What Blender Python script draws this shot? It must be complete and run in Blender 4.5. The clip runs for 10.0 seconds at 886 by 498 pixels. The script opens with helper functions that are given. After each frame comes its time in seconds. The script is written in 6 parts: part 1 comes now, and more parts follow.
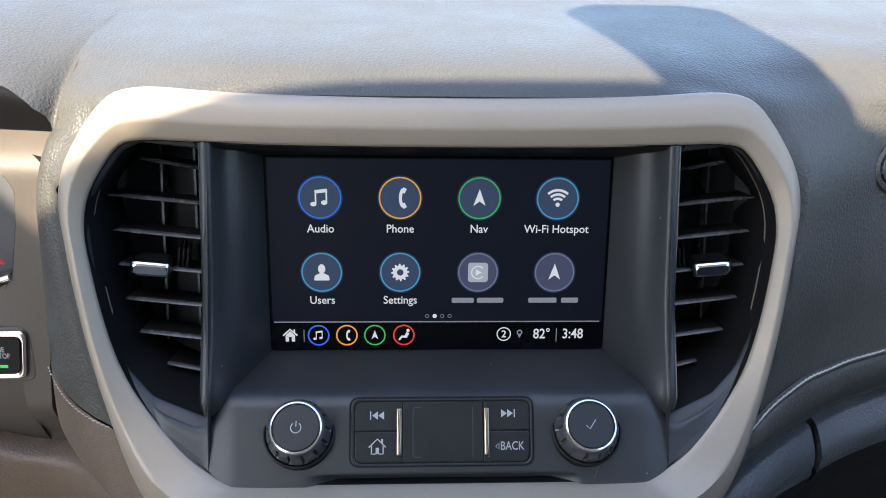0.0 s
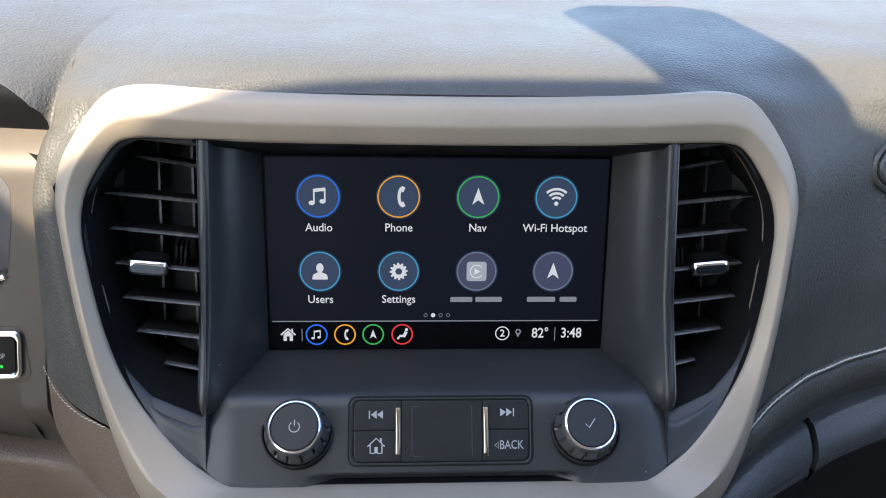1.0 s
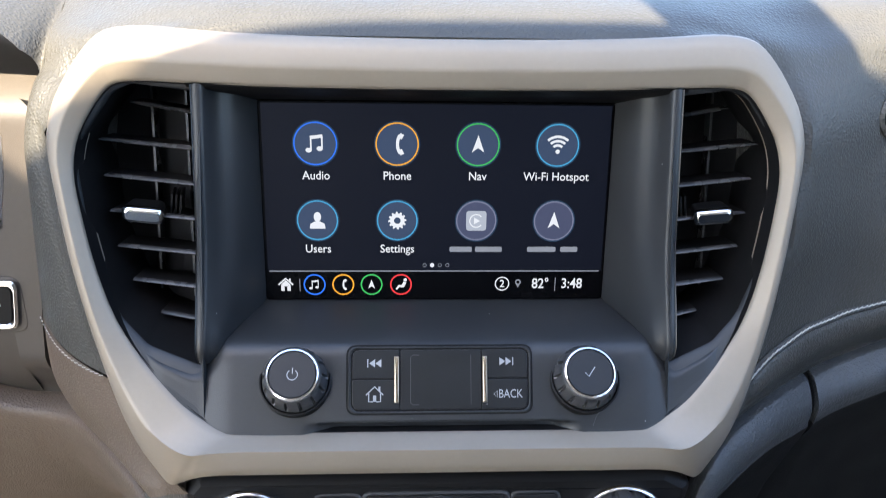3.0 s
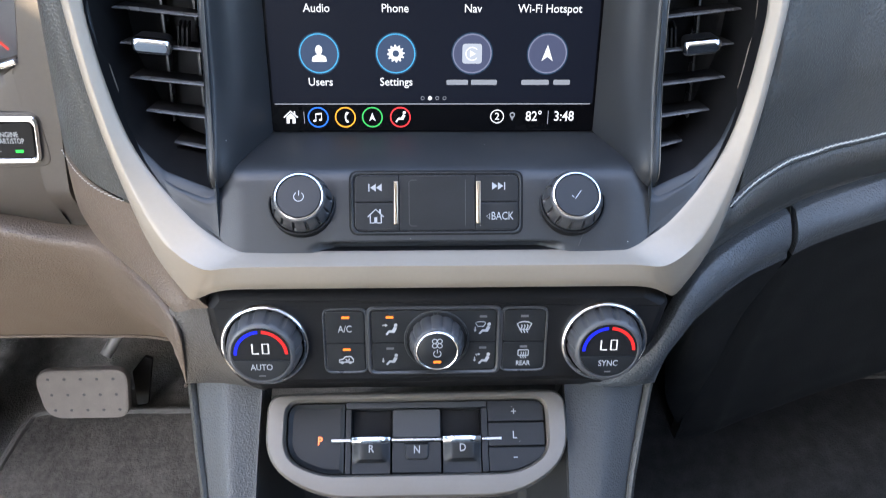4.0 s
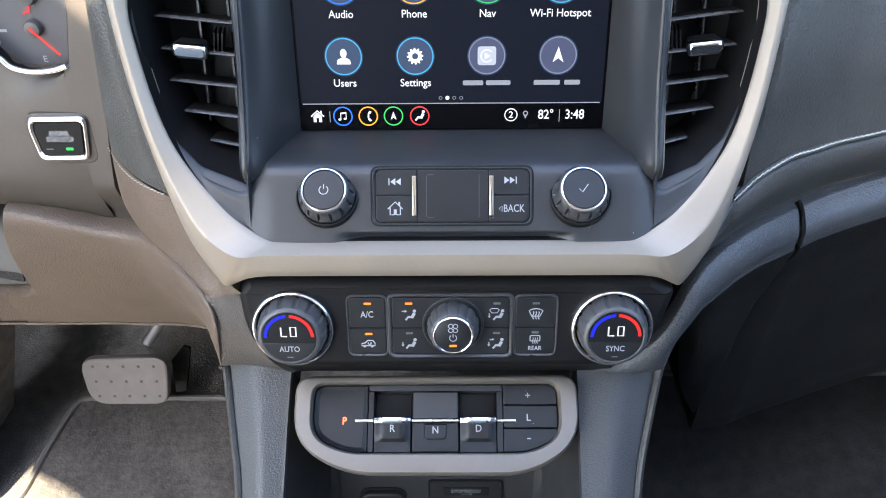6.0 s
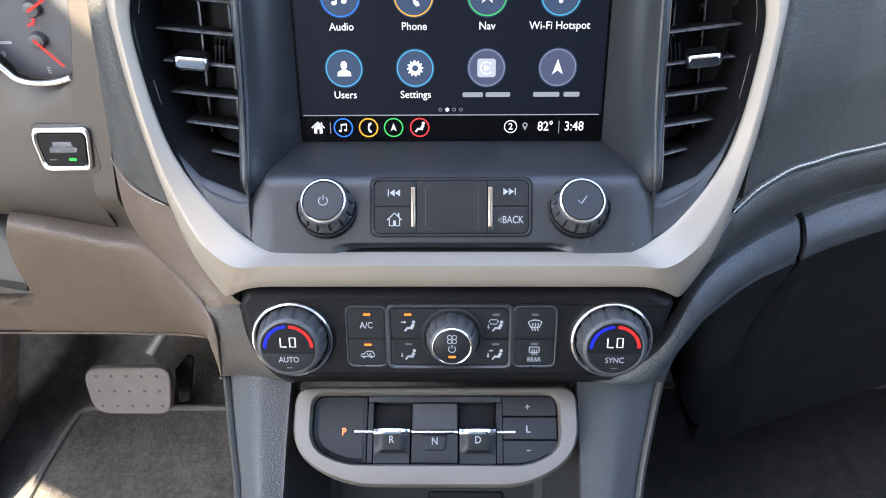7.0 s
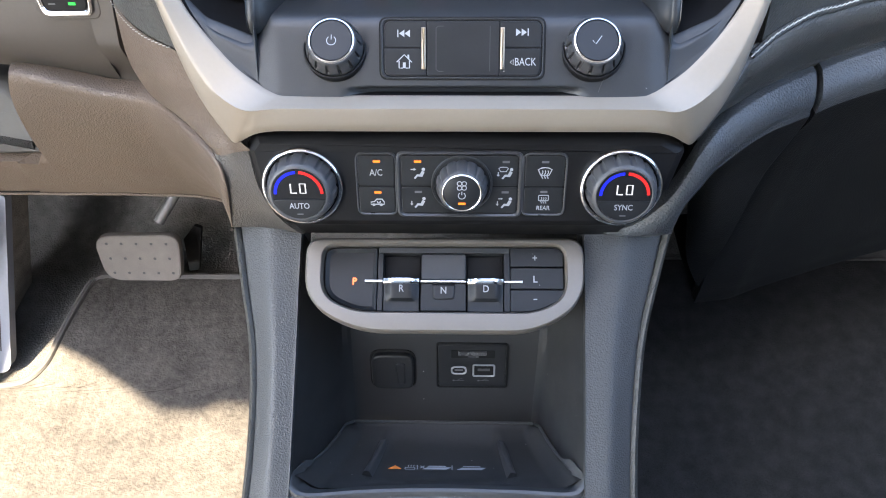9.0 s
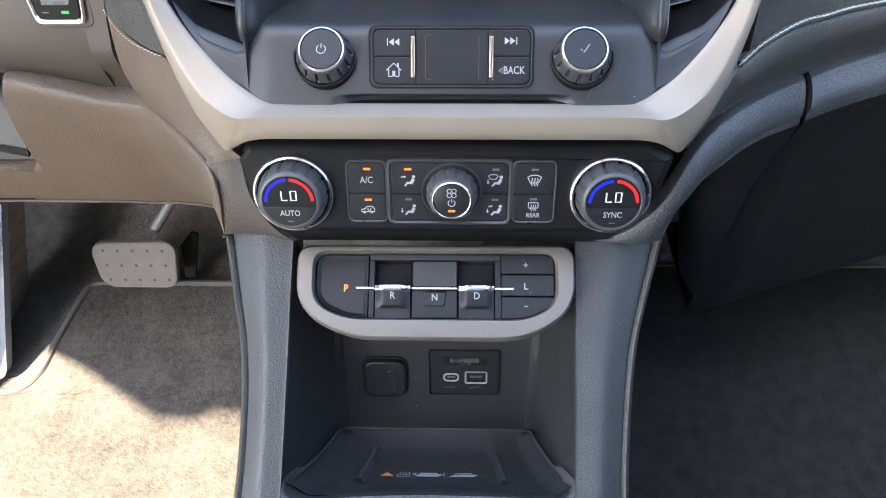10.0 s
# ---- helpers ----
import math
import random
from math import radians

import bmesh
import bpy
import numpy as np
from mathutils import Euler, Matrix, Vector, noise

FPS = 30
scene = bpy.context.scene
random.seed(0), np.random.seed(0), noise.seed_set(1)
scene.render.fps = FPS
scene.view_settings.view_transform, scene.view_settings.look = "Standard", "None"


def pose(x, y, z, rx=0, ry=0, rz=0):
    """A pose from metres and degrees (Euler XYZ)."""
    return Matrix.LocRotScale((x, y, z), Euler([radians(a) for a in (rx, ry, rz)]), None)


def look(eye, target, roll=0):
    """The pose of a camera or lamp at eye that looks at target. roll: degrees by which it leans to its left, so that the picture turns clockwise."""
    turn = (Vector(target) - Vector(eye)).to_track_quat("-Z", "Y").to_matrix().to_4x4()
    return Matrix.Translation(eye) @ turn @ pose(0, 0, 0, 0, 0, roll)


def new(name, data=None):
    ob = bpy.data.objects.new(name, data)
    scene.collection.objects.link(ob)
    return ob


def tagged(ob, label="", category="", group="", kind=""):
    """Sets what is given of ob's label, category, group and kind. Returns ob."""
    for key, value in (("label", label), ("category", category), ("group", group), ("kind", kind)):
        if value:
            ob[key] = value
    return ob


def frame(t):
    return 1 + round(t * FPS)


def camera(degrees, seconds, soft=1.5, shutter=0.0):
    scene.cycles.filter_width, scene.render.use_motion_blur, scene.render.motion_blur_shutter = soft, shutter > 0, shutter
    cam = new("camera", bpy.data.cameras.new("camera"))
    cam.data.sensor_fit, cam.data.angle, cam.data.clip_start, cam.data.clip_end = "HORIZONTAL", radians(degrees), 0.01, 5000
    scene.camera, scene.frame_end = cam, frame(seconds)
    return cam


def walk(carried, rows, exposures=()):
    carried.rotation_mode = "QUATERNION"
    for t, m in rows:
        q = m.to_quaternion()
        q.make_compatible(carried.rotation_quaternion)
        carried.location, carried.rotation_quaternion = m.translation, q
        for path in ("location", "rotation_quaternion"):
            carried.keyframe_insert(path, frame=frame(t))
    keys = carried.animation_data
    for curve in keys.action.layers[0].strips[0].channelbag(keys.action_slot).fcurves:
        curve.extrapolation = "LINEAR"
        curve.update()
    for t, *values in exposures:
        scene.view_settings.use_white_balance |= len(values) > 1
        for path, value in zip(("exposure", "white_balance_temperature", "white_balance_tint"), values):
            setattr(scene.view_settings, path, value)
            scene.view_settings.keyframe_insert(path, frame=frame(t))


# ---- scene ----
cam = camera(60.47, 10.0, soft=1.0, shutter=0.3)
PATH = [
    (0, (-0.01564, 0.01107, 0.92185), (0.0724, 1.8216, 0.0768), 1.25),
    (0.5, (-0.01566, 0.01293, 0.91994), (0.0780, 1.8205, 0.0691), 1.35),
    (1, (-0.01838, 0.01048, 0.91872), (0.0873, 1.8256, 0.0856), 1.48),
    (1.5, (-0.01530, 0.01283, 0.91652), (0.0760, 1.8223, 0.0694), 1.34),
    (2, (-0.01767, 0.01617, 0.91332), (0.0902, 1.8244, 0.0655), 1.64),
    (3.3, (-0.01672, 0.00602, 0.90444), (0.0814, 1.7432, -0.0817), 1.48),
    (3.5, (-0.01538, -0.00025, 0.89417), (0.0789, 1.6998, -0.1551), 1.32),
    (4, (-0.00957, -0.02203, 0.89941), (0.0571, 1.5859, -0.2880), 0.99),
    (4.5, (-0.00782, -0.03365, 0.90554), (0.0184, 1.5440, -0.3234), 0.01),
    (5, (-0.00521, -0.04154, 0.90807), (-0.0049, 1.5462, -0.3081), -0.48),
    (5.5, (-0.00264, -0.04490, 0.90986), (-0.0150, 1.5517, -0.2946), -0.60),
    (7, (0.00439, -0.04673, 0.91160), (-0.0366, 1.5777, -0.2544), -0.89),
    (7.5, (0.00446, -0.05086, 0.89794), (-0.0376, 1.4592, -0.4128), -0.97),
    (8, (0.00125, -0.06377, 0.89250), (-0.0449, 1.3682, -0.5029), -1.09),
    (8.5, (0.00060, -0.06304, 0.89246), (-0.0461, 1.3768, -0.4949), -1.01),
    (9, (0.00050, -0.06282, 0.89183), (-0.0476, 1.3787, -0.4937), -0.95),
    (9.5, (0.00419, -0.06371, 0.89195), (-0.0435, 1.3812, -0.4900), -0.93),
    (10, (0.00667, -0.06395, 0.89300), (-0.0428, 1.3904, -0.4790), -0.95),
]
walk(cam, [(t, look(eye, target, roll)) for t, eye, target, roll in PATH], exposures=((0, 2.82, 6350, 10), (2.0, 2.82, 6500, 10), (3.5, 3.55, 6400, 10), (4.5, 3.82, 6400, 10), (7.0, 3.82, 6400, 10), (7.5, 3.5, 6550, 10), (8.0, 3.8, 6600, 10), (10, 3.88, 6600, 10)))

# ---- light ----
SUN = Vector((0.40, 0.90, -1.0)).normalized()      # the way the sunlight travels
world = bpy.data.worlds.new("sky")
scene.world = world
world.use_nodes = True
wn = world.node_tree.nodes
sky = wn.new("ShaderNodeTexSky")
sky.sky_type = "NISHITA"
sky.sun_disc = False
sky.dust_density = 1.4
sky.sun_elevation = math.asin(-SUN.z)
sky.sun_rotation = math.atan2(-SUN.x, -SUN.y)
world.node_tree.links.new(sky.outputs[0], wn["Background"].inputs[0])
wn["Background"].inputs[1].default_value = 0.135
sun = new("sun", bpy.data.lights.new("sun", "SUN"))
sun.data.energy, sun.data.angle, sun.data.color = 3.7, radians(0.6), (1.0, 0.84, 0.62)
sun.matrix_world = look((0, 0, 4), Vector((0, 0, 4)) + SUN)

# ---- materials ----
def material(name, base, rough=0.5, metal=0.0, vary=0.15, vary_scale=40.0, grain=0.0, grain_scale=700.0,
             kind="noise", spec=0.5, stain=0.0, coat=0.0, tint=None, dust=0.0, dust_scale=160.0):
    """Painted, moulded or woven surface: colour varied at two scales, roughness broken up, fine relief."""
    m = bpy.data.materials.new(name)
    m.use_nodes = True
    n, l = m.node_tree.nodes, m.node_tree.links
    b = n["Principled BSDF"]
    co = n.new("ShaderNodeTexCoord")
    big, fine = n.new("ShaderNodeTexNoise"), n.new("ShaderNodeTexNoise")
    big.inputs["Scale"].default_value, big.inputs["Detail"].default_value = vary_scale, 4
    fine.inputs["Scale"].default_value, fine.inputs["Detail"].default_value = vary_scale * 14, 3
    for t in (big, fine):
        l.new(co.outputs["Object"], t.inputs["Vector"])
    mix = n.new("ShaderNodeMix")
    mix.data_type = "FLOAT"
    mix.inputs[0].default_value = 0.4
    l.new(big.outputs[0], mix.inputs[2])
    l.new(fine.outputs[0], mix.inputs[3])
    ramp = n.new("ShaderNodeValToRGB")
    other = tint or base
    ramp.color_ramp.elements[0].position, ramp.color_ramp.elements[1].position = 0.3, 0.7
    ramp.color_ramp.elements[0].color = (*[c * (1 - vary) for c in base], 1)
    ramp.color_ramp.elements[1].color = (*[min(1, c * (1 + vary)) for c in other], 1)
    l.new(mix.outputs[0], ramp.inputs[0])
    if dust:
        cell, mask, keep, both = n.new("ShaderNodeTexVoronoi"), n.new("ShaderNodeMath"), n.new("ShaderNodeMath"), n.new("ShaderNodeMath")
        cell.inputs["Scale"].default_value = dust_scale
        l.new(co.outputs["Object"], cell.inputs["Vector"])
        mask.operation, keep.operation, both.operation = "LESS_THAN", "LESS_THAN", "MULTIPLY"
        mask.inputs[1].default_value, keep.inputs[1].default_value = 0.055, dust
        l.new(cell.outputs["Distance"], mask.inputs[0])
        part_of = n.new("ShaderNodeSeparateColor")
        l.new(cell.outputs["Color"], part_of.inputs[0])
        l.new(part_of.outputs[0], keep.inputs[0])
        l.new(mask.outputs[0], both.inputs[0])
        l.new(keep.outputs[0], both.inputs[1])
        speck = n.new("ShaderNodeMix")
        speck.data_type = "RGBA"
        speck.inputs[7].default_value = (0.30, 0.29, 0.27, 1)
        l.new(both.outputs[0], speck.inputs[0])
        l.new(ramp.outputs[0], speck.inputs[6])
        l.new(speck.outputs[2], b.inputs["Base Color"])
    else:
        l.new(ramp.outputs[0], b.inputs["Base Color"])
    rr = n.new("ShaderNodeMapRange")
    rr.inputs["From Min"].default_value, rr.inputs["From Max"].default_value = 0.3, 0.7
    rr.inputs["To Min"].default_value, rr.inputs["To Max"].default_value = rough * 0.9, min(1, rough * 1.12 + stain)
    l.new(big.outputs[0], rr.inputs[0])
    l.new(rr.outputs[0], b.inputs["Roughness"])
    b.inputs["Metallic"].default_value = metal
    b.inputs["Specular IOR Level"].default_value = spec
    b.inputs["Coat Weight"].default_value = coat
    if grain:
        bump = n.new("ShaderNodeBump")
        bump.inputs["Strength"].default_value, bump.inputs["Distance"].default_value = 1.0, grain
        if kind == "leather":
            warp = n.new("ShaderNodeTexNoise")
            warp.inputs["Scale"].default_value = grain_scale * 0.35
            l.new(co.outputs["Object"], warp.inputs["Vector"])
            add = n.new("ShaderNodeVectorMath")
            add.operation = "MULTIPLY_ADD"
            add.inputs[1].default_value = (1.5 / grain_scale,) * 3
            l.new(warp.outputs["Color"], add.inputs[0])
            l.new(co.outputs["Object"], add.inputs[2])
            tex = n.new("ShaderNodeTexVoronoi")
            tex.feature = "SMOOTH_F1"
            tex.inputs["Scale"].default_value, tex.inputs["Smoothness"].default_value = grain_scale, 0.35
            l.new(add.outputs[0], tex.inputs["Vector"])
            soft = n.new("ShaderNodeMapRange")
            soft.interpolation_type = "SMOOTHSTEP"
            soft.inputs["From Min"].default_value, soft.inputs["From Max"].default_value = 0.75, 0.05
            l.new(tex.outputs["Distance"], soft.inputs[0])
            l.new(soft.outputs[0], bump.inputs["Height"])
        else:
            tex = n.new("ShaderNodeTexNoise")
            tex.inputs["Scale"].default_value, tex.inputs["Detail"].default_value = grain_scale, 3
            l.new(co.outputs["Object"], tex.inputs["Vector"])
            l.new(tex.outputs[0], bump.inputs["Height"])
        l.new(bump.outputs[0], b.inputs["Normal"])
    return m


LIT = 0.125      # lamps and displays against the open daylight


def glow(name, colour, strength):
    m = bpy.data.materials.new(name)
    m.use_nodes = True
    b = m.node_tree.nodes["Principled BSDF"]
    b.inputs["Base Color"].default_value = (*[c * 0.08 for c in colour], 1)
    b.inputs["Emission Color"].default_value = (*colour, 1)
    b.inputs["Emission Strength"].default_value = strength * LIT
    b.inputs["Roughness"].default_value = 0.4
    b.inputs["Specular IOR Level"].default_value = 0.1
    return m


SILVER = material("satin_silver_paint", (0.266, 0.227, 0.180), 0.47, 0.25, 0.04, 30, 0.00002, 2500, "noise", 0.4)
SILVER_DARK = material("satin_pewter_paint", (0.155, 0.138, 0.118), 0.40, 0.40, 0.05, 40, 0.00002, 2500)
PAD = material("grained_soft_pad", (0.052, 0.0512, 0.046), 0.47, 0, 0.12, 25, 0.00022, 600, "leather", 0.36)
# The warm tone stands for sunlight bounced up from the mat.
PAD_WARM = material("bounce_warmed_lower_trim", (0.104, 0.078, 0.058), 0.52, 0, 0.12, 25, 0.00022, 700, "leather", 0.42)
SHOULDER = material("grained_shoulder", (0.060, 0.055, 0.050), 0.5, 0, 0.12, 25, 0.00024, 700, "leather", 0.42)
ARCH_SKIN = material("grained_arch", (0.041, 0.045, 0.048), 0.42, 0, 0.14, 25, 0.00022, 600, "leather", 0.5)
TRIM = material("smooth_dark_trim", (0.054, 0.046, 0.039), 0.46, 0, 0.10, 30, 0.00006, 2200, "noise", 0.42)
FASCIA = material("satin_black_fascia", (0.0215, 0.0230, 0.0248), 0.39, 0, 0.10, 35, 0.00006, 2200, "noise", 0.44, dust=0.09, dust_scale=150)
SURROUND = material("satin_vent_surround", (0.021, 0.0235, 0.026), 0.45, 0, 0.10, 35, 0.00006, 2200, "noise", 0.45)
CONSOLE = material("grained_console_plastic", (0.050, 0.052, 0.053), 0.46, 0, 0.10, 30, 0.00014, 800, "leather", 0.38, dust=0.04, dust_scale=180)
BLACK = material("matt_black_plastic", (0.0065, 0.0065, 0.007), 0.50, 0, 0.15, 40, 0.00003, 2600, "noise", 0.16, dust=0.05, dust_scale=200)
# Darker copy of ARCH_SKIN, standing for the shade below arch and lid.
GLOVE_SHADE = material("shaded_glovebox_skin", (0.0075, 0.0078, 0.008), 0.55, 0, 0.14, 25, 0.00016, 640, "leather", 0.18)
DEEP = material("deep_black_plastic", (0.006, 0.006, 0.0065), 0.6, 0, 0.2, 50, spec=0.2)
SLAT = material("vent_slat_plastic", (0.050, 0.051, 0.053), 0.27, 0, 0.1, 60)
BUTTON = material("button_plastic", (0.0115, 0.0122, 0.0132), 0.42, 0, 0.12, 80, 0.00001, 4000, "noise", 0.30, dust=0.06, dust_scale=220)
GLOSS = material("gloss_knob_plastic", (0.036, 0.037, 0.039), 0.30, 0, 0.1, 90)
GAUGE = material("gauge_face", (0.075, 0.077, 0.084), 0.5, 0, 0.08, 60, spec=0.3)
GRIP = material("knob_grip_rubber", (0.055, 0.056, 0.059), 0.42, 0, 0.12, 90, 0.00002, 3000)
CHROME = material("chrome", (0.80, 0.81, 0.82), 0.16, 1.0, 0.03, 60)
SATIN = material("satin_chrome", (0.62, 0.63, 0.64), 0.28, 1.0, 0.04, 60)
BRASS = material("satin_warm_metal", (0.47, 0.38, 0.28), 0.34, 1.0, 0.05, 80)
GLASS = material("screen_glass", (0.002, 0.002, 0.0025), 0.16, 0, 0.05, 30, spec=0.06, stain=0.14)
TRAY_LINER = material("dusty_rubber_liner", (0.027, 0.0275, 0.0275), 0.42, 0, 0.18, 35, 0.00010, 1500, "noise", 0.42, stain=0.12, dust=0.40, dust_scale=125)
WALL = material("shelf_plastic", (0.021, 0.0215, 0.022), 0.36, 0, 0.12, 40, 0.00006, 2000, "noise", 0.42, stain=0.08, dust=0.16, dust_scale=140)
TRAY = material("tray_rubber", (0.040, 0.041, 0.042), 0.36, 0, 0.15, 40, 0.00004, 2200, "noise", 0.5, stain=0.08, dust=0.28, dust_scale=260)
PEDAL = material("worn_pedal_rubber", (0.135, 0.122, 0.115), 0.75, 0, 0.2, 60, 0.0001, 900)
STEEL = material("grey_painted_steel", (0.17, 0.168, 0.165), 0.45, 0.3, 0.1, 60)
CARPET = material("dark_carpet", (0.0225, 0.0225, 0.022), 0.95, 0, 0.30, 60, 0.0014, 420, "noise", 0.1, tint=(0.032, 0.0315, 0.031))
MAT = material("floor_mat_pile", (0.053, 0.050, 0.0475), 0.95, 0, 0.42, 11, 0.0013, 330, "noise", 0.1, tint=(0.076, 0.071, 0.066))
PIPING = material("mat_piping", (0.085, 0.081, 0.077), 0.8, 0, 0.2, 200, 0.0003, 900)
THREAD = material("grey_thread", (0.42, 0.41, 0.38), 0.7, 0, 0.15, 400, 0.0001, 4000)
SHROUD = material("grey_column_plastic", (0.034, 0.033, 0.032), 0.5, 0, 0.1, 40, 0.00006, 2000)
PORT = material("worn_port_metal", (0.30, 0.30, 0.31), 0.35, 0.4, 0.1, 60)
# Lighter than the floor's carpet, standing for sun bounced onto the side.
KICK = material("lit_side_carpet", (0.15, 0.142, 0.132), 0.95, 0, 0.35, 50, 0.0014, 420, "noise", 0.1, tint=(0.19, 0.18, 0.168))
FLOOR = material("grey_floor_carpet", (0.080, 0.077, 0.073), 0.95, 0, 0.30, 60, 0.0014, 420, "noise", 0.1, tint=(0.108, 0.104, 0.098))
ASPHALT = material("worn_asphalt", (0.25, 0.24, 0.225), 0.9, 0, 0.2, 0.4, 0.002, 60, "noise", 0.2)
# made pale to bounce fill light in from the left
BOUNCE_WALL = material("beige_bounce_wall", (0.36, 0.33, 0.29), 0.7, 0, 0.10, 8, 0.0002, 700, "leather", 0.3)
LINER = material("grey_liner", (0.42, 0.41, 0.39), 0.9, 0, 0.08, 10, 0.0002, 900)
SILL = material("blue_grey_sill", (0.20, 0.215, 0.26), 0.4, 0.1, 0.06, 20)
INK = material("pale_print", (0.30, 0.31, 0.32), 0.5, 0, 0.05, 200)
PADLINE = material("pad_outline", (0.045, 0.046, 0.048), 0.4, 0, 0.05, 200)
INK_DIM = material("dim_print", (0.09, 0.09, 0.095), 0.5, 0, 0.05, 200)
CHERRY = material("orange_print", (0.75, 0.22, 0.04), 0.5, 0, 0.05, 200)
G_WHITE = glow("lit_white", (0.84, 0.86, 0.90), 0.78)
G_PALE = glow("lit_pale_grey", (0.50, 0.54, 0.62), 0.7)
G_GREY = glow("lit_grey", (0.45, 0.48, 0.55), 0.45)
G_DISC = glow("lit_slate_disc", (0.040, 0.062, 0.115), 1.0)
G_HALO = glow("lit_halo", (0.020, 0.045, 0.085), 1.0)
G_PAGE = glow("lit_page", (0.0056, 0.0072, 0.0140), 1.0)
G_BLUE = glow("lit_blue", (0.03, 0.16, 0.75), 1.0)
G_TEAL = glow("lit_teal", (0.06, 0.30, 0.52), 1.0)
G_ORANGE = glow("lit_amber", (0.85, 0.38, 0.04), 0.9)
G_GREEN = glow("lit_green", (0.06, 0.50, 0.13), 0.8)
G_VIOLET = glow("lit_violet_grey", (0.16, 0.17, 0.25), 1.0)
MAUVE = glow("lit_mauve_disc", (0.060, 0.070, 0.125), 1.0)
G_RED = glow("lit_red", (0.78, 0.05, 0.06), 0.9)
G_LED = glow("lit_led", (1.0, 0.22, 0.03), 1.3)
G_P = glow("lit_gear_letter", (1.0, 0.20, 0.08), 2.0)
G_COLD = glow("lit_cold_arc", (0.015, 0.025, 0.85), 1.0)
G_HOT = glow("lit_hot_arc", (0.85, 0.03, 0.03), 0.9)
G_LAMP = glow("lit_green_lamp", (0.05, 0.9, 0.12), 1.0)
G_NEEDLE = glow("lit_needle", (0.9, 0.04, 0.03), 0.9)


# ---- building tools ----
def face(x, y, z, s):
    """A sloping panel's own axes: u to the right, v up along it, w out of it. s: how far it leans back, per metre of height."""
    k = math.hypot(1, s)
    m = Matrix(((1, 0, 0, x), (0, s / k, -1 / k, y), (0, 1 / k, s / k, z), (0, 0, 0, 1)))
    return m


def thing(name, m, label, category, group="", kind=""):
    ob = new(name)
    ob.empty_display_size = 0.02
    ob.matrix_world = m
    return tagged(ob, label, category, group, kind)


def part(name, bm, mat, parent=None, label="", angle=38, m=None):
    """Links a bmesh as one mesh object, under a thing or a part where one is given."""
    bmesh.ops.recalc_face_normals(bm, faces=bm.faces)
    me = bpy.data.meshes.new(name)
    bm.to_mesh(me)
    bm.free()
    me.shade_smooth()
    me.set_sharp_from_angle(angle=radians(angle))
    for f in me.polygons:
        if f.loop_total > 4:      # flat end faces stay flat
            f.use_smooth = False
    me.materials.append(mat)
    ob = new(name, me)
    if parent is not None:
        ob.parent = parent
    if m is not None:
        ob.matrix_local = m
    return tagged(ob, label)


def loft(bm, rows, closed=True, cap=False):
    """A skin over rows of points, all of one length."""
    vs = [[bm.verts.new(p) for p in row] for row in rows]
    k = len(vs[0])
    for a, b in zip(vs, vs[1:]):
        for i in range(k if closed else k - 1):
            j = (i + 1) % k
            bm.faces.new((a[i], a[j], b[j], b[i]))
    if cap:
        bm.faces.new(vs[-1])
        bm.faces.new(vs[0][::-1])
    return bm


def rpoly(pts, n=5):
    """A closed outline from corners (u, v, radius), its corners rounded by n + 1 points each."""
    out, k = [], len(pts)
    for i in range(k):
        p, a, b = Vector(pts[i][:2]), Vector(pts[i - 1][:2]), Vector(pts[(i + 1) % k][:2])
        da, db = (a - p), (b - p)
        la, lb = da.length, db.length
        da, db = da / la, db / lb
        half = math.acos(max(-1, min(1, da.dot(db)))) / 2
        d = min(pts[i][2] / max(math.tan(half), 1e-4), la * 0.49, lb * 0.49)
        s, e = p + da * d, p + db * d
        for q in range(n + 1):
            t = q / n
            out.append(tuple(s * (1 - t) ** 2 + p * 2 * t * (1 - t) + e * t ** 2))
    return out


def rrect(u0, v0, u1, v1, r, n=5):
    return rpoly([(u0, v0, r), (u1, v0, r), (u1, v1, r), (u0, v1, r)], n)


def inset(pts, d):
    """The outline moved inwards by d (it runs anticlockwise)."""
    out, k = [], len(pts)
    for i in range(k):
        a, p, b = Vector(pts[i - 1]), Vector(pts[i]), Vector(pts[(i + 1) % k])
        e, f = p - a, b - p
        e = e.normalized() if e.length > 1e-9 else f.normalized()
        f = f.normalized() if f.length > 1e-9 else e
        na, nb = Vector((-e.y, e.x)), Vector((-f.y, f.x))
        m = na + nb
        m = m.normalized() if m.length > 1e-6 else na
        out.append(tuple(p + m * d / max(0.5, m.dot(na))))
    return out


def prism(outline, w0, w1, ch=0.0005, bm=None, dish=0.0):
    """A block on an outline, with rounded front edges; dish: how far its middle lies below the rim."""
    bm = bm or bmesh.new()
    rows = [[(*p, w0) for p in outline], [(*p, w1 - ch) for p in outline],
            [(*p, w1 - ch * 0.3) for p in inset(outline, ch * 0.3)], [(*p, w1) for p in inset(outline, ch)]]
    if dish:
        rows.append([(*p, w1 - dish) for p in inset(outline, ch + dish * 1.5)])
    return loft(bm, rows, True, True)


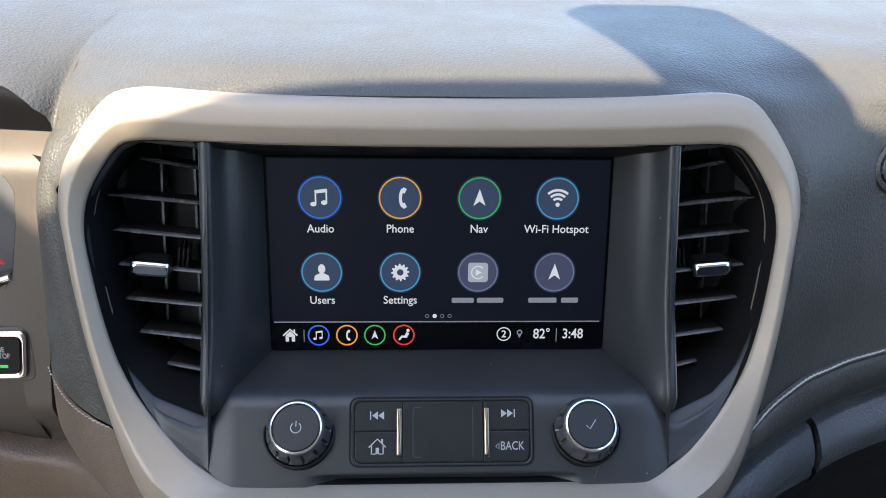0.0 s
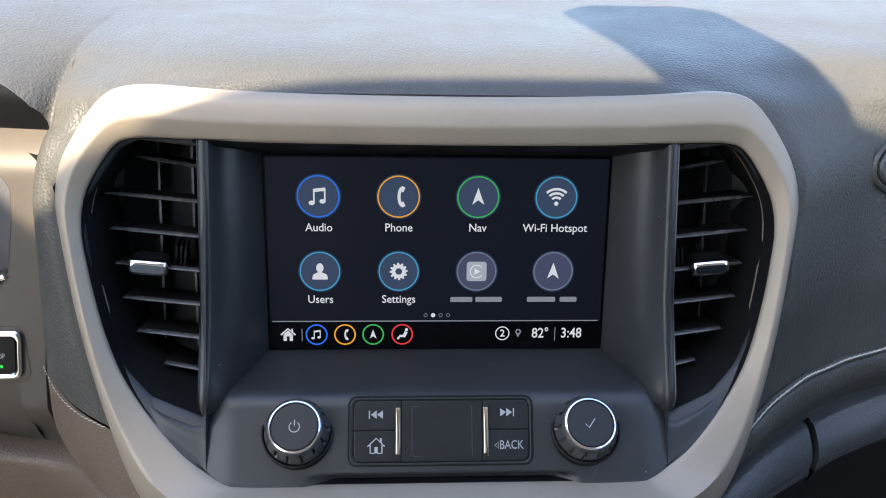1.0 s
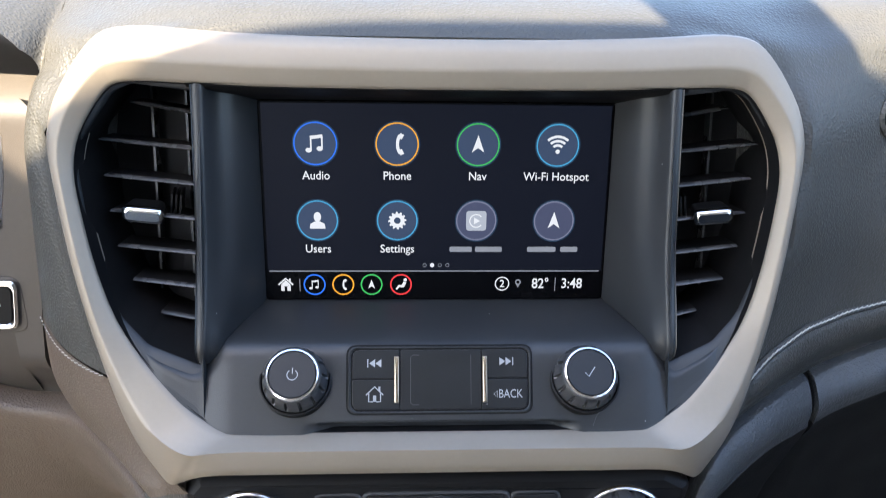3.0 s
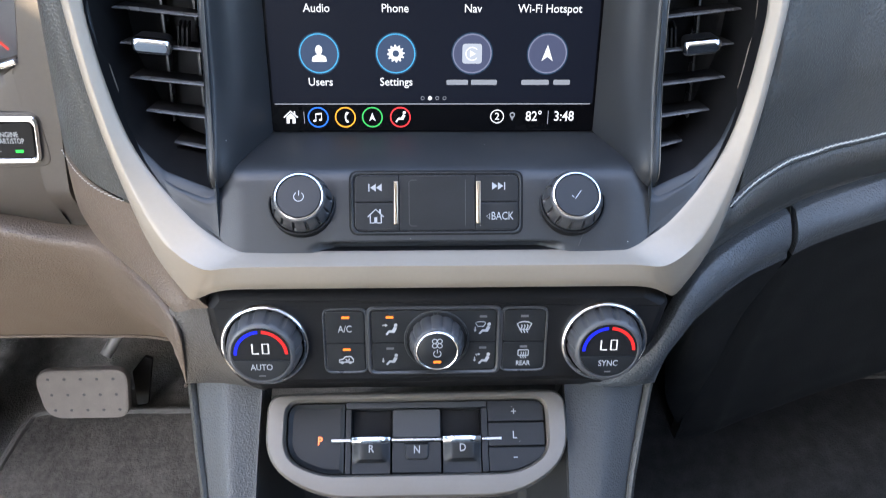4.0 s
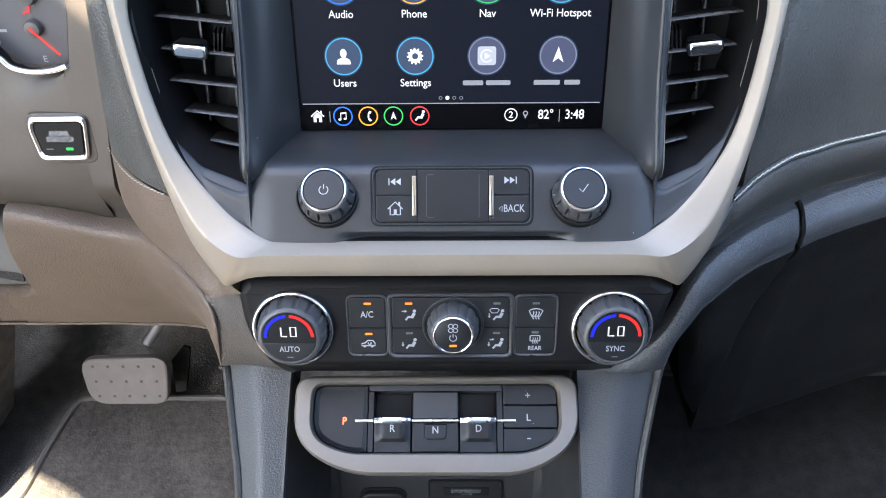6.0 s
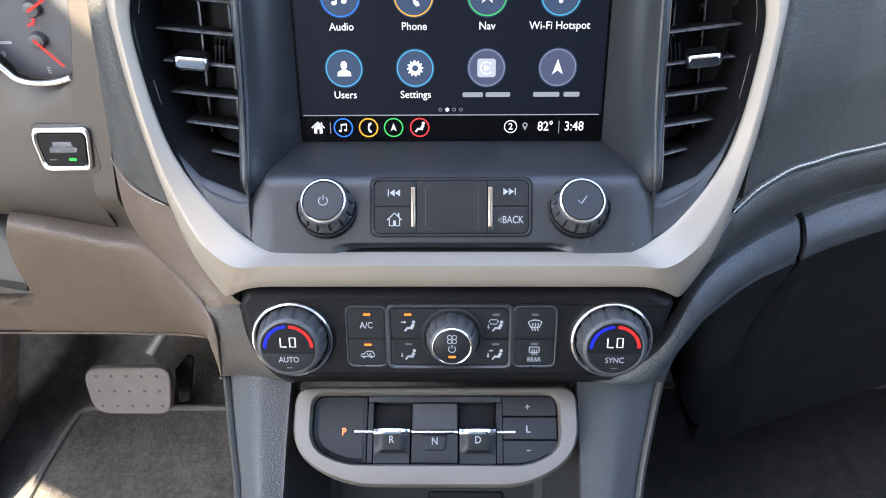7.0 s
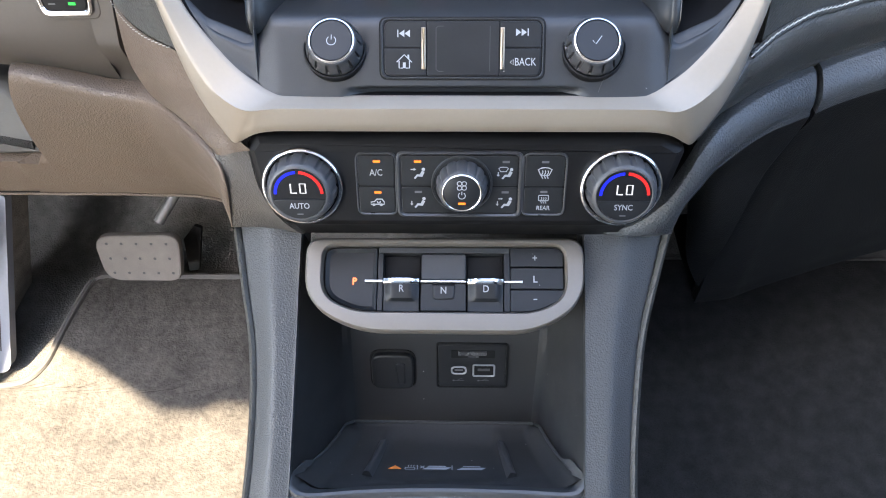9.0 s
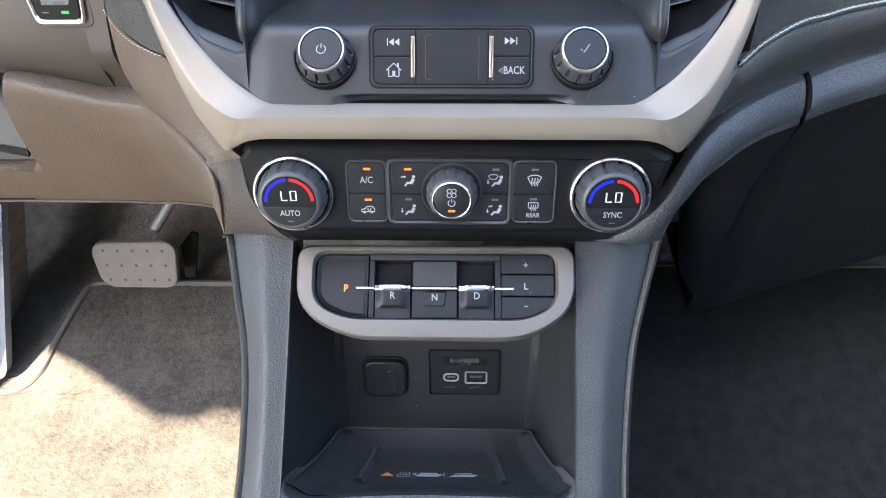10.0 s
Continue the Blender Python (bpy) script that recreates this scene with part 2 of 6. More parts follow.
def frame_ring(outer, inner, w0, w1, ch=0.0005, bm=None):
    """A frame between two outlines of equal length."""
    bm = bm or bmesh.new()
    rows = [[(*p, w0) for p in outer], [(*p, w1 - ch) for p in outer], [(*p, w1) for p in inset(outer, ch)],
            [(*p, w1) for p in inset(inner, -ch)], [(*p, w1 - ch) for p in inner], [(*p, w0) for p in inner]]
    rows.append(rows[0])
    vs = [[bm.verts.new(p) for p in row] for row in rows[:-1]]
    vs.append(vs[0])
    k = len(outer)
    for a, b in zip(vs, vs[1:]):
        for i in range(k):
            j = (i + 1) % k
            bm.faces.new((a[i], a[j], b[j], b[i]))
    return bm


def lathe(profile, c=(0, 0), n=56, bm=None, cap=True, ripple=None):
    """A turned shape about w through c, from (radius, w) pairs; ripple(i): a factor on the radius."""
    bm = bm or bmesh.new()
    rows = []
    for r, w in profile:
        rows.append([(c[0] + r * (ripple(i, w) if ripple else 1) * math.cos(2 * math.pi * i / n),
                      c[1] + r * (ripple(i, w) if ripple else 1) * math.sin(2 * math.pi * i / n), w) for i in range(n)])
    return loft(bm, rows, True, cap)


def tube(pts, r, n=8, bm=None, closed=False):
    bm = bm or bmesh.new()
    pts = [Vector(p) for p in pts]
    rows, k = [], len(pts)
    for i, p in enumerate(pts):
        a = pts[i - 1] if i or closed else p
        b = pts[(i + 1) % k] if i < k - 1 or closed else p
        d = (b - a).normalized()
        s = d.cross(Vector((0.13, 0.31, 0.94))).normalized()
        q = d.cross(s)
        rows.append([tuple(p + r * (s * math.cos(2 * math.pi * j / n) + q * math.sin(2 * math.pi * j / n))) for j in range(n)])
    if closed:
        rows.append(rows[0])
    return loft(bm, rows, True, not closed)


def smooth_line(pts, n=8):
    """A smooth line through points of two or three numbers."""
    out, P = [], [Vector(p) for p in pts]
    for i in range(len(P) - 1):
        a, b, c, d = P[max(i - 1, 0)], P[i], P[i + 1], P[min(i + 2, len(P) - 1)]
        for q in range(n):
            t = q / n
            out.append(tuple(0.5 * (2 * b + (c - a) * t + (2 * a - 5 * b + 4 * c - d) * t * t + (3 * b - a - 3 * c + d) * t ** 3)))
    out.append(tuple(P[-1]))
    return out


def stroke(pts, width, w, bm=None, h=0.00015, closed=False):
    """A flat line of that width, as printed or lit on a panel at height w."""
    bm = bm or bmesh.new()
    P, k = [Vector(p[:2]) for p in pts], len(pts)
    left, right = [], []
    for i, p in enumerate(P):
        a = P[i - 1] if i or closed else p
        b = P[(i + 1) % k] if i < k - 1 or closed else p
        d = (b - a).normalized()
        s = Vector((-d.y, d.x)) * width / 2
        left.append(p + s)
        right.append(p - s)
    lv = [bm.verts.new((*p, w + h)) for p in left]
    rv = [bm.verts.new((*p, w + h)) for p in right]
    for i in range(k if closed else k - 1):
        j = (i + 1) % k
        bm.faces.new((rv[i], rv[j], lv[j], lv[i]))
    return bm


def fill(pts, w, bm=None, h=0.00015):
    bm = bm or bmesh.new()
    bm.faces.new([bm.verts.new((p[0], p[1], w + h)) for p in pts])
    return bm


def arc(c, r, a0, a1, n=24):
    return [(c[0] + r * math.cos(radians(a0 + (a1 - a0) * i / n)), c[1] + r * math.sin(radians(a0 + (a1 - a0) * i / n))) for i in range(n + 1)]


def dot(c, r, w, bm=None, n=24, h=0.00015):
    return fill(arc(c, r, 0, 360, n)[:-1], w, bm, h)


def words(name, s, size, c, w, mat, parent, squeeze=1.0, label="", bold=0.0, slant=0.0):
    """Lettering centred at c on a panel, in the built-in font."""
    cu = bpy.data.curves.new(name, "FONT")
    cu.body, cu.size, cu.align_x, cu.align_y = s, size, "CENTER", "CENTER"
    cu.resolution_u, cu.offset, cu.shear, cu.fill_mode = 3, bold * size, slant, "FRONT"
    tmp = new(name, cu)
    me = bpy.data.meshes.new_from_object(tmp.evaluated_get(bpy.context.evaluated_depsgraph_get()))
    bpy.data.objects.remove(tmp)
    me.name = name
    me.transform(Matrix.Translation((c[0], c[1], w + 0.00018)) @ Matrix.Diagonal((squeeze, 1, 1, 1)))
    me.materials.clear()
    me.materials.append(mat)
    ob = new(name, me)
    ob.parent = parent
    return tagged(ob, label)


def step(a, b, x):
    t = max(0.0, min(1.0, (x - a) / (b - a)))
    return t * t * (3 - 2 * t)


# ---- the stack's planes ----
def bezel_y(z):
    return 0.298 + 0.306 * (z - 0.629)


def panel_y(x, z):
    """The control panel's front, which turns into the vents' plane towards its ends."""
    p = 0.312 + 0.65 * (z - 0.692)
    return p + (bezel_y(z) + 0.002 - p) * step(0.105, 0.145, abs(x)) * step(0.690, 0.722, z)


PANEL = face(0, 0.312, 0.692, 0.65)
CLIMATE = face(0, 0.290, 0.618, 0.28)
SHIFT = face(-0.0107, 0.279, 0.531, 1.5) @ Matrix.Diagonal((0.983, 1, 1, 1))
CUBBY = face(-0.012, 0.293, 0.431, 0.25)
SCREEN = face(0, 0.36, 0.70, math.tan(radians(12)))

# ---- the car's shell: floor, sides, roof ----
def slab(name, corners, thick, mat, label, category):
    """A plain wall: corners in the plane, thickness away from the inside."""
    bm = bmesh.new()
    p = [Vector(c) for c in corners]
    n = (p[1] - p[0]).cross(p[2] - p[0]).normalized() * thick
    loft(bm, [[tuple(q) for q in p], [tuple(q - n) for q in p]], True, True)
    return tagged(part(name, bm, mat), label, category, kind="structure")


def carpet_floor():
    bm = bmesh.new()
    rows = []
    for i in range(60):
        x = -0.80 + 1.6 * i / 59
        row = []
        for j in range(70):
            y = -1.3 + 2.12 * j / 69
            z = 0.125 + 0.06 * step(0.30, 0.64, y) + 0.55 * step(0.66, 0.95, y)
            z += 0.12 * step(0.67, 0.73, abs(x))
            z += 0.0025 * noise.noise((x * 14, y * 14, 0.3))
            row.append((x, y, z))
        rows.append(row)
    loft(bm, rows, False)
    return tagged(part("floor", bm, FLOOR), "dark carpet of the footwells, rising to the firewall", "floor", kind="structure")


carpet_floor()
slab("wall_north", [(-0.82, 0.84, 0.1), (0.82, 0.84, 0.1), (0.82, 0.84, 0.86), (-0.82, 0.84, 0.86)], -0.02, BLACK, "black firewall behind the pedals", "wall")
# Out of view; pale so that the chrome reflects something bright.
slab("wall_south", [(0.82, -1.3, 0.1), (-0.82, -1.3, 0.1), (-0.82, -1.3, 1.46), (0.82, -1.3, 1.46)], -0.02, LINER, "plain grey rear wall, unseen, kept pale to brighten the chrome's reflections", "wall")
# Unseen slab where a seat back would stand, added to darken the glovebox.
slab("wall_blocker", [(0.74, -0.52, 0.14), (0.16, -0.52, 0.14), (0.16, -0.62, 1.04), (0.74, -0.62, 1.04)], -0.10, CARPET, "plain dark slab in the passenger seat's place, unseen, blocking light", "wall")
slab("wall_east", [(0.80, 0.84, 0.1), (0.80, -1.3, 0.1), (0.80, -1.3, 0.88), (0.80, 0.84, 0.88)], -0.05, TRIM, "dark lower door trim below the side window", "wall")
# Unseen; slanted edge cuts the mat's sun patch, pale face adds fill light.
slab("wall_west", [(-0.80, 0.84, 0.1), (-0.80, 0.84, 0.90), (-0.80, 0.08, 0.90), (-0.80, 0.06, 1.40), (-0.80, -0.66, 1.40), (-0.80, -0.60, 1.30), (-0.80, -0.32, 1.07), (-0.80, -0.05, 0.83), (-0.80, 0.10, 0.40), (-0.80, 0.16, 0.1)], -0.05, BOUNCE_WALL, "unseen beige cabin side by the open door, shaping sun and bouncing light", "wall")

slab("wall_kick", [(-0.487, 0.605, 0.375), (-0.564, 0.605, 0.160), (-0.570, 0.480, 0.160), (-0.505, 0.480, 0.375)], -0.02, KICK, "carpeted side of the driver's footwell, lightened for bounced sun", "wall")

# the sunlit ground outside, which throws light in at the open door
bm = bmesh.new()
loft(bm, [[(-250, -250, -0.32), (250, -250, -0.32)], [(-250, 250, -0.32), (250, 250, -0.32)]], False)
tagged(part("ground", bm, ASPHALT), "plain grey asphalt of the parking lot outside", "ground", kind="structure")


def roof():
    """The headliner: its front edge sweeps back towards the driver's side."""
    # Unseen outline, fitted to where the shadow edges fall on dash and mat.
    front = smooth_line([(-0.80, -0.05), (-0.60, -0.09), (-0.545, -0.145), (-0.525, -0.185), (-0.506, -0.226), (-0.496, -0.243), (-0.482, -0.253), (-0.466, -0.254), (-0.448, -0.248), (-0.43, -0.236), (-0.36, -0.202), (-0.29, -0.186), (-0.20, -0.182), (-0.10, -0.182), (0.20, -0.180), (0.50, -0.20), (0.68, -0.26)], 5)
    line = front + [(0.68, -1.3), (-0.62, -1.3), (-0.62, -0.71), (-0.80, -0.695)]
    bm = bmesh.new()
    loft(bm, [[(x, y, 1.42) for x, y in line], [(x, y, 1.46) for x, y in line]], True, True)
    return tagged(part("ceiling", bm, LINER), "light grey headliner of the roof, unseen, its edge cut to shape the sun", "ceiling", kind="structure")


roof()
# Added out of view, sized to cast the shadow band on the dash top.
bm = bmesh.new()
loft(bm, [[(x, y, z) for x, z in rrect(-0.070, 1.27 - 0.25 * y, 0.030, 1.30 - 0.25 * y, 0.012)] for y in (-0.19, 0.0, 0.12, 0.165)] + [[(x * 0.7 - 0.006, 0.185, z) for x, z in rrect(-0.070, 1.225, 0.030, 1.25, 0.012)]], True, True)
tagged(part("trim", bm, BLACK), "unseen black block that throws a band of shade on the dash", "trim", kind="structure")


def pillar(name, foot, head, wide, label):
    bm = bmesh.new()
    a, b = Vector(foot), Vector(head)
    d = (b - a).normalized()
    s = d.cross(Vector((1, 0, 0))).normalized() * wide / 2
    t = d.cross(s).normalized() * 0.03
    loft(bm, [[tuple(p + s + t), tuple(p - s + t), tuple(p - s - t), tuple(p + s - t)] for p in (a, b)], True, True)
    return tagged(part(name, bm, LINER), label, "pillar", kind="structure")


pillar("pillar_front", (0.79, 0.80, 0.88), (0.67, -0.20, 1.43), 0.10, "slanting windscreen pillar with grey lining")
pillar("pillar_side", (-0.79, 0.80, 0.88), (-0.72, -0.02, 1.43), 0.10, "slanting windscreen pillar with grey lining")
pillar("pillar_middle", (0.79, -0.62, 0.90), (0.67, -0.66, 1.43), 0.14, "upright door pillar with grey lining")


# ---- the dashboard ----
OUT_R = [(0.8365, 0.0), (0.8365, 0.13), (0.831, 0.156), (0.799, 0.1755), (0.741, 0.170), (0.700, 0.163), (0.655, 0.150), (0.627, 0.1335)]


def edge_x(z):
    """The silver bezel's outer edge at that height."""
    q = OUT_R[1:]
    if z >= q[0][0]:
        return q[0][1]
    for (za, xa), (zb, xb) in zip(q, q[1:]):
        if z >= zb:
            return xa + (xb - xa) * (za - z) / (za - zb)
    return q[-1][1]


def dash_profile(x):
    """One cut through the dashboard: from the windscreen over the lip and down the front."""
    wide = abs(x)
    slope = 0.67 if x > 0 else 1.0
    k = step(0.095, 0.20, wide)
    low = step(0.156, 0.170, wide)
    off = 0.0 if x > 0 else 0.005
    back = 0.011 if x > 0 else 0.005
    centre = [(0.84, 0.880), (0.70, 0.868), (0.60, 0.861), (0.52, 0.856), (0.46, 0.8530), (0.425, 0.8510), (0.400, 0.8484), (0.384, 0.8455),
              (0.3725, 0.8415), (0.3655, 0.8376), (0.3665, 0.8345), (0.40, 0.828), (0.42, 0.79), (0.42, 0.76), (0.42, 0.73), (0.42, 0.70), (0.42, 0.67), (0.42, 0.64)]
    zs = [0.880, 0.868, 0.861, 0.856, 0.852, 0.848, 0.843, 0.836, 0.828, 0.818, 0.806, 0.79, 0.77, 0.75, 0.73, 0.712, 0.693, 0.674]
    side = []
    for i, z in enumerate(zs):
        spread = max(0.0, wide - off - edge_x(z))
        y = bezel_y(z) + 0.005 + (back - 0.005) * (1 - step(0.69, 0.74, z)) + slope * min(spread, 0.068) + 0.38 * max(0, spread - 0.068)
        y += 0.007 * (1 - step(0.001, 0.009, spread)) if i > 8 else 0
        y += 0.030 * (1 - step(0.785, 0.812, z)) if x < 0 else 0
        roll = step(0.79, 0.862, z)
        y = y + (centre[i][0] + 0.03 - y) * roll ** 1.3 if i > 3 else centre[i][0]
        side.append((y, z))
    out = []
    for i in range(18):
        b = k if i < 9 else step(0.125, 0.172, wide) if i == 9 else step(0.140, 0.171, wide) if i == 10 else low
        out.append((x, centre[i][0] + (side[i][0] - centre[i][0]) * b, centre[i][1] + (side[i][1] - centre[i][1]) * b))
    return out


def dash_row(x, n=4):
    return smooth_line(dash_profile(x), n)


dash = thing("dashboard", pose(0, 0, 0), "dark grey grained soft dashboard with a rolled front lip", "dashboard")
bm = bmesh.new()
xs = [-0.1890 + 0.389 * i / 90 for i in range(91)] + [0.20 + 0.60 * (i / 40) ** 1.3 for i in range(1, 41)]
loft(bm, [dash_row(x) for x in xs], False)
part("top_pad", bm, PAD, dash, "grained dark grey soft-touch pad")

# hood over the gauges, going on from the pad to the driver's side
def lip_z(x):
    """The hood's lower lip, rising from the strip beside the bezel."""
    q = [(0.184, 0.796), (0.1895, 0.806), (0.1910, 0.8140), (0.1936, 0.8232), (0.1976, 0.8291), (0.2059, 0.8370), (0.220, 0.842), (0.26, 0.846), (0.9, 0.848)]
    for (xa, za), (xb, zb) in zip(q, q[1:]):
        if -x <= xb:
            return za + (zb - za) * max(0, -x - xa) / (xb - xa)
    return q[-1][1]


def evenly(pts, n):
    """n points spread over a line by its length."""
    P = [Vector(p) for p in pts]
    at = [0.0]
    for a, b in zip(P, P[1:]):
        at.append(at[-1] + (b - a).length)
    out, k = [], 0
    for i in range(n):
        s = at[-1] * i / (n - 1)
        while k < len(P) - 2 and at[k + 1] < s:
            k += 1
        out.append(P[k].lerp(P[k + 1], min(1, (s - at[k]) / max(1e-9, at[k + 1] - at[k]))))
    return out


bm = bmesh.new()
rows = []
for i in range(70):
    x = -0.1888 - 0.6112 * (i / 69) ** 2.4
    lip = lip_z(x)
    rise = max(0, lip + 0.011 - 0.851)
    base = [p for p in smooth_line(dash_profile(max(x, -0.192)), 6) if p[2] > lip - 0.001]
    roll = smooth_line([(x, 0.84, 0.880), (x, 0.70, 0.868 + rise * 0.3), (x, 0.60, 0.861 + rise * 0.7), (x, 0.52, 0.8565 + rise), (x, 0.46, 0.8535 + rise), (x, 0.425, max(0.846 + rise, lip + 0.010)), (x, 0.396, lip + 0.4 * (0.846 + rise - lip) + 0.004),
                        (x, 0.381, lip + 0.0055), (x, 0.3760, lip)], 6)
    slow, fast = step(0.189, 0.232, -x), step(0.189, 0.1965, -x)
    row = [Vector((x, p.y, p.z)).lerp(q, slow + (fast - slow) * (n / 39) ** 4) for n, (p, q) in enumerate(zip(evenly(base, 40), evenly(roll, 40)))]
    end = row[-1]
    row += [end + Vector((0, 0.0012, -0.0022)), end + Vector((0, 0.008, -0.0040)), end + Vector((0, 0.09, -0.008))]
    rows.append([tuple(p) for p in row])
grid = np.array(rows)
ease = np.clip(np.arange(68) / 16, 0, 1)[:, None, None] ** 2      # the rows next to the pad keep its line
for _ in range(60):
    inner = grid[1:-1, 1:40].copy()
    grid[1:-1, 1:40] = (1 - 0.5 * ease) * inner + 0.125 * ease * (grid[2:, 1:40] + grid[:-2, 1:40] + grid[1:-1, 2:41] + grid[1:-1, :39])
loft(bm, [[tuple(p) for p in row] for row in grid.tolist()], False)
part("gauge_hood", bm, PAD, dash)

# passenger's side: stitched seam and the roll below it
SEAM = smooth_line([(0.164, 0.3255, 0.6715), (0.169, 0.3297, 0.6737), (0.178, 0.3358, 0.6785), (0.190, 0.3436, 0.6815), (0.205, 0.3540, 0.6828), (0.222, 0.3652, 0.6806), (0.240, 0.3745, 0.6808), (0.265, 0.3845, 0.6805), (0.30, 0.3965, 0.682), (0.40, 0.425, 0.688), (0.80, 0.53, 0.71)], 10)


def level(t, pts):
    """The point at t (0 to 1) along a smooth line through pts."""
    q = smooth_line(pts, 10)
    k = min(len(q) - 1.001, max(0, t * (len(q) - 1)))
    return Vector(q[int(k)]).lerp(Vector(q[int(k) + 1]), k - int(k))


UPPER = [(0.1375, 0.303, 0.633), (0.150, 0.309, 0.655), (0.1625, 0.3245, 0.668), (0.169, 0.3290, 0.6705), (0.190, 0.3432, 0.6782), (0.222, 0.3648, 0.6775), (0.250, 0.3787, 0.6775), (0.300, 0.3960, 0.679), (0.400, 0.4245, 0.685), (0.80, 0.53, 0.707)]
ARCH = [(0.1425, 0.314, 0.6190), (0.1500, 0.3200, 0.6230), (0.1600, 0.3280, 0.6270), (0.1700, 0.3345, 0.6295), (0.190, 0.3480, 0.6325), (0.2283, 0.3748, 0.6320), (0.256, 0.388, 0.6345), (0.304, 0.403, 0.639), (0.404, 0.430, 0.647), (0.80, 0.53, 0.67)]
bm = bmesh.new()
rows = []
for i in range(91):
    t = i / 90
    u, a = level(t, UPPER), level(t, ARCH)
    h = u.z - a.z
    k = step(0.0, 0.35, t)
    rows.append(smooth_line([tuple(u + Vector((0, 0.006, 0.004))), tuple(u + Vector((0, 0.0006, 0.0006))), tuple(u + Vector((0, -0.0022 * k, -0.0035 * k))), tuple(u.lerp(a, 0.30) + Vector((0, -0.0045 * k, 0))),
                             tuple(u.lerp(a, 0.62) + Vector((0, 0.0015, 0))), tuple(u.lerp(a, 0.88) + Vector((0, 0.0045 * k + 0.002, 0))), tuple(a + Vector((0, 0.0075, -0.0005))), tuple(a + Vector((0, 0.02, -0.012)))], 3))
loft(bm, rows, False)
part("lower_roll", bm, PAD, dash, "grained roll below the stitched seam", angle=60)
part("seam_fold", tube([tuple(Vector(p) + Vector((0, 0.0012, -0.0008))) for p in SEAM], 0.0022, 8), PAD, dash, "folded edge of the pad at the seam")


def stitches(name, line, parent, up, pitch=0.0042, r=0.00042):
    """A row of separate slanted stitches along a line, lying just proud of it."""
    P = [Vector(p) for p in line]
    bm = bmesh.new()
    walked, want = 0.0, 0.0
    for a, b in zip(P, P[1:]):
        d = b - a
        while walked + d.length > want:
            c = a + d * ((want - walked) / d.length) + Vector(up) * 0.0006
            t = d.normalized() * pitch * 0.47 + Vector((0, 0, 0.0005))
            tube([c - t, c - t * 0.4 + Vector(up) * 0.0003, c + t * 0.4 + Vector(up) * 0.0003, c + t], r, 6, bm)
            want += pitch
        walked += d.length
    return part(name, bm, THREAD, parent, "pale grey decorative stitching")


stitches("stitching", [tuple(Vector(p) + Vector((0, -0.0006, 0.0014))) for p in SEAM], dash, (0, -1, 0.3))

# leather strip on the driver's side of the bezel
strip = thing("side_strip", pose(0, 0, 0), "grained dark leather strip with pale stitching beside the bezel", "dash trim")
FAR = [(-0.1885, 0.380, 0.818), (-0.1975, 0.376, 0.795), (-0.2030, 0.376, 0.765), (-0.2068, 0.374, 0.730), (-0.2100, 0.3695, 0.684)]
FAR_LOW = [(-0.2100, 0.3695, 0.684), (-0.2115, 0.370, 0.672), (-0.2140, 0.372, 0.648), (-0.2130, 0.3735, 0.632), (-0.2047, 0.3690, 0.6174), (-0.1850, 0.3480, 0.6205), (-0.1640, 0.3260, 0.6210), (-0.1480, 0.3080, 0.6150)]


def beside(z):
    """The bezel's edge on the driver's side."""
    return Vector((-(edge_x(z) + 0.0055 * step(0.65, 0.80, z)) - 0.0055 * step(0.625, 0.66, z), bezel_y(z) + 0.005 + 0.009 * step(0.625, 0.66, z), z))


def strip_skin(far, z0, z1, mat, name, n=44):
    bm = bmesh.new()
    rows = []
    for i in range(n):
        t = i / (n - 1)
        a, b = beside(z0 + (z1 - z0) * t), level(t, far)
        if z0 > 0.8:
            a, b = [q + Vector((0, 0.012 * (1 - step(0.0, 0.12, t)), 0)) for q in (a, b)]
        bulge = Vector((-0.6, -0.8, 0)) * 0.0070 * min(1, (a - b).length / 0.03)
        row = [tuple(a + (a - b).normalized() * 0.014 + bulge * 0.37)] + [tuple(a.lerp(b, q) + bulge * math.sin(math.pi * (0.12 + 0.80 * q))) for q in [j / 9 for j in range(10)]]
        row += [tuple(b + Vector((-0.0012, 0.004, 0))), tuple(b + Vector((0, 0.03, 0)))]
        rows.append(row)
    loft(bm, rows, False)
    return part(name, bm, mat, strip, angle=60)


strip_skin(FAR, 0.822, 0.677, PAD, "upper_leather")
strip_skin(FAR_LOW, 0.6755, 0.622, PAD_WARM, "lower_leather")
q0, q1 = Vector(FAR[-1]), beside(0.677)
line = [tuple(q0.lerp(q1, t) + Vector((-0.6, -0.8, 0)) * (0.0070 * math.sin(math.pi * (0.92 - 0.80 * t)) + 0.0008) + Vector((0, 0, -0.0015 * math.sin(math.pi * t)))) for t in [k / 30 for k in range(31)]]
stitches("stitching", line, strip, (-0.5, -0.8, 0.1), 0.0030, 0.00027)


# dark joint between the strip and the instrument trim
bm = bmesh.new()
joint = smooth_line(FAR[1:] + FAR_LOW[1:5], 6)
loft(bm, [[(x + 0.002, y + 0.004, z), (x - 0.0006, y + 0.0145, z), (x - 0.0300, y + 0.0320, z)] for x, y, z in joint], False)
part("joint", bm, DEEP, strip, "dark joint")


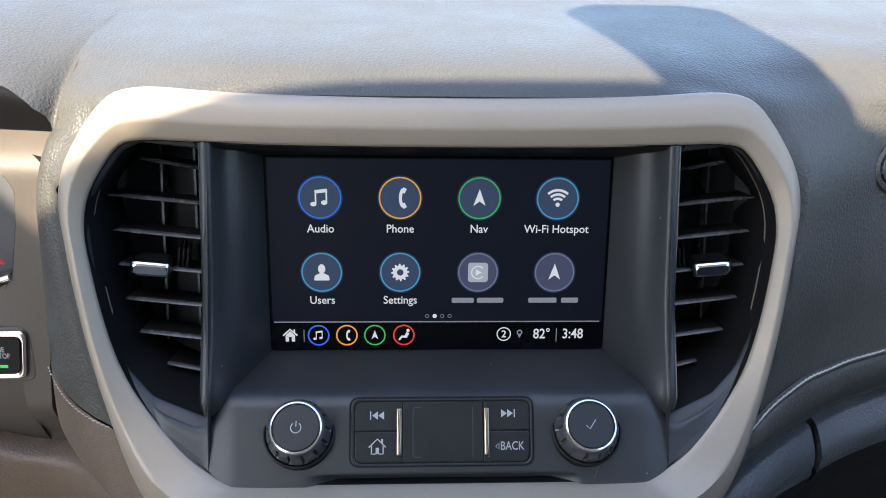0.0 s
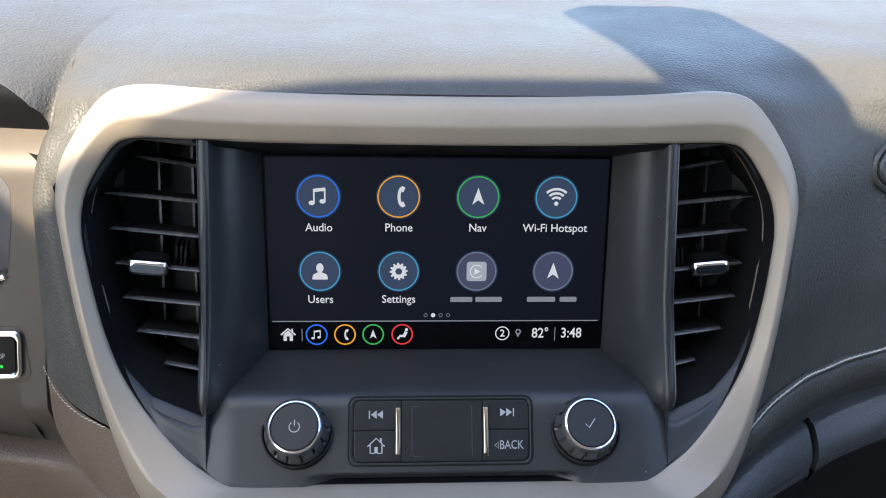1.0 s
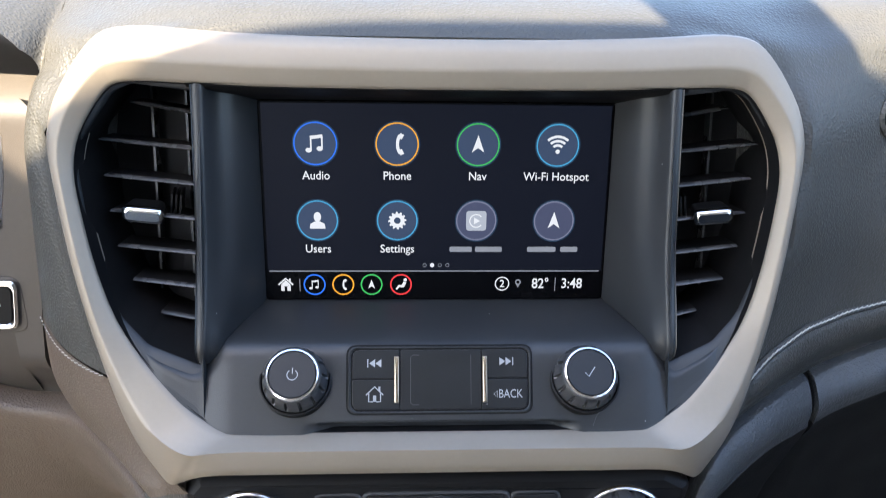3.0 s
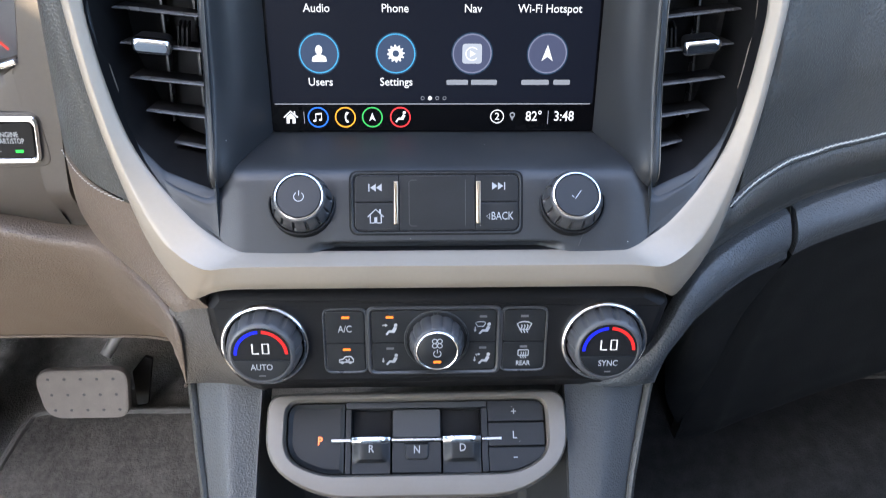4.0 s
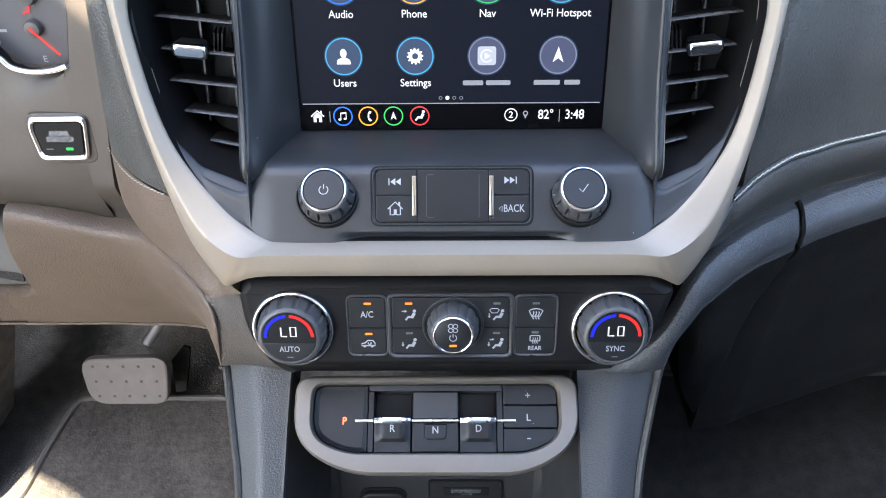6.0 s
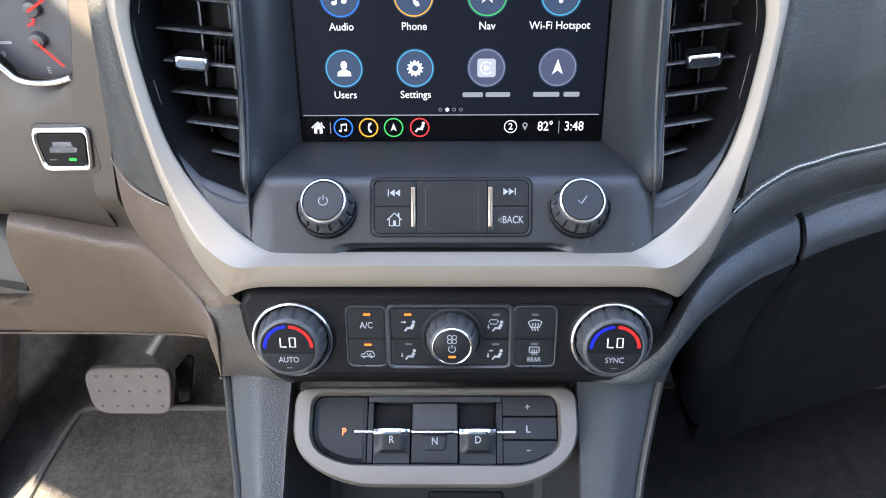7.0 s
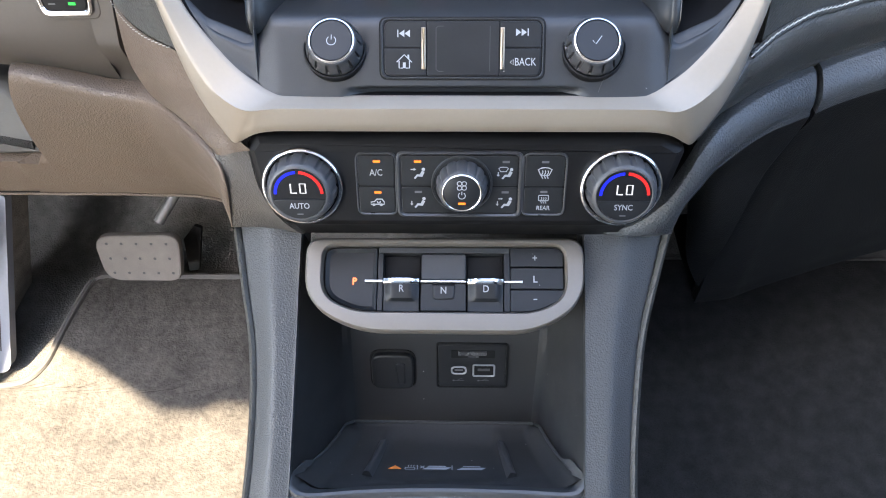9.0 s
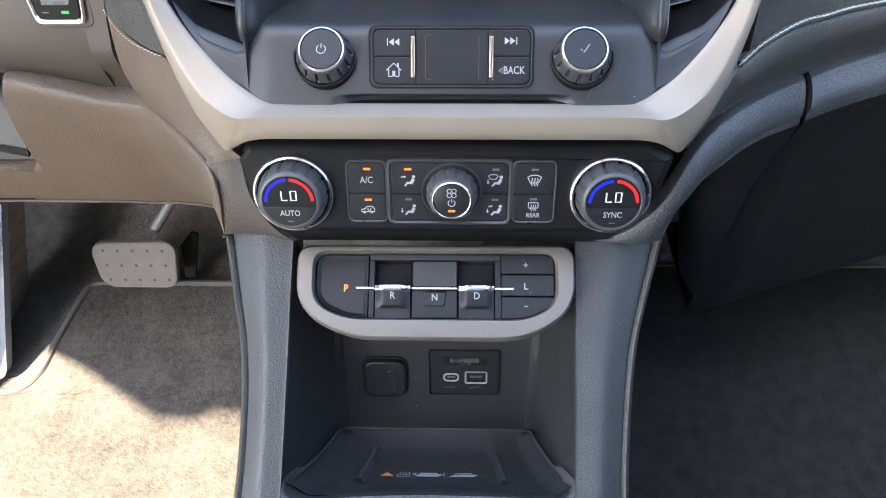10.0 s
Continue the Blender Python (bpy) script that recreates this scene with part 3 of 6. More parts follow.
# ---- silver surround ----
def bezel_lines():
    """Outer edge, ridge and inner edge, corner by corner from the top middle round the passenger's side: x, y, z, radius."""
    B = bezel_y
    outer = [(0.00, B(0.836), 0.836, 0.02), (0.085, B(0.837), 0.837, 0.03), (0.141, B(0.841), 0.841, 0.012), (0.156, B(0.831), 0.831, 0.012), (0.1755, B(0.799), 0.799, 0.012), (0.170, B(0.741), 0.741, 0.06),
             (0.163, B(0.700), 0.700, 0.04), (0.150, 0.304, 0.655, 0.02), (0.1335, 0.298, 0.6275, 0.003), (0.113, 0.2850, 0.6466, 0.008)]
    ridge = [(0.00, B(0.8220), 0.8220, 0.02), (0.085, B(0.8228), 0.8228, 0.03), (0.1385, B(0.8258), 0.8258, 0.012), (0.1510, B(0.8196), 0.8196, 0.012), (0.1695, B(0.793), 0.793, 0.012), (0.1645, B(0.738), 0.738, 0.06),
             (0.157, B(0.699), 0.699, 0.04), (0.141, 0.301, 0.668, 0.02), (0.119, 0.2865, 0.6595, 0.008), (0.104, 0.2872, 0.6620, 0.010)]
    inner = [(0.00, B(0.814), 0.814, 0.02), (0.085, B(0.8145), 0.8145, 0.03), (0.138, B(0.817), 0.817, 0.010), (0.148, B(0.8125), 0.8125, 0.010), (0.165, B(0.785), 0.785, 0.012), (0.1595, B(0.737), 0.737, 0.06),
             (0.150, B(0.703), 0.7025, 0.025), (0.1225, 0.3025, 0.6765, 0.03), (0.105, 0.2950, 0.6660, 0.012), (0.092, 0.2942, 0.6645, 0.012)]
    bottom = [(0.0, 0.2850, 0.6466, 0.02), (0.0, 0.2872, 0.6620, 0.02), (0.0, 0.2942, 0.6645, 0.02)]
    out = []
    for pts, low in zip((outer, ridge, inner), bottom):
        left = [(-(x + 0.0055 * step(0.65, 0.80, z)), y, z, r) for x, y, z, r in pts[:0:-1]]
        out.append(pts + [low] + left)
    return out


def rpoly3(pts, n=6):
    out, k = [], len(pts)
    for i in range(k):
        p, a, b = Vector(pts[i][:3]), Vector(pts[i - 1][:3]), Vector(pts[(i + 1) % k][:3])
        d = pts[i][3] * 1.6
        s = p + (a - p).normalized() * min(d, (a - p).length * 0.48)
        e = p + (b - p).normalized() * min(d, (b - p).length * 0.48)
        out += [s * (1 - t) ** 2 + p * 2 * t * (1 - t) + e * t ** 2 for t in [q / n for q in range(n + 1)]]
    return out


bezel = thing("silver_surround", pose(0, 0, 0), "satin silver surround framing the screen and air vents", "dash trim")
outer, ridge, inner = [rpoly3(p) for p in bezel_lines()]
OUT = Vector((0, -1, 0.3)).normalized()


def mixed(a, b, t, out):
    return [tuple(p * (1 - t) + q * t + OUT * out) for p, q in zip(a, b)]


bm = bmesh.new()
loft(bm, [mixed(outer, ridge, 0, -0.020), mixed(outer, ridge, 0, -0.004), mixed(outer, ridge, 0.02, -0.0015), mixed(outer, ridge, 0.10, 0.0008), mixed(outer, ridge, 0.45, 0.0026),
          mixed(outer, ridge, 0.90, 0.0036), mixed(outer, ridge, 1.0, 0.0036), mixed(ridge, inner, 0.10, 0.0032), mixed(ridge, inner, 0.80, 0.0004),
          mixed(ridge, inner, 0.95, -0.0006), mixed(ridge, inner, 1.0, -0.0025), mixed(ridge, inner, 1.0, -0.014)])
part("frame", bm, SILVER, bezel, angle=50)
bm = bmesh.new()
loft(bm, [mixed(ridge, inner, 0.99, -0.0015), mixed(ridge, inner, 1.03, -0.0012), mixed(ridge, inner, 1.05, -0.0022), mixed(ridge, inner, 1.05, -0.012)])
part("seal", bm, DEEP, bezel, "thin black shadow gap")


# ---- black fascia inside the surround ----
fascia = thing("control_fascia", pose(0, 0, 0), "satin black centre fascia with a recess for the screen", "dash fascia")

# lower panel with the controls, and the shelf back to the screen
def along(q, x):
    for (xa, za), (xb, zb) in zip(q, q[1:]):
        if x <= xb:
            return za + (zb - za) * max(0.0, x - xa) / (xb - xa)
    return q[-1][1]


def reach(x):
    """Distance from the middle, with the driver's side drawn in to the passenger's."""
    return abs(x) - (0.0035 * step(0.110, 0.140, abs(x)) if x < 0 else 0)


def panel_top(x):
    w = reach(x)
    if w < 0.118:
        return 0.6985 - 0.0095 * step(0.103, 0.116, w)
    return along([(0.118, 0.6890), (0.1300, 0.6935), (0.1365, 0.6968), (0.1430, 0.7012), (0.1494, 0.7085), (0.1515, 0.7150)], w)


def panel_low(x):
    return along([(0.0, 0.6620), (0.092, 0.6620), (0.105, 0.6630), (0.1225, 0.6738), (0.1365, 0.6870), (0.1515, 0.7010)], reach(x))


def sink_at(x):
    """How far the panel's ends sink below the surround."""
    return 0.0022 * step(0.098, 0.116, abs(x)) + 0.0028 * step(0.132, 0.149, abs(x))


bm = bmesh.new()
rows = []
for i in range(181):
    x = 0.1492 * (i / 90 - 1) - (0.0035 * step(0.110, 0.140, 0.1492 * (1 - i / 90)) if i < 90 else 0)
    zt, zb = panel_top(x), panel_low(x)
    inside = 1 - step(0.1015, 0.114, abs(x))
    k = 0.0895 / 0.1015
    yt = panel_y(x, zt)
    vent = [(x, yt + 0.0180, zt - 0.0080), (x, yt + 0.0110, zt - 0.0006), (x, yt + 0.0050, zt - 0.0004), (x, yt + 0.0018, zt - 0.0020)]
    shelf = [(x * k, 0.3615, 0.6985), (x * (k + 0.06), 0.338, 0.6995), (x * 0.985, 0.3245, 0.6995), (x, yt + 0.0005, zt - 0.0008)]
    row = [tuple(Vector(s) * inside + Vector(v) * (1 - inside)) for s, v in zip(shelf, vent)]
    row += [(x, panel_y(x, zt + (zb - zt) * t), zt + (zb - zt) * t) for t in (0.2, 0.34, 0.5, 0.68, 0.78)]
    scoop = step(-0.066, -0.048, x) * (1 - step(0.052, 0.070, x))
    row += [(x, panel_y(x, zt + (zb - zt) * t) + d * scoop, zt + (zb - zt) * t) for t, d in ((0.82, 0.0005), (0.86, 0.0045), (0.93, 0.0080), (1.0, 0.0090))]
    row += [(x, panel_y(x, zb) + 0.0030 + 0.009 * scoop, zb - 0.0050), (x, panel_y(x, zb) + 0.0100 + 0.006 * scoop, zb - 0.0130)]
    rows.append(smooth_line([(p[0], p[1] + sink_at(x), p[2]) for p in row], 2))
loft(bm, rows, False)
part("lower_panel", bm, FASCIA, fascia, angle=70)

for sx in (-1, 1):
    # the cheek between screen and vent, ending in an upright fin
    bm = bmesh.new()
    rows = []
    for i in range(-2, 25):
        t = i / 24
        z = 0.8085 - 0.1170 * t
        fy = bezel_y(z) + 0.0005 + (panel_y(0.11, 0.687) - bezel_y(0.687) - 0.0035) * step(0.5, 1, t)
        end = step(0.80, 1.0, t)
        fy += 0.006 * step(0.93, 1.0, t)
        sz = 0.8035 - 0.104 * t
        sy = 0.36 + (sz - 0.70) * 0.2126 + 0.0005
        rows.append([(sx * (0.1145 + 0.001 * t), fy + 0.030, z), (sx * (0.1142 + 0.001 * t), fy + 0.003, z), (sx * (0.1135 + 0.001 * t), fy + 0.0008, z), (sx * (0.1118 + 0.001 * t), fy, z),
                     (sx * (0.1095 + 0.001 * t), fy + 0.0004, z), (sx * (0.1082 + 0.001 * t), fy + 0.0022, z + 0.0004), (sx * 0.1045, fy + 0.0105 * (1 - 0.4 * end), z * 0.8 + sz * 0.2),
                     (sx * 0.0975, fy * 0.45 + sy * 0.55, z * 0.45 + sz * 0.55), (sx * 0.0895, sy, sz)])
    loft(bm, [smooth_line(r, 3) for r in rows], False)
    part("cheek", bm, FASCIA, fascia, angle=70)

# soffit over the screen
bm = bmesh.new()
loft(bm, [[(x, bezel_y(0.816), 0.816), (x, bezel_y(0.813) + 0.004, 0.8125), (x, 0.3800, 0.8015), (x, 0.386, 0.8005)] for x in (-0.116, -0.09, 0.09, 0.116)], False)
part("soffit", bm, BLACK, fascia)

# plates round the vents
VO = [(0.110, 0.8150), (0.139, 0.8175), (0.149, 0.8130), (0.1670, 0.785), (0.1630, 0.737), (0.1545, 0.7005), (0.1240, 0.6765), (0.1115, 0.6685)]
VI = [(0.1140, 0.8110), (0.1375, 0.8140), (0.1462, 0.8103), (0.1652, 0.7848), (0.1604, 0.737), (0.1498, 0.7084), (0.1365, 0.6975), (0.1140, 0.6890)]
RAD = [0.001, 0.008, 0.008, 0.012, 0.04, 0.02, 0.012, 0.001]
for sx in (-1, 1):
    shift = 0.0035 if sx < 0 else 0.0
    def put(pts, back):
        flat = rpoly([(x + shift * step(0.110, 0.14, x), z, r) for (x, z), r in zip(pts, RAD)], 5)
        return [(sx * x, panel_y(x, z) + (bezel_y(z) + 0.002 - panel_y(x, z)) * step(0.700, 0.742, z) + back + (0.0022 * step(0.098, 0.116, x) - 0.0002 - 0.0007 * step(0.113, 0.123, x)) * (1 - step(0.715, 0.745, z)), z) for x, z in flat]
    bm = bmesh.new()
    o, i = put(VO, 0.0), put(VI, 0.0040)
    band = [[tuple(Vector(p).lerp(Vector(q), t) + Vector((0, d, 0))) for p, q in zip(o, i)] for t, d in ((0.0, 0.0), (0.25, -0.0004), (0.5, -0.0009), (0.75, -0.0012), (0.92, -0.0007), (1.0, 0.0010))]
    loft(bm, [[(x, y + 0.006, z) for x, y, z in o]] + band + [[(x, y + 0.006, z) for x, y, z in i]])
    part("vent_surround", bm, SURROUND, fascia, angle=60)

    # the vent itself
    v = thing("air_vent", pose(sx * 0.135, 0.36, 0.75), "black louvred air vent with a chrome-tipped tab", "air vent", "air vents")
    M = Matrix.Translation((-sx * 0.135, -0.36, -0.75))
    bm = bmesh.new()
    loft(bm, [i, [(x * 0.98 + sx * 0.002, y + 0.045, z * 0.97 + 0.0226) for x, y, z in i]])
    bm.faces.new([bm.verts.new((x * 0.98 + sx * 0.002, y + 0.045, z * 0.97 + 0.0226)) for x, y, z in i])
    part("housing", bm, DEEP, v, m=M)

    def vent_out(z):
        """How far out the opening reaches at that height."""
        q = sorted([(zz, xx) for xx, zz in VI[2:7]])
        for (za, xa), (zb, xb) in zip(q, q[1:]):
            if za <= z <= zb:
                return xa + (xb - xa) * (z - za) / (zb - za)
        return q[-1][1] if z > q[-1][0] else q[0][1]

    for k in range(7):
        z = 0.7985 - 0.0166 * k
        x0, x1 = 0.1145, vent_out(z + 0.002) + shift - 0.0050 - (0.004 if k == 0 else 0)
        bm = bmesh.new()
        rows, blade = [], []
        for j in range(13):
            t = j / 12
            x = x0 + (x1 - x0) * t
            y = bezel_y(z) + 0.0250 - 0.08 * (x - x0)
            z = 0.7985 - 0.0166 * k + 0.0030 * (2 * t - 1)
            h = 0.00105 * (1 - 0.25 * t - 0.5 * step(0.8, 1, t))
            rows.append([(sx * x, y + 0.0022, z + h), (sx * x, y + 0.0012, z + h), (sx * x, y + 0.0003, z + h * 0.8), (sx * x, y - 0.0005, z), (sx * x, y + 0.0003, z - h * 0.8),
                         (sx * x, y + 0.0012, z - h), (sx * x, y + 0.0022, z - h)])
            blade.append([(sx * x, y + 0.0022, z + h * 0.5), (sx * x, y + 0.0022, z - h * 0.8), (sx * x, y + 0.020, z - 0.0045), (sx * x, y + 0.020, z - 0.0035)])
        loft(bm, rows, True, True)
        # pale lip, black blade: lit edge and shade are put into the colours
        sl = part("slat", bm, SLAT, v, m=M)
        part("blade", loft(bmesh.new(), blade, True, True), DEEP, sl, "blade behind the lip, shade put into its black")
    for k in range(2):
        x = 0.1270 + 0.0170 * k
        bm = bmesh.new()
        top, low = 0.803 - 0.004 * max(0, k - 1), 0.700 + 0.004 * k
        loft(bm, [[(sx * (x - 0.0006), bezel_y(z) + 0.043, z), (sx * (x + 0.0006), bezel_y(z) + 0.043, z), (sx * (x + 0.0006), bezel_y(z) + 0.052, z), (sx * (x - 0.0006), bezel_y(z) + 0.052, z)]
                  for z in (low, top)], True, True)
        part("vane", bm, SLAT, v, m=M)
    # sliding tab on the middle slat
    z = 0.7985 - 0.0166 * 3
    cx = (0.1435 if sx < 0 else 0.1385)
    T = pose(sx * cx, bezel_y(z) + 0.0215, z + 0.003, 0, -8.0 * sx, -4.5 * sx)
    bm = bmesh.new()
    loft(bm, [[(x, y, zz) for x, zz in rrect(-0.0092 + g, -0.0040 + g, 0.0092 - g, 0.0040 - g, 0.003)] for y, g in ((0.008, 0.001), (0.0, 0.0), (-0.003, 0.0), (-0.0042, 0.0012))], True, True)
    tab = part("tab", bm, BLACK, v, "sliding vent tab", m=M @ T)
    bm = bmesh.new()
    loft(bm, [[(x, y, zz) for x, zz in rrect(-0.0096 + g, -0.0038 + g, 0.0096 - g, 0.0042 - g, 0.0032)] for y, g in ((-0.0028, 0.0), (-0.0048, 0.0), (-0.0060, 0.0008), (-0.0064, 0.0018))], True, True)
    part("chrome_tip", bm, CHROME, tab, "polished chrome tip")
    bm = bmesh.new()
    for q in range(3):
        c = Vector((-sx * (0.0115 + 0.0022 * q), 0.004, 0.002))
        loft(bm, [[(c.x - 0.0005, c.y, c.z - 0.004), (c.x + 0.0005, c.y, c.z - 0.004), (c.x + 0.0005, c.y + 0.01, c.z - 0.004), (c.x - 0.0005, c.y + 0.01, c.z - 0.004)],
                  [(c.x - 0.0005, c.y + 0.002, c.z + 0.006), (c.x + 0.0005, c.y + 0.002, c.z + 0.006), (c.x + 0.0005, c.y + 0.012, c.z + 0.006), (c.x - 0.0005, c.y + 0.012, c.z + 0.006)]], True, True)
    part("link", bm, BLACK, tab, "linkage fork behind the tab")


# ---- touchscreen ----
screen = thing("touchscreen", SCREEN, "glossy black touchscreen showing a home page of round app icons", "screen")
bm = prism(rrect(-0.0895, -0.0008, 0.0895, 0.1030, 0.002), -0.006, 0.0, 0.0003)
part("glass", bm, GLASS, screen, "black glass with faint smears")
W = 0.0001
part("page", fill([(-0.0880, 0.0152), (0.0880, 0.0152), (0.0880, 0.1018), (-0.0880, 0.1018)], 0.0, h=0.00004), G_PAGE, screen, "faintly lit dark page")


def app(c, r, ring, disc=None, parent=screen, thick=0.0007):
    bm = lathe([(r * 0.97, W), (r * 0.97, W + 0.00006)], c, 40)
    ic = part("app_icon", bm, disc or G_DISC, parent)
    bm = stroke(arc(c, r, 0, 360, 48)[:-1], thick, W + 0.0001, closed=True)
    part("ring", bm, ring, ic, "coloured ring")
    if r > 0.008:
        part("halo", stroke(arc(c, r * 1.07, 0, 360, 48)[:-1], r * 0.06, W + 0.00005, closed=True), G_HALO, ic, "dim outer ring")
    return ic


def note(c, s, w=W + 0.0002):
    bm = stroke([(c[0] - 0.28 * s, c[1] - 0.40 * s), (c[0] - 0.28 * s, c[1] + 0.42 * s)], 0.10 * s, w)
    stroke([(c[0] + 0.42 * s, c[1] - 0.30 * s), (c[0] + 0.42 * s, c[1] + 0.52 * s)], 0.10 * s, w, bm)
    stroke([(c[0] - 0.33 * s, c[1] + 0.38 * s), (c[0] + 0.47 * s, c[1] + 0.48 * s)], 0.22 * s, w, bm)
    for dx, dy in ((-0.43, -0.42), (0.27, -0.32)):
        fill([(c[0] + dx * s + 0.20 * s * math.cos(a * 0.3926), c[1] + dy * s + 0.15 * s * math.sin(a * 0.3926)) for a in range(16)], w, bm)
    return bm


def handset(c, s, w=W + 0.0002):
    pts = [(c[0] + 0.28 * s * math.cos(a) + 0.30 * s, c[1] + 0.62 * s * math.sin(a)) for a in [math.pi * (0.62 + 0.76 * i / 16) for i in range(17)]]
    bm = stroke(pts, 0.20 * s, w)
    stroke([(pts[0][0] - 0.06 * s, pts[0][1] - 0.02 * s), (pts[0][0] + 0.17 * s, pts[0][1] - 0.13 * s)], 0.34 * s, w + 0.00004, bm)
    stroke([(pts[-1][0] - 0.06 * s, pts[-1][1] + 0.02 * s), (pts[-1][0] + 0.17 * s, pts[-1][1] + 0.13 * s)], 0.34 * s, w + 0.00004, bm)
    return bm


def pointer(c, s, w=W + 0.0002):
    bm = fill([(c[0], c[1] + 0.62 * s), (c[0] - 0.40 * s, c[1] - 0.50 * s), (c[0], c[1] - 0.20 * s)], w)
    return fill([(c[0], c[1] + 0.62 * s), (c[0], c[1] - 0.20 * s), (c[0] + 0.40 * s, c[1] - 0.50 * s)], w, bm)


def waves(c, s, w=W + 0.0002):
    b = (c[0], c[1] - 0.42 * s)
    bm = dot((b[0], b[1] + 0.02 * s), 0.14 * s, w)
    for r in (0.42, 0.70, 0.98):
        stroke(arc(b, r * s, 48, 132, 14), 0.16 * s, w, bm)
    return bm


def bust(c, s, w=W + 0.0002):
    bm = fill([(c[0] + 0.24 * s * math.cos(a * 0.3142), c[1] + 0.24 * s + 0.32 * s * math.sin(a * 0.3142)) for a in range(20)], w)
    fill(rpoly([(c[0] - 0.52 * s, c[1] - 0.55 * s, 0.05 * s), (c[0] + 0.52 * s, c[1] - 0.55 * s, 0.05 * s), (c[0] + 0.46 * s, c[1] - 0.22 * s, 0.14 * s),
                (c[0] + 0.14 * s, c[1] - 0.06 * s, 0.05 * s), (c[0] - 0.14 * s, c[1] - 0.06 * s, 0.05 * s), (c[0] - 0.46 * s, c[1] - 0.22 * s, 0.14 * s)]), w, bm)
    return bm


def gear(c, s, w=W + 0.0002):
    """A toothed ring in one piece."""
    bm = bmesh.new()
    rim, hole = [], []
    for k in range(48):
        a, r = k * math.pi / 24, (0.60 if k % 4 in (0, 1) else 0.47) * s
        rim.append((c[0] + r * math.cos(a), c[1] + r * math.sin(a), w + 0.00015))
        hole.append((c[0] + 0.22 * s * math.cos(a), c[1] + 0.22 * s * math.sin(a), w + 0.00015))
    return loft(bm, [hole, rim])


def tile(c, s, w=W + 0.0002):
    return fill(rrect(c[0] - 0.55 * s, c[1] - 0.55 * s, c[0] + 0.55 * s, c[1] + 0.55 * s, 0.18 * s), w)


def house(c, s, w=W + 0.0002):
    bm = stroke([(c[0] - 0.95 * s, c[1] - 0.02 * s), (c[0], c[1] + 0.85 * s), (c[0] + 0.95 * s, c[1] - 0.02 * s)], 0.22 * s, w)
    fill([(c[0] - 0.62 * s, c[1] - 0.85 * s), (c[0] - 0.18 * s, c[1] - 0.85 * s), (c[0] - 0.18 * s, c[1] - 0.25 * s), (c[0] - 0.62 * s, c[1] + 0.0 * s)], w, bm)
    fill([(c[0] + 0.18 * s, c[1] - 0.85 * s), (c[0] + 0.62 * s, c[1] - 0.85 * s), (c[0] + 0.62 * s, c[1] + 0.0 * s), (c[0] + 0.18 * s, c[1] - 0.25 * s)], w, bm)
    fill([(c[0] - 0.62 * s, c[1] + 0.02 * s), (c[0] - 0.18 * s, c[1] - 0.22 * s), (c[0] + 0.18 * s, c[1] - 0.22 * s), (c[0] + 0.62 * s, c[1] + 0.02 * s), (c[0], c[1] + 0.62 * s)], w, bm)
    fill([(c[0] + 0.45 * s, c[1] + 0.40 * s), (c[0] + 0.65 * s, c[1] + 0.40 * s), (c[0] + 0.65 * s, c[1] + 0.85 * s), (c[0] + 0.45 * s, c[1] + 0.85 * s)], w, bm)
    return bm


def sitter(c, s, w=W + 0.0002, flip=1):
    """The seated figure sign of the climate keys: a round head, a back and a thigh."""
    bm = dot((c[0] + flip * 0.62 * s, c[1] + 0.72 * s), 0.25 * s, w)
    stroke([(c[0] + flip * 0.60 * s, c[1] + 0.40 * s), (c[0] + flip * 0.30 * s, c[1] - 0.18 * s)], 0.46 * s, w, bm)
    stroke([(c[0] + flip * 0.48 * s, c[1] - 0.28 * s), (c[0] - flip * 0.30 * s, c[1] - 0.22 * s)], 0.34 * s, w + 0.00003, bm)
    stroke([(c[0] - flip * 0.22 * s, c[1] - 0.12 * s), (c[0] - flip * 0.70 * s, c[1] - 0.74 * s)], 0.28 * s, w + 0.00006, bm)
    return bm


U = (-0.0615, -0.0205, 0.0205, 0.0612)
V1, V2, R1 = 0.0818, 0.0423, 0.0106
for u, ring, sign, text in zip(U, (G_BLUE, G_ORANGE, G_GREEN, G_TEAL), (note, handset, pointer, waves), ("Audio", "Phone", "Nav", "Wi-Fi Hotspot")):
    ic = app((u, V1), R1, ring)
    part("glyph", sign((u, V1), 0.0079), G_WHITE, ic)
    words("caption", text, 0.0061, (u, V1 - 0.0163), W, G_WHITE, screen, 0.94, bold=0.008)
for u, ring, sign in zip(U, (G_TEAL, G_TEAL, G_VIOLET, G_VIOLET), (bust, gear, tile, pointer)):
    ic = app((u, V2), 0.0102, ring, G_DISC if ring is G_TEAL else MAUVE)
    part("glyph", sign((u, V2), 0.0096 if sign is tile else 0.0079), G_WHITE if sign is not tile else G_PALE, ic)
    if sign is tile:
        bm = stroke(arc((u, V2), 0.0034, 40, 320, 20), 0.0006, W + 0.0004)
        part("mark", fill([(u - 0.0012, V2 - 0.0018), (u + 0.0020, V2), (u - 0.0012, V2 + 0.0018)], W + 0.0004, bm), G_WHITE, ic)
for u, text in zip(U[:2], ("Users", "Settings")):
    words("caption", text, 0.0061, (u, V2 - 0.0153), W, G_WHITE, screen, 0.94, bold=0.008)
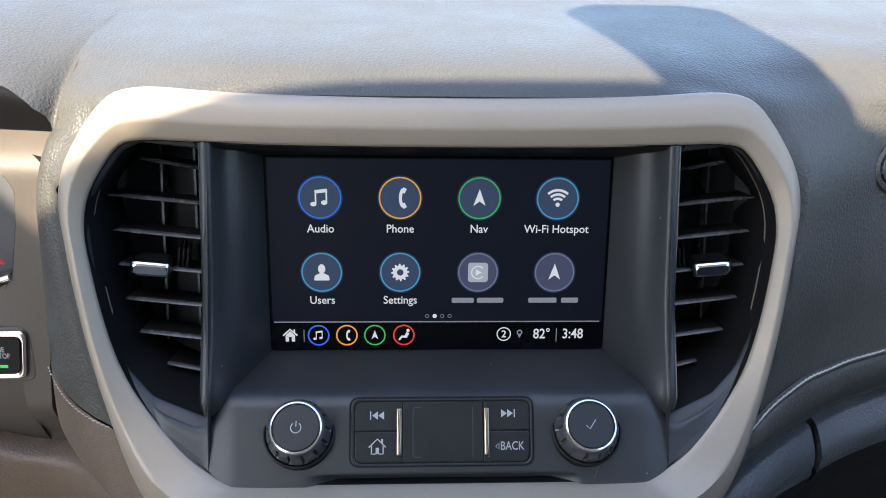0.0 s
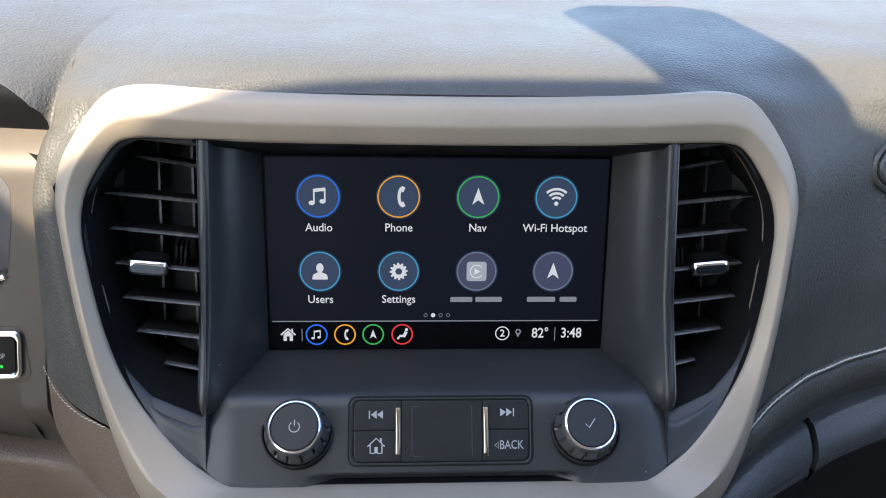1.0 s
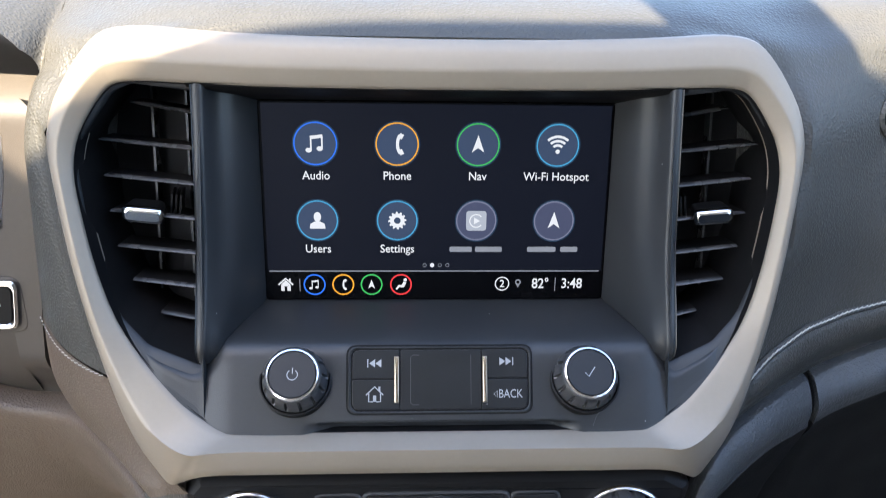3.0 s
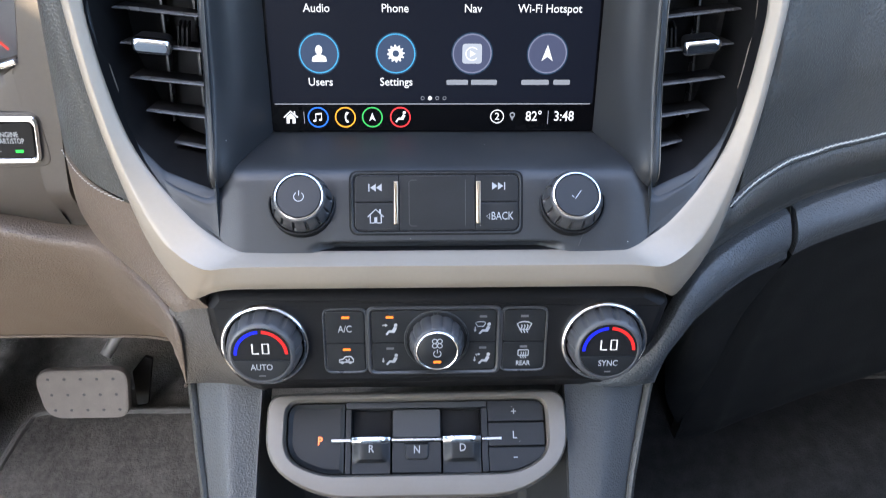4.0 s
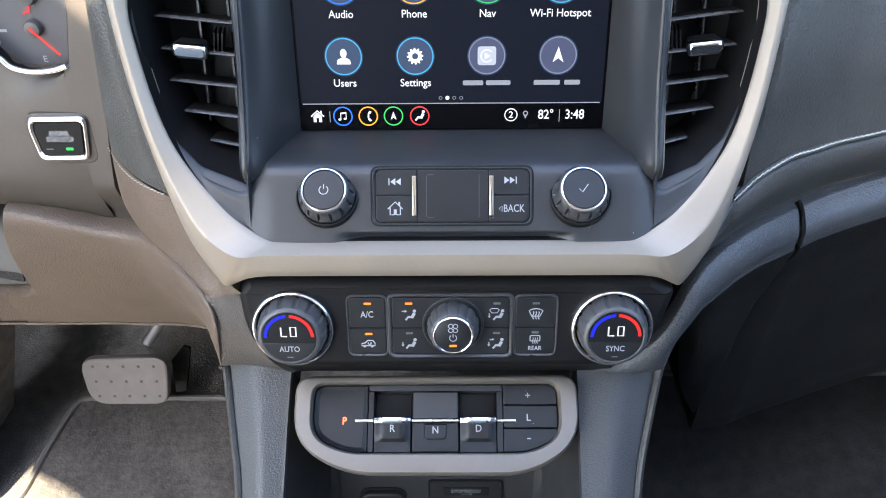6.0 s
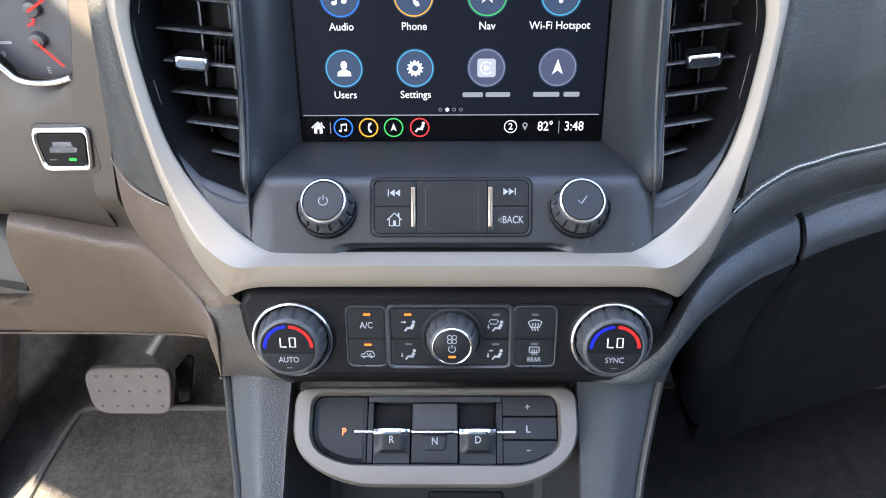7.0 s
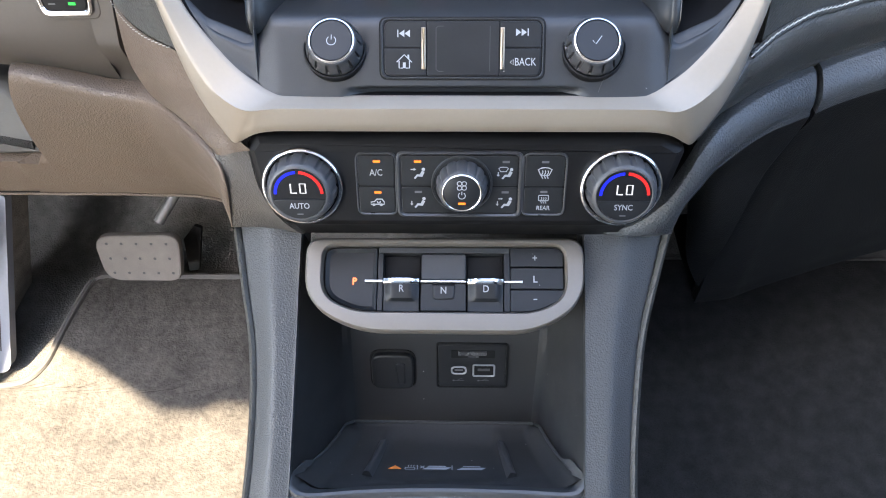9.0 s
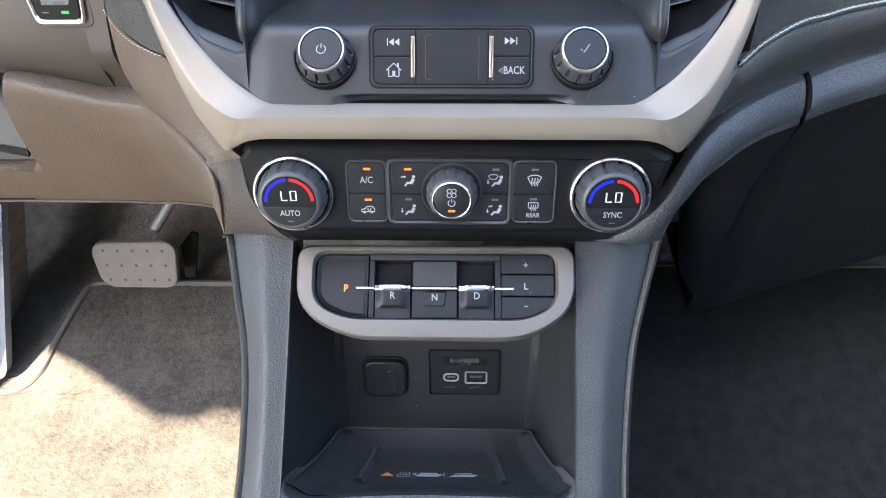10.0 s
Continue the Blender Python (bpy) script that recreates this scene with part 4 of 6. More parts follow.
for u, bars in ((U[2], ((-0.0078, 0.0118), (0.0068, 0.0142))), (U[3], ((-0.0058, 0.0152), (0.0088, 0.0092)))):
    bm = bmesh.new()
    for du, wide in bars:
        fill(rrect(u + du - wide / 2, V2 - 0.0168, u + du + wide / 2, V2 - 0.0140, 0.0008), W, bm)
    part("caption_bar", bm, G_GREY, screen)
for k in range(4):
    c = (-0.0062 + 0.0040 * k, 0.0182)
    part("page_dot", dot(c, 0.00115, W) if k == 1 else stroke(arc(c, 0.0009, 0, 360, 20)[:-1], 0.0003, W, closed=True), G_WHITE if k == 1 else G_GREY, screen)
part("divider", stroke([(-0.0872, 0.0150), (0.0868, 0.0150)], 0.0006, W), G_GREY, screen)
part("home_glyph", house((-0.0790, 0.0076), 0.0040), G_WHITE, screen)
part("separator", stroke([(-0.0717, 0.0040), (-0.0717, 0.0108)], 0.0004, W), G_GREY, screen)
for u, ring, sign in zip((-0.0640, -0.0490, -0.0341, -0.0186), (G_BLUE, G_ORANGE, G_GREEN, G_RED), (note, handset, pointer, sitter)):
    ic = app((u, 0.0076), 0.0054, ring, GLASS, thick=0.0008)
    part("glyph", sign((u, 0.0076), 0.0036 if sign is sitter else 0.0045), G_WHITE, ic)
part("badge", stroke(arc((0.0352, 0.0079), 0.0036, 0, 360, 32)[:-1], 0.0006, W, closed=True), G_WHITE, screen)
words("badge_digit", "2", 0.0056, (0.0352, 0.0078), W, G_WHITE, screen, bold=0.012)
bm = stroke(arc((0.0437, 0.0088), 0.0012, 0, 360, 16)[:-1], 0.0007, W, closed=True)
fill([(0.0426, 0.0078), (0.0448, 0.0078), (0.0437, 0.0055)], W, bm)
part("map_pin", bm, G_GREY, screen)
words("temperature", "82°", 0.0078, (0.0557, 0.0078), W, G_WHITE, screen, 0.86, bold=0.012)
part("separator", stroke([(0.0637, 0.0036), (0.0637, 0.0112)], 0.0004, W), G_GREY, screen)
words("clock", "3:48", 0.0078, (0.0726, 0.0078), W, G_WHITE, screen, 0.86, bold=0.012)


# ---- audio controls ----
audio = thing("audio_controls", PANEL, "black audio key cluster with a touch pad and two chrome strips", "control panel")
O, I = rrect(-0.0447, -0.0244, 0.0452, 0.0090, 0.0052, 7), rrect(-0.0418, -0.0221, 0.0428, 0.0067, 0.0040, 7)
part("bed", prism(O, -0.004, 0.0002, 0.0001), DEEP, audio, "black shadow gap round the keys")
part("rim", frame_ring(inset(O, 0.0009), inset(I, -0.0006), -0.003, 0.0011, 0.0006), FASCIA, audio, "satin rim round the keys")


def corner_key(u0, v0, u1, v1, side, top):
    """A key whose outer corner follows the cluster's rounded end."""
    radius = {(-1, -1): 0, (1, -1): 1, (1, 1): 2, (-1, 1): 3}[(side, 1 if top else -1)]
    pts = [(u0, v0), (u1, v0), (u1, v1), (u0, v1)]
    return part("key", prism(rpoly([(*p, 0.0038 if i == radius else 0.0006) for i, p in enumerate(pts)], 6), -0.0010, 0.0009, 0.00035), BUTTON, audio)


k1 = corner_key(-0.0416, -0.0071, -0.0192, 0.0065, -1, True)
k2 = corner_key(-0.0416, -0.0219, -0.0192, -0.0077, -1, False)
k3 = corner_key(0.0206, -0.0071, 0.0426, 0.0065, 1, True)
k4 = corner_key(0.0206, -0.0219, 0.0426, -0.0077, 1, False)
pad = part("touch_pad", prism(rrect(-0.0187, -0.0219, 0.0201, 0.0065, 0.0010), -0.0010, 0.0008, 0.0003), BUTTON, audio, "smooth black touch pad")
for u in (-0.0138, 0.0152):
    part("pad_mark", stroke([(u - math.copysign(0.004, u), -0.0196), (u - math.copysign(0.0006, u) * 2, -0.0196), (u, -0.0186), (u, 0.0030), (u - math.copysign(0.0012, u), 0.0040), (u - math.copysign(0.004, u), 0.0040)] if u < 0 else [(u, 0.0040), (u, -0.0196)], 0.0003, 0.0007), PADLINE, pad)
for u in (-0.0205, 0.0219):
    part("metal_strip", prism(rrect(u - 0.0012, -0.0186, u + 0.0012, 0.0034, 0.0003), -0.0006, 0.0020, 0.0007), BRASS, audio, "polished warm metal strip")


def skip(c, s, flip, w):
    bm = stroke([(c[0] - flip * 0.95 * s, c[1] - 0.55 * s), (c[0] - flip * 0.95 * s, c[1] + 0.55 * s)], 0.16 * s, w)
    for d in (-0.75, 0.1):
        pts = [(c[0] + flip * d * s, c[1]), (c[0] + flip * (d + 0.8) * s, c[1] + 0.55 * s), (c[0] + flip * (d + 0.8) * s, c[1] - 0.55 * s)]
        fill(pts if flip < 0 else pts[::-1], w, bm)
    return bm


part("glyph", skip((-0.0310, 0.0002), 0.0035, 1, 0.0009), INK, k1)
s, c = 0.0039, (-0.0310, -0.0146)
bm = stroke([(c[0] - 1.05 * s, c[1] - 0.05 * s), (c[0], c[1] + 0.95 * s), (c[0] + 1.05 * s, c[1] - 0.05 * s)], 0.0006, 0.0009)
stroke([(c[0] - 0.20 * s, c[1] - 0.85 * s), (c[0] - 0.72 * s, c[1] - 0.85 * s), (c[0] - 0.72 * s, c[1] + 0.15 * s)], 0.0006, 0.0009, bm)
stroke([(c[0] + 0.20 * s, c[1] - 0.85 * s), (c[0] + 0.72 * s, c[1] - 0.85 * s), (c[0] + 0.72 * s, c[1] + 0.15 * s)], 0.0006, 0.0009, bm)
fill([(c[0] - 0.20 * s, c[1] - 0.85 * s), (c[0] + 0.20 * s, c[1] - 0.85 * s), (c[0] + 0.20 * s, c[1] - 0.10 * s), (c[0] - 0.20 * s, c[1] - 0.10 * s)], 0.0009, bm)
fill([(c[0] + 0.45 * s, c[1] + 0.50 * s), (c[0] + 0.70 * s, c[1] + 0.30 * s), (c[0] + 0.70 * s, c[1] + 0.95 * s), (c[0] + 0.45 * s, c[1] + 0.95 * s)], 0.0009, bm)
part("glyph", bm, INK, k2)
part("glyph", skip((0.0322, 0.0008), 0.0035, -1, 0.0009), INK, k3)
words("lettering", "BACK", 0.0058, (0.0343, -0.0148), 0.0009, INK, k4, 0.78, bold=0.002)
part("glyph", stroke([(0.0262, -0.0148), (0.0278, -0.0133), (0.0278, -0.0163)], 0.0004, 0.0009, closed=True), INK, k4)


def knurl(count, depth):
    return lambda i, w: 1 - depth * (0.5 + 0.5 * math.cos(2 * math.pi * i * count / 112)) ** 6


def notches(i, w):
    """Fourteen short square notches round the foot of a grip."""
    return 0.90 if i % 16 in (0, 1, 2) and 0.0006 < w < 0.0062 else 1.0


for sx in (-1, 1):
    kn = thing("volume_knob" if sx < 0 else "tuning_knob", face(0.0698 * sx + 0.0011, 0.3070, 0.6868, 1.19), "black rotary knob with a chrome ring and a printed sign", "knob", "audio knobs")
    part("collar", lathe([(0.0172, -0.006), (0.0171, -0.0006), (0.0164, -0.0002), (0.0157, -0.0016)], n=56), DEEP, kn)
    part("grip", lathe([(0.0155, -0.004), (0.0155, 0.0003), (0.01545, 0.0008), (0.0153, 0.0012), (0.0147, 0.0044), (0.0146, 0.0047), (0.0143, 0.0060), (0.0133, 0.0084), (0.0127, 0.0091), (0.0116, 0.0093)], n=224, ripple=notches), GLOSS, kn, "ribbed gloss black grip")
    part("chrome_ring", lathe([(0.0124, 0.0086), (0.0124, 0.0096), (0.0121, 0.0102), (0.0114, 0.0104), (0.0111, 0.0098)], n=64, cap=False), CHROME, kn, "polished chrome ring")
    cap = part("cap", lathe([(0.0110, 0.0084), (0.0109, 0.0098), (0.0106, 0.0102), (0.0103, 0.0102), (0.001, 0.0101)], n=56), BUTTON, kn)
    if sx < 0:
        bm = stroke(arc((0, -0.0002), 0.0024, 125, 415, 24), 0.00042, 0.0102)
        stroke([(0, 0.0003), (0, 0.0030)], 0.00042, 0.0102, bm)
    else:
        bm = stroke([(-0.0024, -0.0002), (-0.0008, -0.0020), (0.0024, 0.0024)], 0.00045, 0.0102)
    part("glyph", bm, INK, cap)
# a loose hair caught under the tuning knob
bm = tube(smooth_line([(0.0785, -0.0150, 0.0060), (0.0775, -0.0210, 0.0050), (0.0755, -0.0260, 0.0022), (0.0742, -0.0305, 0.0006)], 6), 0.00010, 5)
hair = part("hair", bm, INK_DIM)
hair.matrix_world = PANEL
tagged(hair, "single pale hair caught under the tuning knob", "hair")

# ---- climate panel ----
clim = thing("climate_panel", CLIMATE, "black climate panel with keys between two round dials", "control panel")
EDGE_C = [(-0.119, 0.0210, 0.006), (0.116, 0.0205, 0.006), (0.131, 0.0125, 0.006), (0.1235, -0.0150, 0.02), (0.112, -0.0330, 0.012), (0.098, -0.0395, 0.01), (-0.100, -0.0400, 0.01), (-0.1135, -0.0320, 0.012),
          (-0.1225, -0.0140, 0.02), (-0.1265, 0.0120, 0.006)]
EDGE_C = rpoly([(u, v, r) for u, v, r in EDGE_C[::-1]], 6)
bm = bmesh.new()
loft(bm, [[(u * 0.99, v * 0.95, -0.035) for u, v in EDGE_C], [(*p, -0.012) for p in EDGE_C], [(*p, -0.004) for p in inset(EDGE_C, 0.001)], [(*p, -0.0012) for p in inset(EDGE_C, 0.003)], [(*p, 0) for p in inset(EDGE_C, 0.006)]], True, True)
part("body", bm, BLACK, clim, angle=60)
bm = bmesh.new()
loft(bm, [[(x, -0.0385, -0.006), (x, -0.0430, -0.012), (x, -0.0500, -0.022), (x, -0.0600, -0.034)] for x in (-0.104, -0.05, 0.05, 0.102)], False)
part("underside", bm, BLACK, clim)


def led(c, parent, lit, w=0.0011):
    return part("lamp", fill(rrect(c[0] - 0.0021, c[1] - 0.0007, c[0] + 0.0021, c[1] + 0.0007, 0.0003), w), G_LED if lit else INK_DIM, parent, "amber lamp, lit" if lit else "small lamp, off")


def car_sign(c, s, w):
    bm = stroke([(c[0] - 1.0 * s, c[1] - 0.3 * s), (c[0] - 0.95 * s, c[1] + 0.05 * s), (c[0] - 0.45 * s, c[1] + 0.15 * s), (c[0] - 0.1 * s, c[1] + 0.55 * s), (c[0] + 0.7 * s, c[1] + 0.55 * s), (c[0] + 1.0 * s, c[1] + 0.1 * s),
                 (c[0] + 1.0 * s, c[1] - 0.3 * s)], 0.18 * s, w, closed=True)
    for d in (-0.55, 0.55):
        dot((c[0] + d * s, c[1] - 0.38 * s), 0.22 * s, w, bm)
    stroke(arc((c[0] + 0.2 * s, c[1] + 0.12 * s), 0.22 * s, 150, 400, 12), 0.16 * s, w, bm)
    return bm


def screen_sign(c, s, w, curved):
    if curved:
        bm = stroke([(c[0] - 1.0 * s, c[1] + 0.5 * s), (c[0] - 0.5 * s, c[1] + 0.75 * s), (c[0], c[1] + 0.82 * s), (c[0] + 0.5 * s, c[1] + 0.75 * s), (c[0] + 1.0 * s, c[1] + 0.5 * s), (c[0] + 0.6 * s, c[1] - 0.4 * s), (c[0] - 0.6 * s, c[1] - 0.4 * s)], 0.17 * s, w, closed=True)
    else:
        bm = stroke(rrect(c[0] - 0.9 * s, c[1] - 0.35 * s, c[0] + 0.9 * s, c[1] + 0.75 * s, 0.2 * s, 4), 0.17 * s, w, closed=True)
    for d in (-0.4, 0, 0.4):
        stroke([(c[0] + d * s + 0.10 * s * math.sin(q * 1.3), c[1] + 0.35 * s - 0.21 * s * q) for q in range(7)], 0.15 * s, w, bm)
    return bm


def arrow(c, s, d, w, bm):
    dx, dy = d
    stroke([(c[0] - dx * s, c[1] - dy * s), (c[0] + 0.1 * dx * s, c[1] + 0.1 * dy * s)], 0.4 * s, w, bm)
    pts = [(c[0] + dx * s, c[1] + dy * s), (c[0] + 0.1 * dx * s - 0.6 * dy * s, c[1] + 0.1 * dy * s + 0.6 * dx * s), (c[0] + 0.1 * dx * s + 0.6 * dy * s, c[1] + 0.1 * dy * s - 0.6 * dx * s)]
    return fill(pts, w, bm)


TOP, MID, LOW = 0.0088, -0.0112, -0.0288
for u0, u1 in ((-0.0607, -0.0388), (0.0372, 0.0608)):
    part("key_frame", frame_ring(rrect(u0 - 0.0013, LOW - 0.0013, u1 + 0.0013, TOP + 0.0013, 0.0050), rrect(u0, LOW, u1, TOP, 0.004), -0.002, 0.0010, 0.0005), GLOSS, clim)
    part("key_bed", prism(rrect(u0, LOW, u1, TOP, 0.003), -0.002, 0.0002, 0.0001), DEEP, clim)
O, I = rrect(-0.0380, LOW - 0.0022, 0.0364, TOP + 0.0020, 0.0048, 6), rrect(-0.0354, LOW - 0.0002, 0.0338, TOP, 0.0032, 6)
part("key_bed", prism(inset(O, -0.0006), -0.002, 0.0002, 0.0001), DEEP, clim)
part("key_frame", frame_ring(O, I, -0.002, 0.0017, 0.0009), GLOSS, clim)
KW = 0.0009


def ckey(u0, u1, upper, lit):
    v0, v1 = (MID + 0.0004, TOP - 0.0005) if upper else (LOW + 0.0005, MID - 0.0004)
    k = part("key", prism(rrect(u0, v0, u1, v1, 0.0016), -0.002, KW, 0.0004), BUTTON, clim)
    c = ((u0 + u1) / 2, (v0 + v1) / 2)
    return k, c


k, c = ckey(-0.0604, -0.0391, True, True)
led((c[0] + 0.0005, TOP - 0.0042), k, True, KW)
words("lettering", "A/C", 0.0058, (c[0], c[1] - 0.0012), KW, INK, k, 0.80, bold=0.01)
k, c = ckey(-0.0604, -0.0391, False, True)
led((c[0] + 0.0005, MID - 0.0038), k, True, KW)
part("glyph", car_sign((c[0], c[1] - 0.0016), 0.0040, KW), INK, k)
k, c = ckey(0.0375, 0.0605, True, False)
led((c[0], TOP - 0.0042), k, False, KW)
part("glyph", screen_sign((c[0], c[1] - 0.0008), 0.0040, KW, True), INK, k)
k, c = ckey(0.0375, 0.0605, False, False)
led((c[0], MID - 0.0030), k, False, KW)
part("glyph", screen_sign((c[0], c[1] + 0.0012), 0.0032, KW, False), INK, k)
words("lettering", "REAR", 0.0040, (c[0], c[1] - 0.0048), KW, INK, k, 0.85, bold=0.012)
for left in (True, False):
    for upper in (True, False):
        u0, u1 = (-0.0351, -0.0010) if left else (0.0010, 0.0335)
        k, c = ckey(u0, u1, upper, left and upper)
        cx = -0.0252 if left else 0.0262
        led((cx, (TOP - 0.0042) if upper else (MID - 0.0034)), k, left and upper, KW)
        bm = sitter((cx + 0.0008, c[1] - 0.0018), 0.0040, KW)
        if left:
            arrow((cx - 0.0026, c[1] + 0.0010), 0.0016, (1, 0), KW, bm) if upper else arrow((cx - 0.0040, c[1] - 0.0020), 0.0015, (0, -1), KW, bm)
        else:
            arrow((cx - 0.0044, c[1] - 0.0020), 0.0015, (0, -1), KW, bm)
            if upper:
                stroke([(cx - 0.0042, c[1] + 0.0018), (cx - 0.0030, c[1] + 0.0026), (cx + 0.0004, c[1] + 0.0026), (cx + 0.0014, c[1] + 0.0018), (cx + 0.0002, c[1] - 0.0002), (cx - 0.0030, c[1] - 0.0002)], 0.0005, KW, bm, closed=True)
            else:
                arrow((cx - 0.0026, c[1] + 0.0012), 0.0014, (1, 0), KW, bm)
        part("glyph", bm, INK, k)

# fan knob
fan = thing("fan_knob", CLIMATE @ pose(0.0006, -0.0095, 0), "dark ribbed fan speed knob with a chrome ring", "knob")
part("collar", lathe([(0.0182, -0.001), (0.0181, 0.0012), (0.0177, 0.0016), (0.0170, 0.0015), (0.0167, 0.0004)]), FASCIA, fan, "raised ring round the knob")
part("well", lathe([(0.0169, 0.0002), (0.0150, 0.0006)]), DEEP, fan)
part("grip", lathe([(0.0152, 0.0004), (0.0151, 0.0040), (0.0139, 0.0100), (0.0126, 0.0128), (0.0114, 0.0134)], n=112, ripple=knurl(14, 0.050)), GRIP, fan, "ribbed dark grip")
part("chrome_ring", lathe([(0.0119, 0.0122), (0.0119, 0.0134), (0.0116, 0.0142), (0.0110, 0.0146), (0.0106, 0.0144), (0.0104, 0.0138)], n=64, cap=False), CHROME, fan, "thin chrome ring")
cap = part("cap", lathe([(0.0105, 0.0126), (0.0104, 0.0138), (0.0101, 0.0140), (0.002, 0.0139)], n=48), BUTTON, fan)
bm = bmesh.new()
for q in range(4):
    a = q * 90 + 45
    c = (0.0019 * math.cos(radians(a)), 0.0046 + 0.0019 * math.sin(radians(a)))
    stroke(arc(c, 0.0013, 0, 360, 14)[:-1], 0.00050, 0.0140, bm, closed=True)
stroke(arc((0, -0.0016), 0.0020, 125, 415, 20), 0.00052, 0.0140, bm)
stroke([(0, -0.0012), (0, 0.0010)], 0.00052, 0.0140, bm)
part("glyph", bm, INK, cap)
led((0, -0.0066), cap, True, 0.0140)

# temperature dials
for sx, text in ((-1, "AUTO"), (1, "SYNC")):
    d = thing("temperature_dial", CLIMATE @ pose(0.0937 * sx, -0.0110, 0), "grey ribbed dial reading LO over its " + ("AUTO" if sx < 0 else "SYNC") + " key", "dial", "temperature dials")
    part("chrome_ring", lathe([(0.0243, -0.004), (0.0243, 0.0014), (0.0240, 0.0028), (0.0234, 0.0036), (0.0227, 0.0038), (0.0220, 0.0034), (0.0215, 0.0024), (0.0213, -0.002)], n=72, cap=False), CHROME, d, "polished chrome ring")
    part("well", lathe([(0.0222, -0.001), (0.0210, 0.0002)], n=56), DEEP, d)
    part("grip", lathe([(0.0206, 0.0), (0.0205, 0.0030), (0.0197, 0.0080), (0.0190, 0.0108), (0.0182, 0.0124), (0.0172, 0.0133), (0.0162, 0.0135), (0.0156, 0.0130)], n=112,
                       ripple=lambda i, w: 1 - (0.045 if i % 8 < 2 and w < 0.0115 else 0)), GRIP, d, "ribbed grey grip")
    facep = part("face", lathe([(0.0157, 0.0110), (0.0156, 0.0132)], n=56), DEEP, d, "glossy black display", angle=20)
    part("cold_arc", stroke(arc((0, 0.0), 0.0136, 94, 180, 24), 0.0018, 0.0133), G_COLD, facep, "lit blue arc")
    part("hot_arc", stroke(arc((0, 0.0), 0.0136, 2, 86, 24), 0.0018, 0.0133), G_HOT, facep, "lit red arc")
    bm = stroke([(-0.0044, 0.0066), (-0.0044, 0.0008), (-0.0010, 0.0008)], 0.0009, 0.0133)
    stroke([(0.0010, 0.0066), (0.0042, 0.0066), (0.0042, 0.0008), (0.0010, 0.0008)], 0.0009, 0.0133, bm, closed=True)
    part("readout", bm, G_WHITE, facep, "lit digits LO")
    lid = arc((0, 0), 0.0154, 192, 348, 30)
    low = part("key", prism(lid, 0.0120, 0.0140, 0.0004), BUTTON, d)
    words("lettering", text, 0.0050, (0, -0.0072), 0.0140, INK, low, 0.85, bold=0.012)
    part("lamp", fill(rrect(-0.0018, -0.0127, 0.0018, -0.0119, 0.0002), 0.0140), INK_DIM, low)

# ---- gear selector ----
sh = thing("gear_selector", SHIFT, "push-button gear selector in a satin silver frame", "gear selector")
O = [(-0.0930, 0.0306, 0.012), (-0.0932, -0.0125, 0.034), (-0.0580, -0.0318, 0.090), (0.0610, -0.0318, 0.090), (0.0935, -0.0115, 0.034), (0.0932, 0.0314, 0.012)]
I = [(-0.0808, 0.0252, 0.009), (-0.0808, -0.0085, 0.020), (-0.0580, -0.0180, 0.050), (0.0610, -0.0180, 0.050), (0.0805, -0.0080, 0.020), (0.0803, 0.0260, 0.009)]
O, I = rpoly(O, 7), rpoly(I, 7)
bm = bmesh.new()
loft(bm, [[(u * 0.97, v * 0.92 + 0.004, -0.020) for u, v in O], [(*p, -0.006) for p in O], [(*p, 0.0022) for p in inset(O, 0.0005)], [(*p, 0.0038) for p in inset(O, 0.0018)],
          [tuple(Vector((*p, 0.0040)) * 0.5 + Vector((*q, 0.0040)) * 0.5) for p, q in zip(O, I)], [(*p, 0.0038) for p in inset(I, -0.0014)], [(*p, 0.0026) for p in inset(I, -0.0006)], [(*p, 0.0005) for p in I], [(*p, -0.006) for p in I]])
part("frame", bm, SILVER_DARK, sh, "satin pewter frame", angle=45)
part("bed", prism(inset(I, -0.001), -0.012, -0.0105, 0.0002), DEEP, sh)
SH = -0.0008


def block(name, pts, w, mat=BUTTON, w0=-0.011, ch=0.0006, label="", dish=0.0):
    return part(name, prism(rpoly(pts, 5), w0, w, ch, dish=dish), mat, sh, label)


p = block("park_button", [(-0.0800, 0.0245, 0.0085), (-0.0800, -0.0082, 0.020), (-0.0576, -0.0174, 0.050), (-0.0448, -0.0174, 0.0008), (-0.0448, 0.0245, 0.0008)], SH, dish=0.0016, label="black park button with a lit letter")
words("letter", "P", 0.0066, (-0.0600, 0.0020), SH - 0.0015, G_P, p, 0.9, "lit orange letter", 0.02)
for v0, v1, s, w in ((0.0124, 0.0252, "+", 0.0), (-0.0023, 0.0118, "L", 0.0), (-0.0174, -0.0029, "−", 0.0)):
    if v0 > 0:
        pts = [(0.0442, v0, 0.0008), (0.0796, v0, 0.001), (0.0796, v1, 0.0085), (0.0442, v1, 0.0008)]
    elif s == "L":
        pts = [(0.0442, v0, 0.0008), (0.0796, v0, 0.001), (0.0796, v1, 0.001), (0.0442, v1, 0.0008)]
    else:
        pts = [(0.0442, v0, 0.0008), (0.0606, v0, 0.050), (0.0797, v1 - 0.0054, 0.018), (0.0796, v1, 0.0008), (0.0442, v1, 0.0008)]
    b = block("low_gear_key", pts, SH)
    words("letter", s if s != "−" else "-", 0.0064, (0.0606, (v0 + v1) / 2 + (0.0015 if s == "−" else -0.0008)), SH, INK, b, 1.0 if s != "−" else 1.5, bold=0.01)
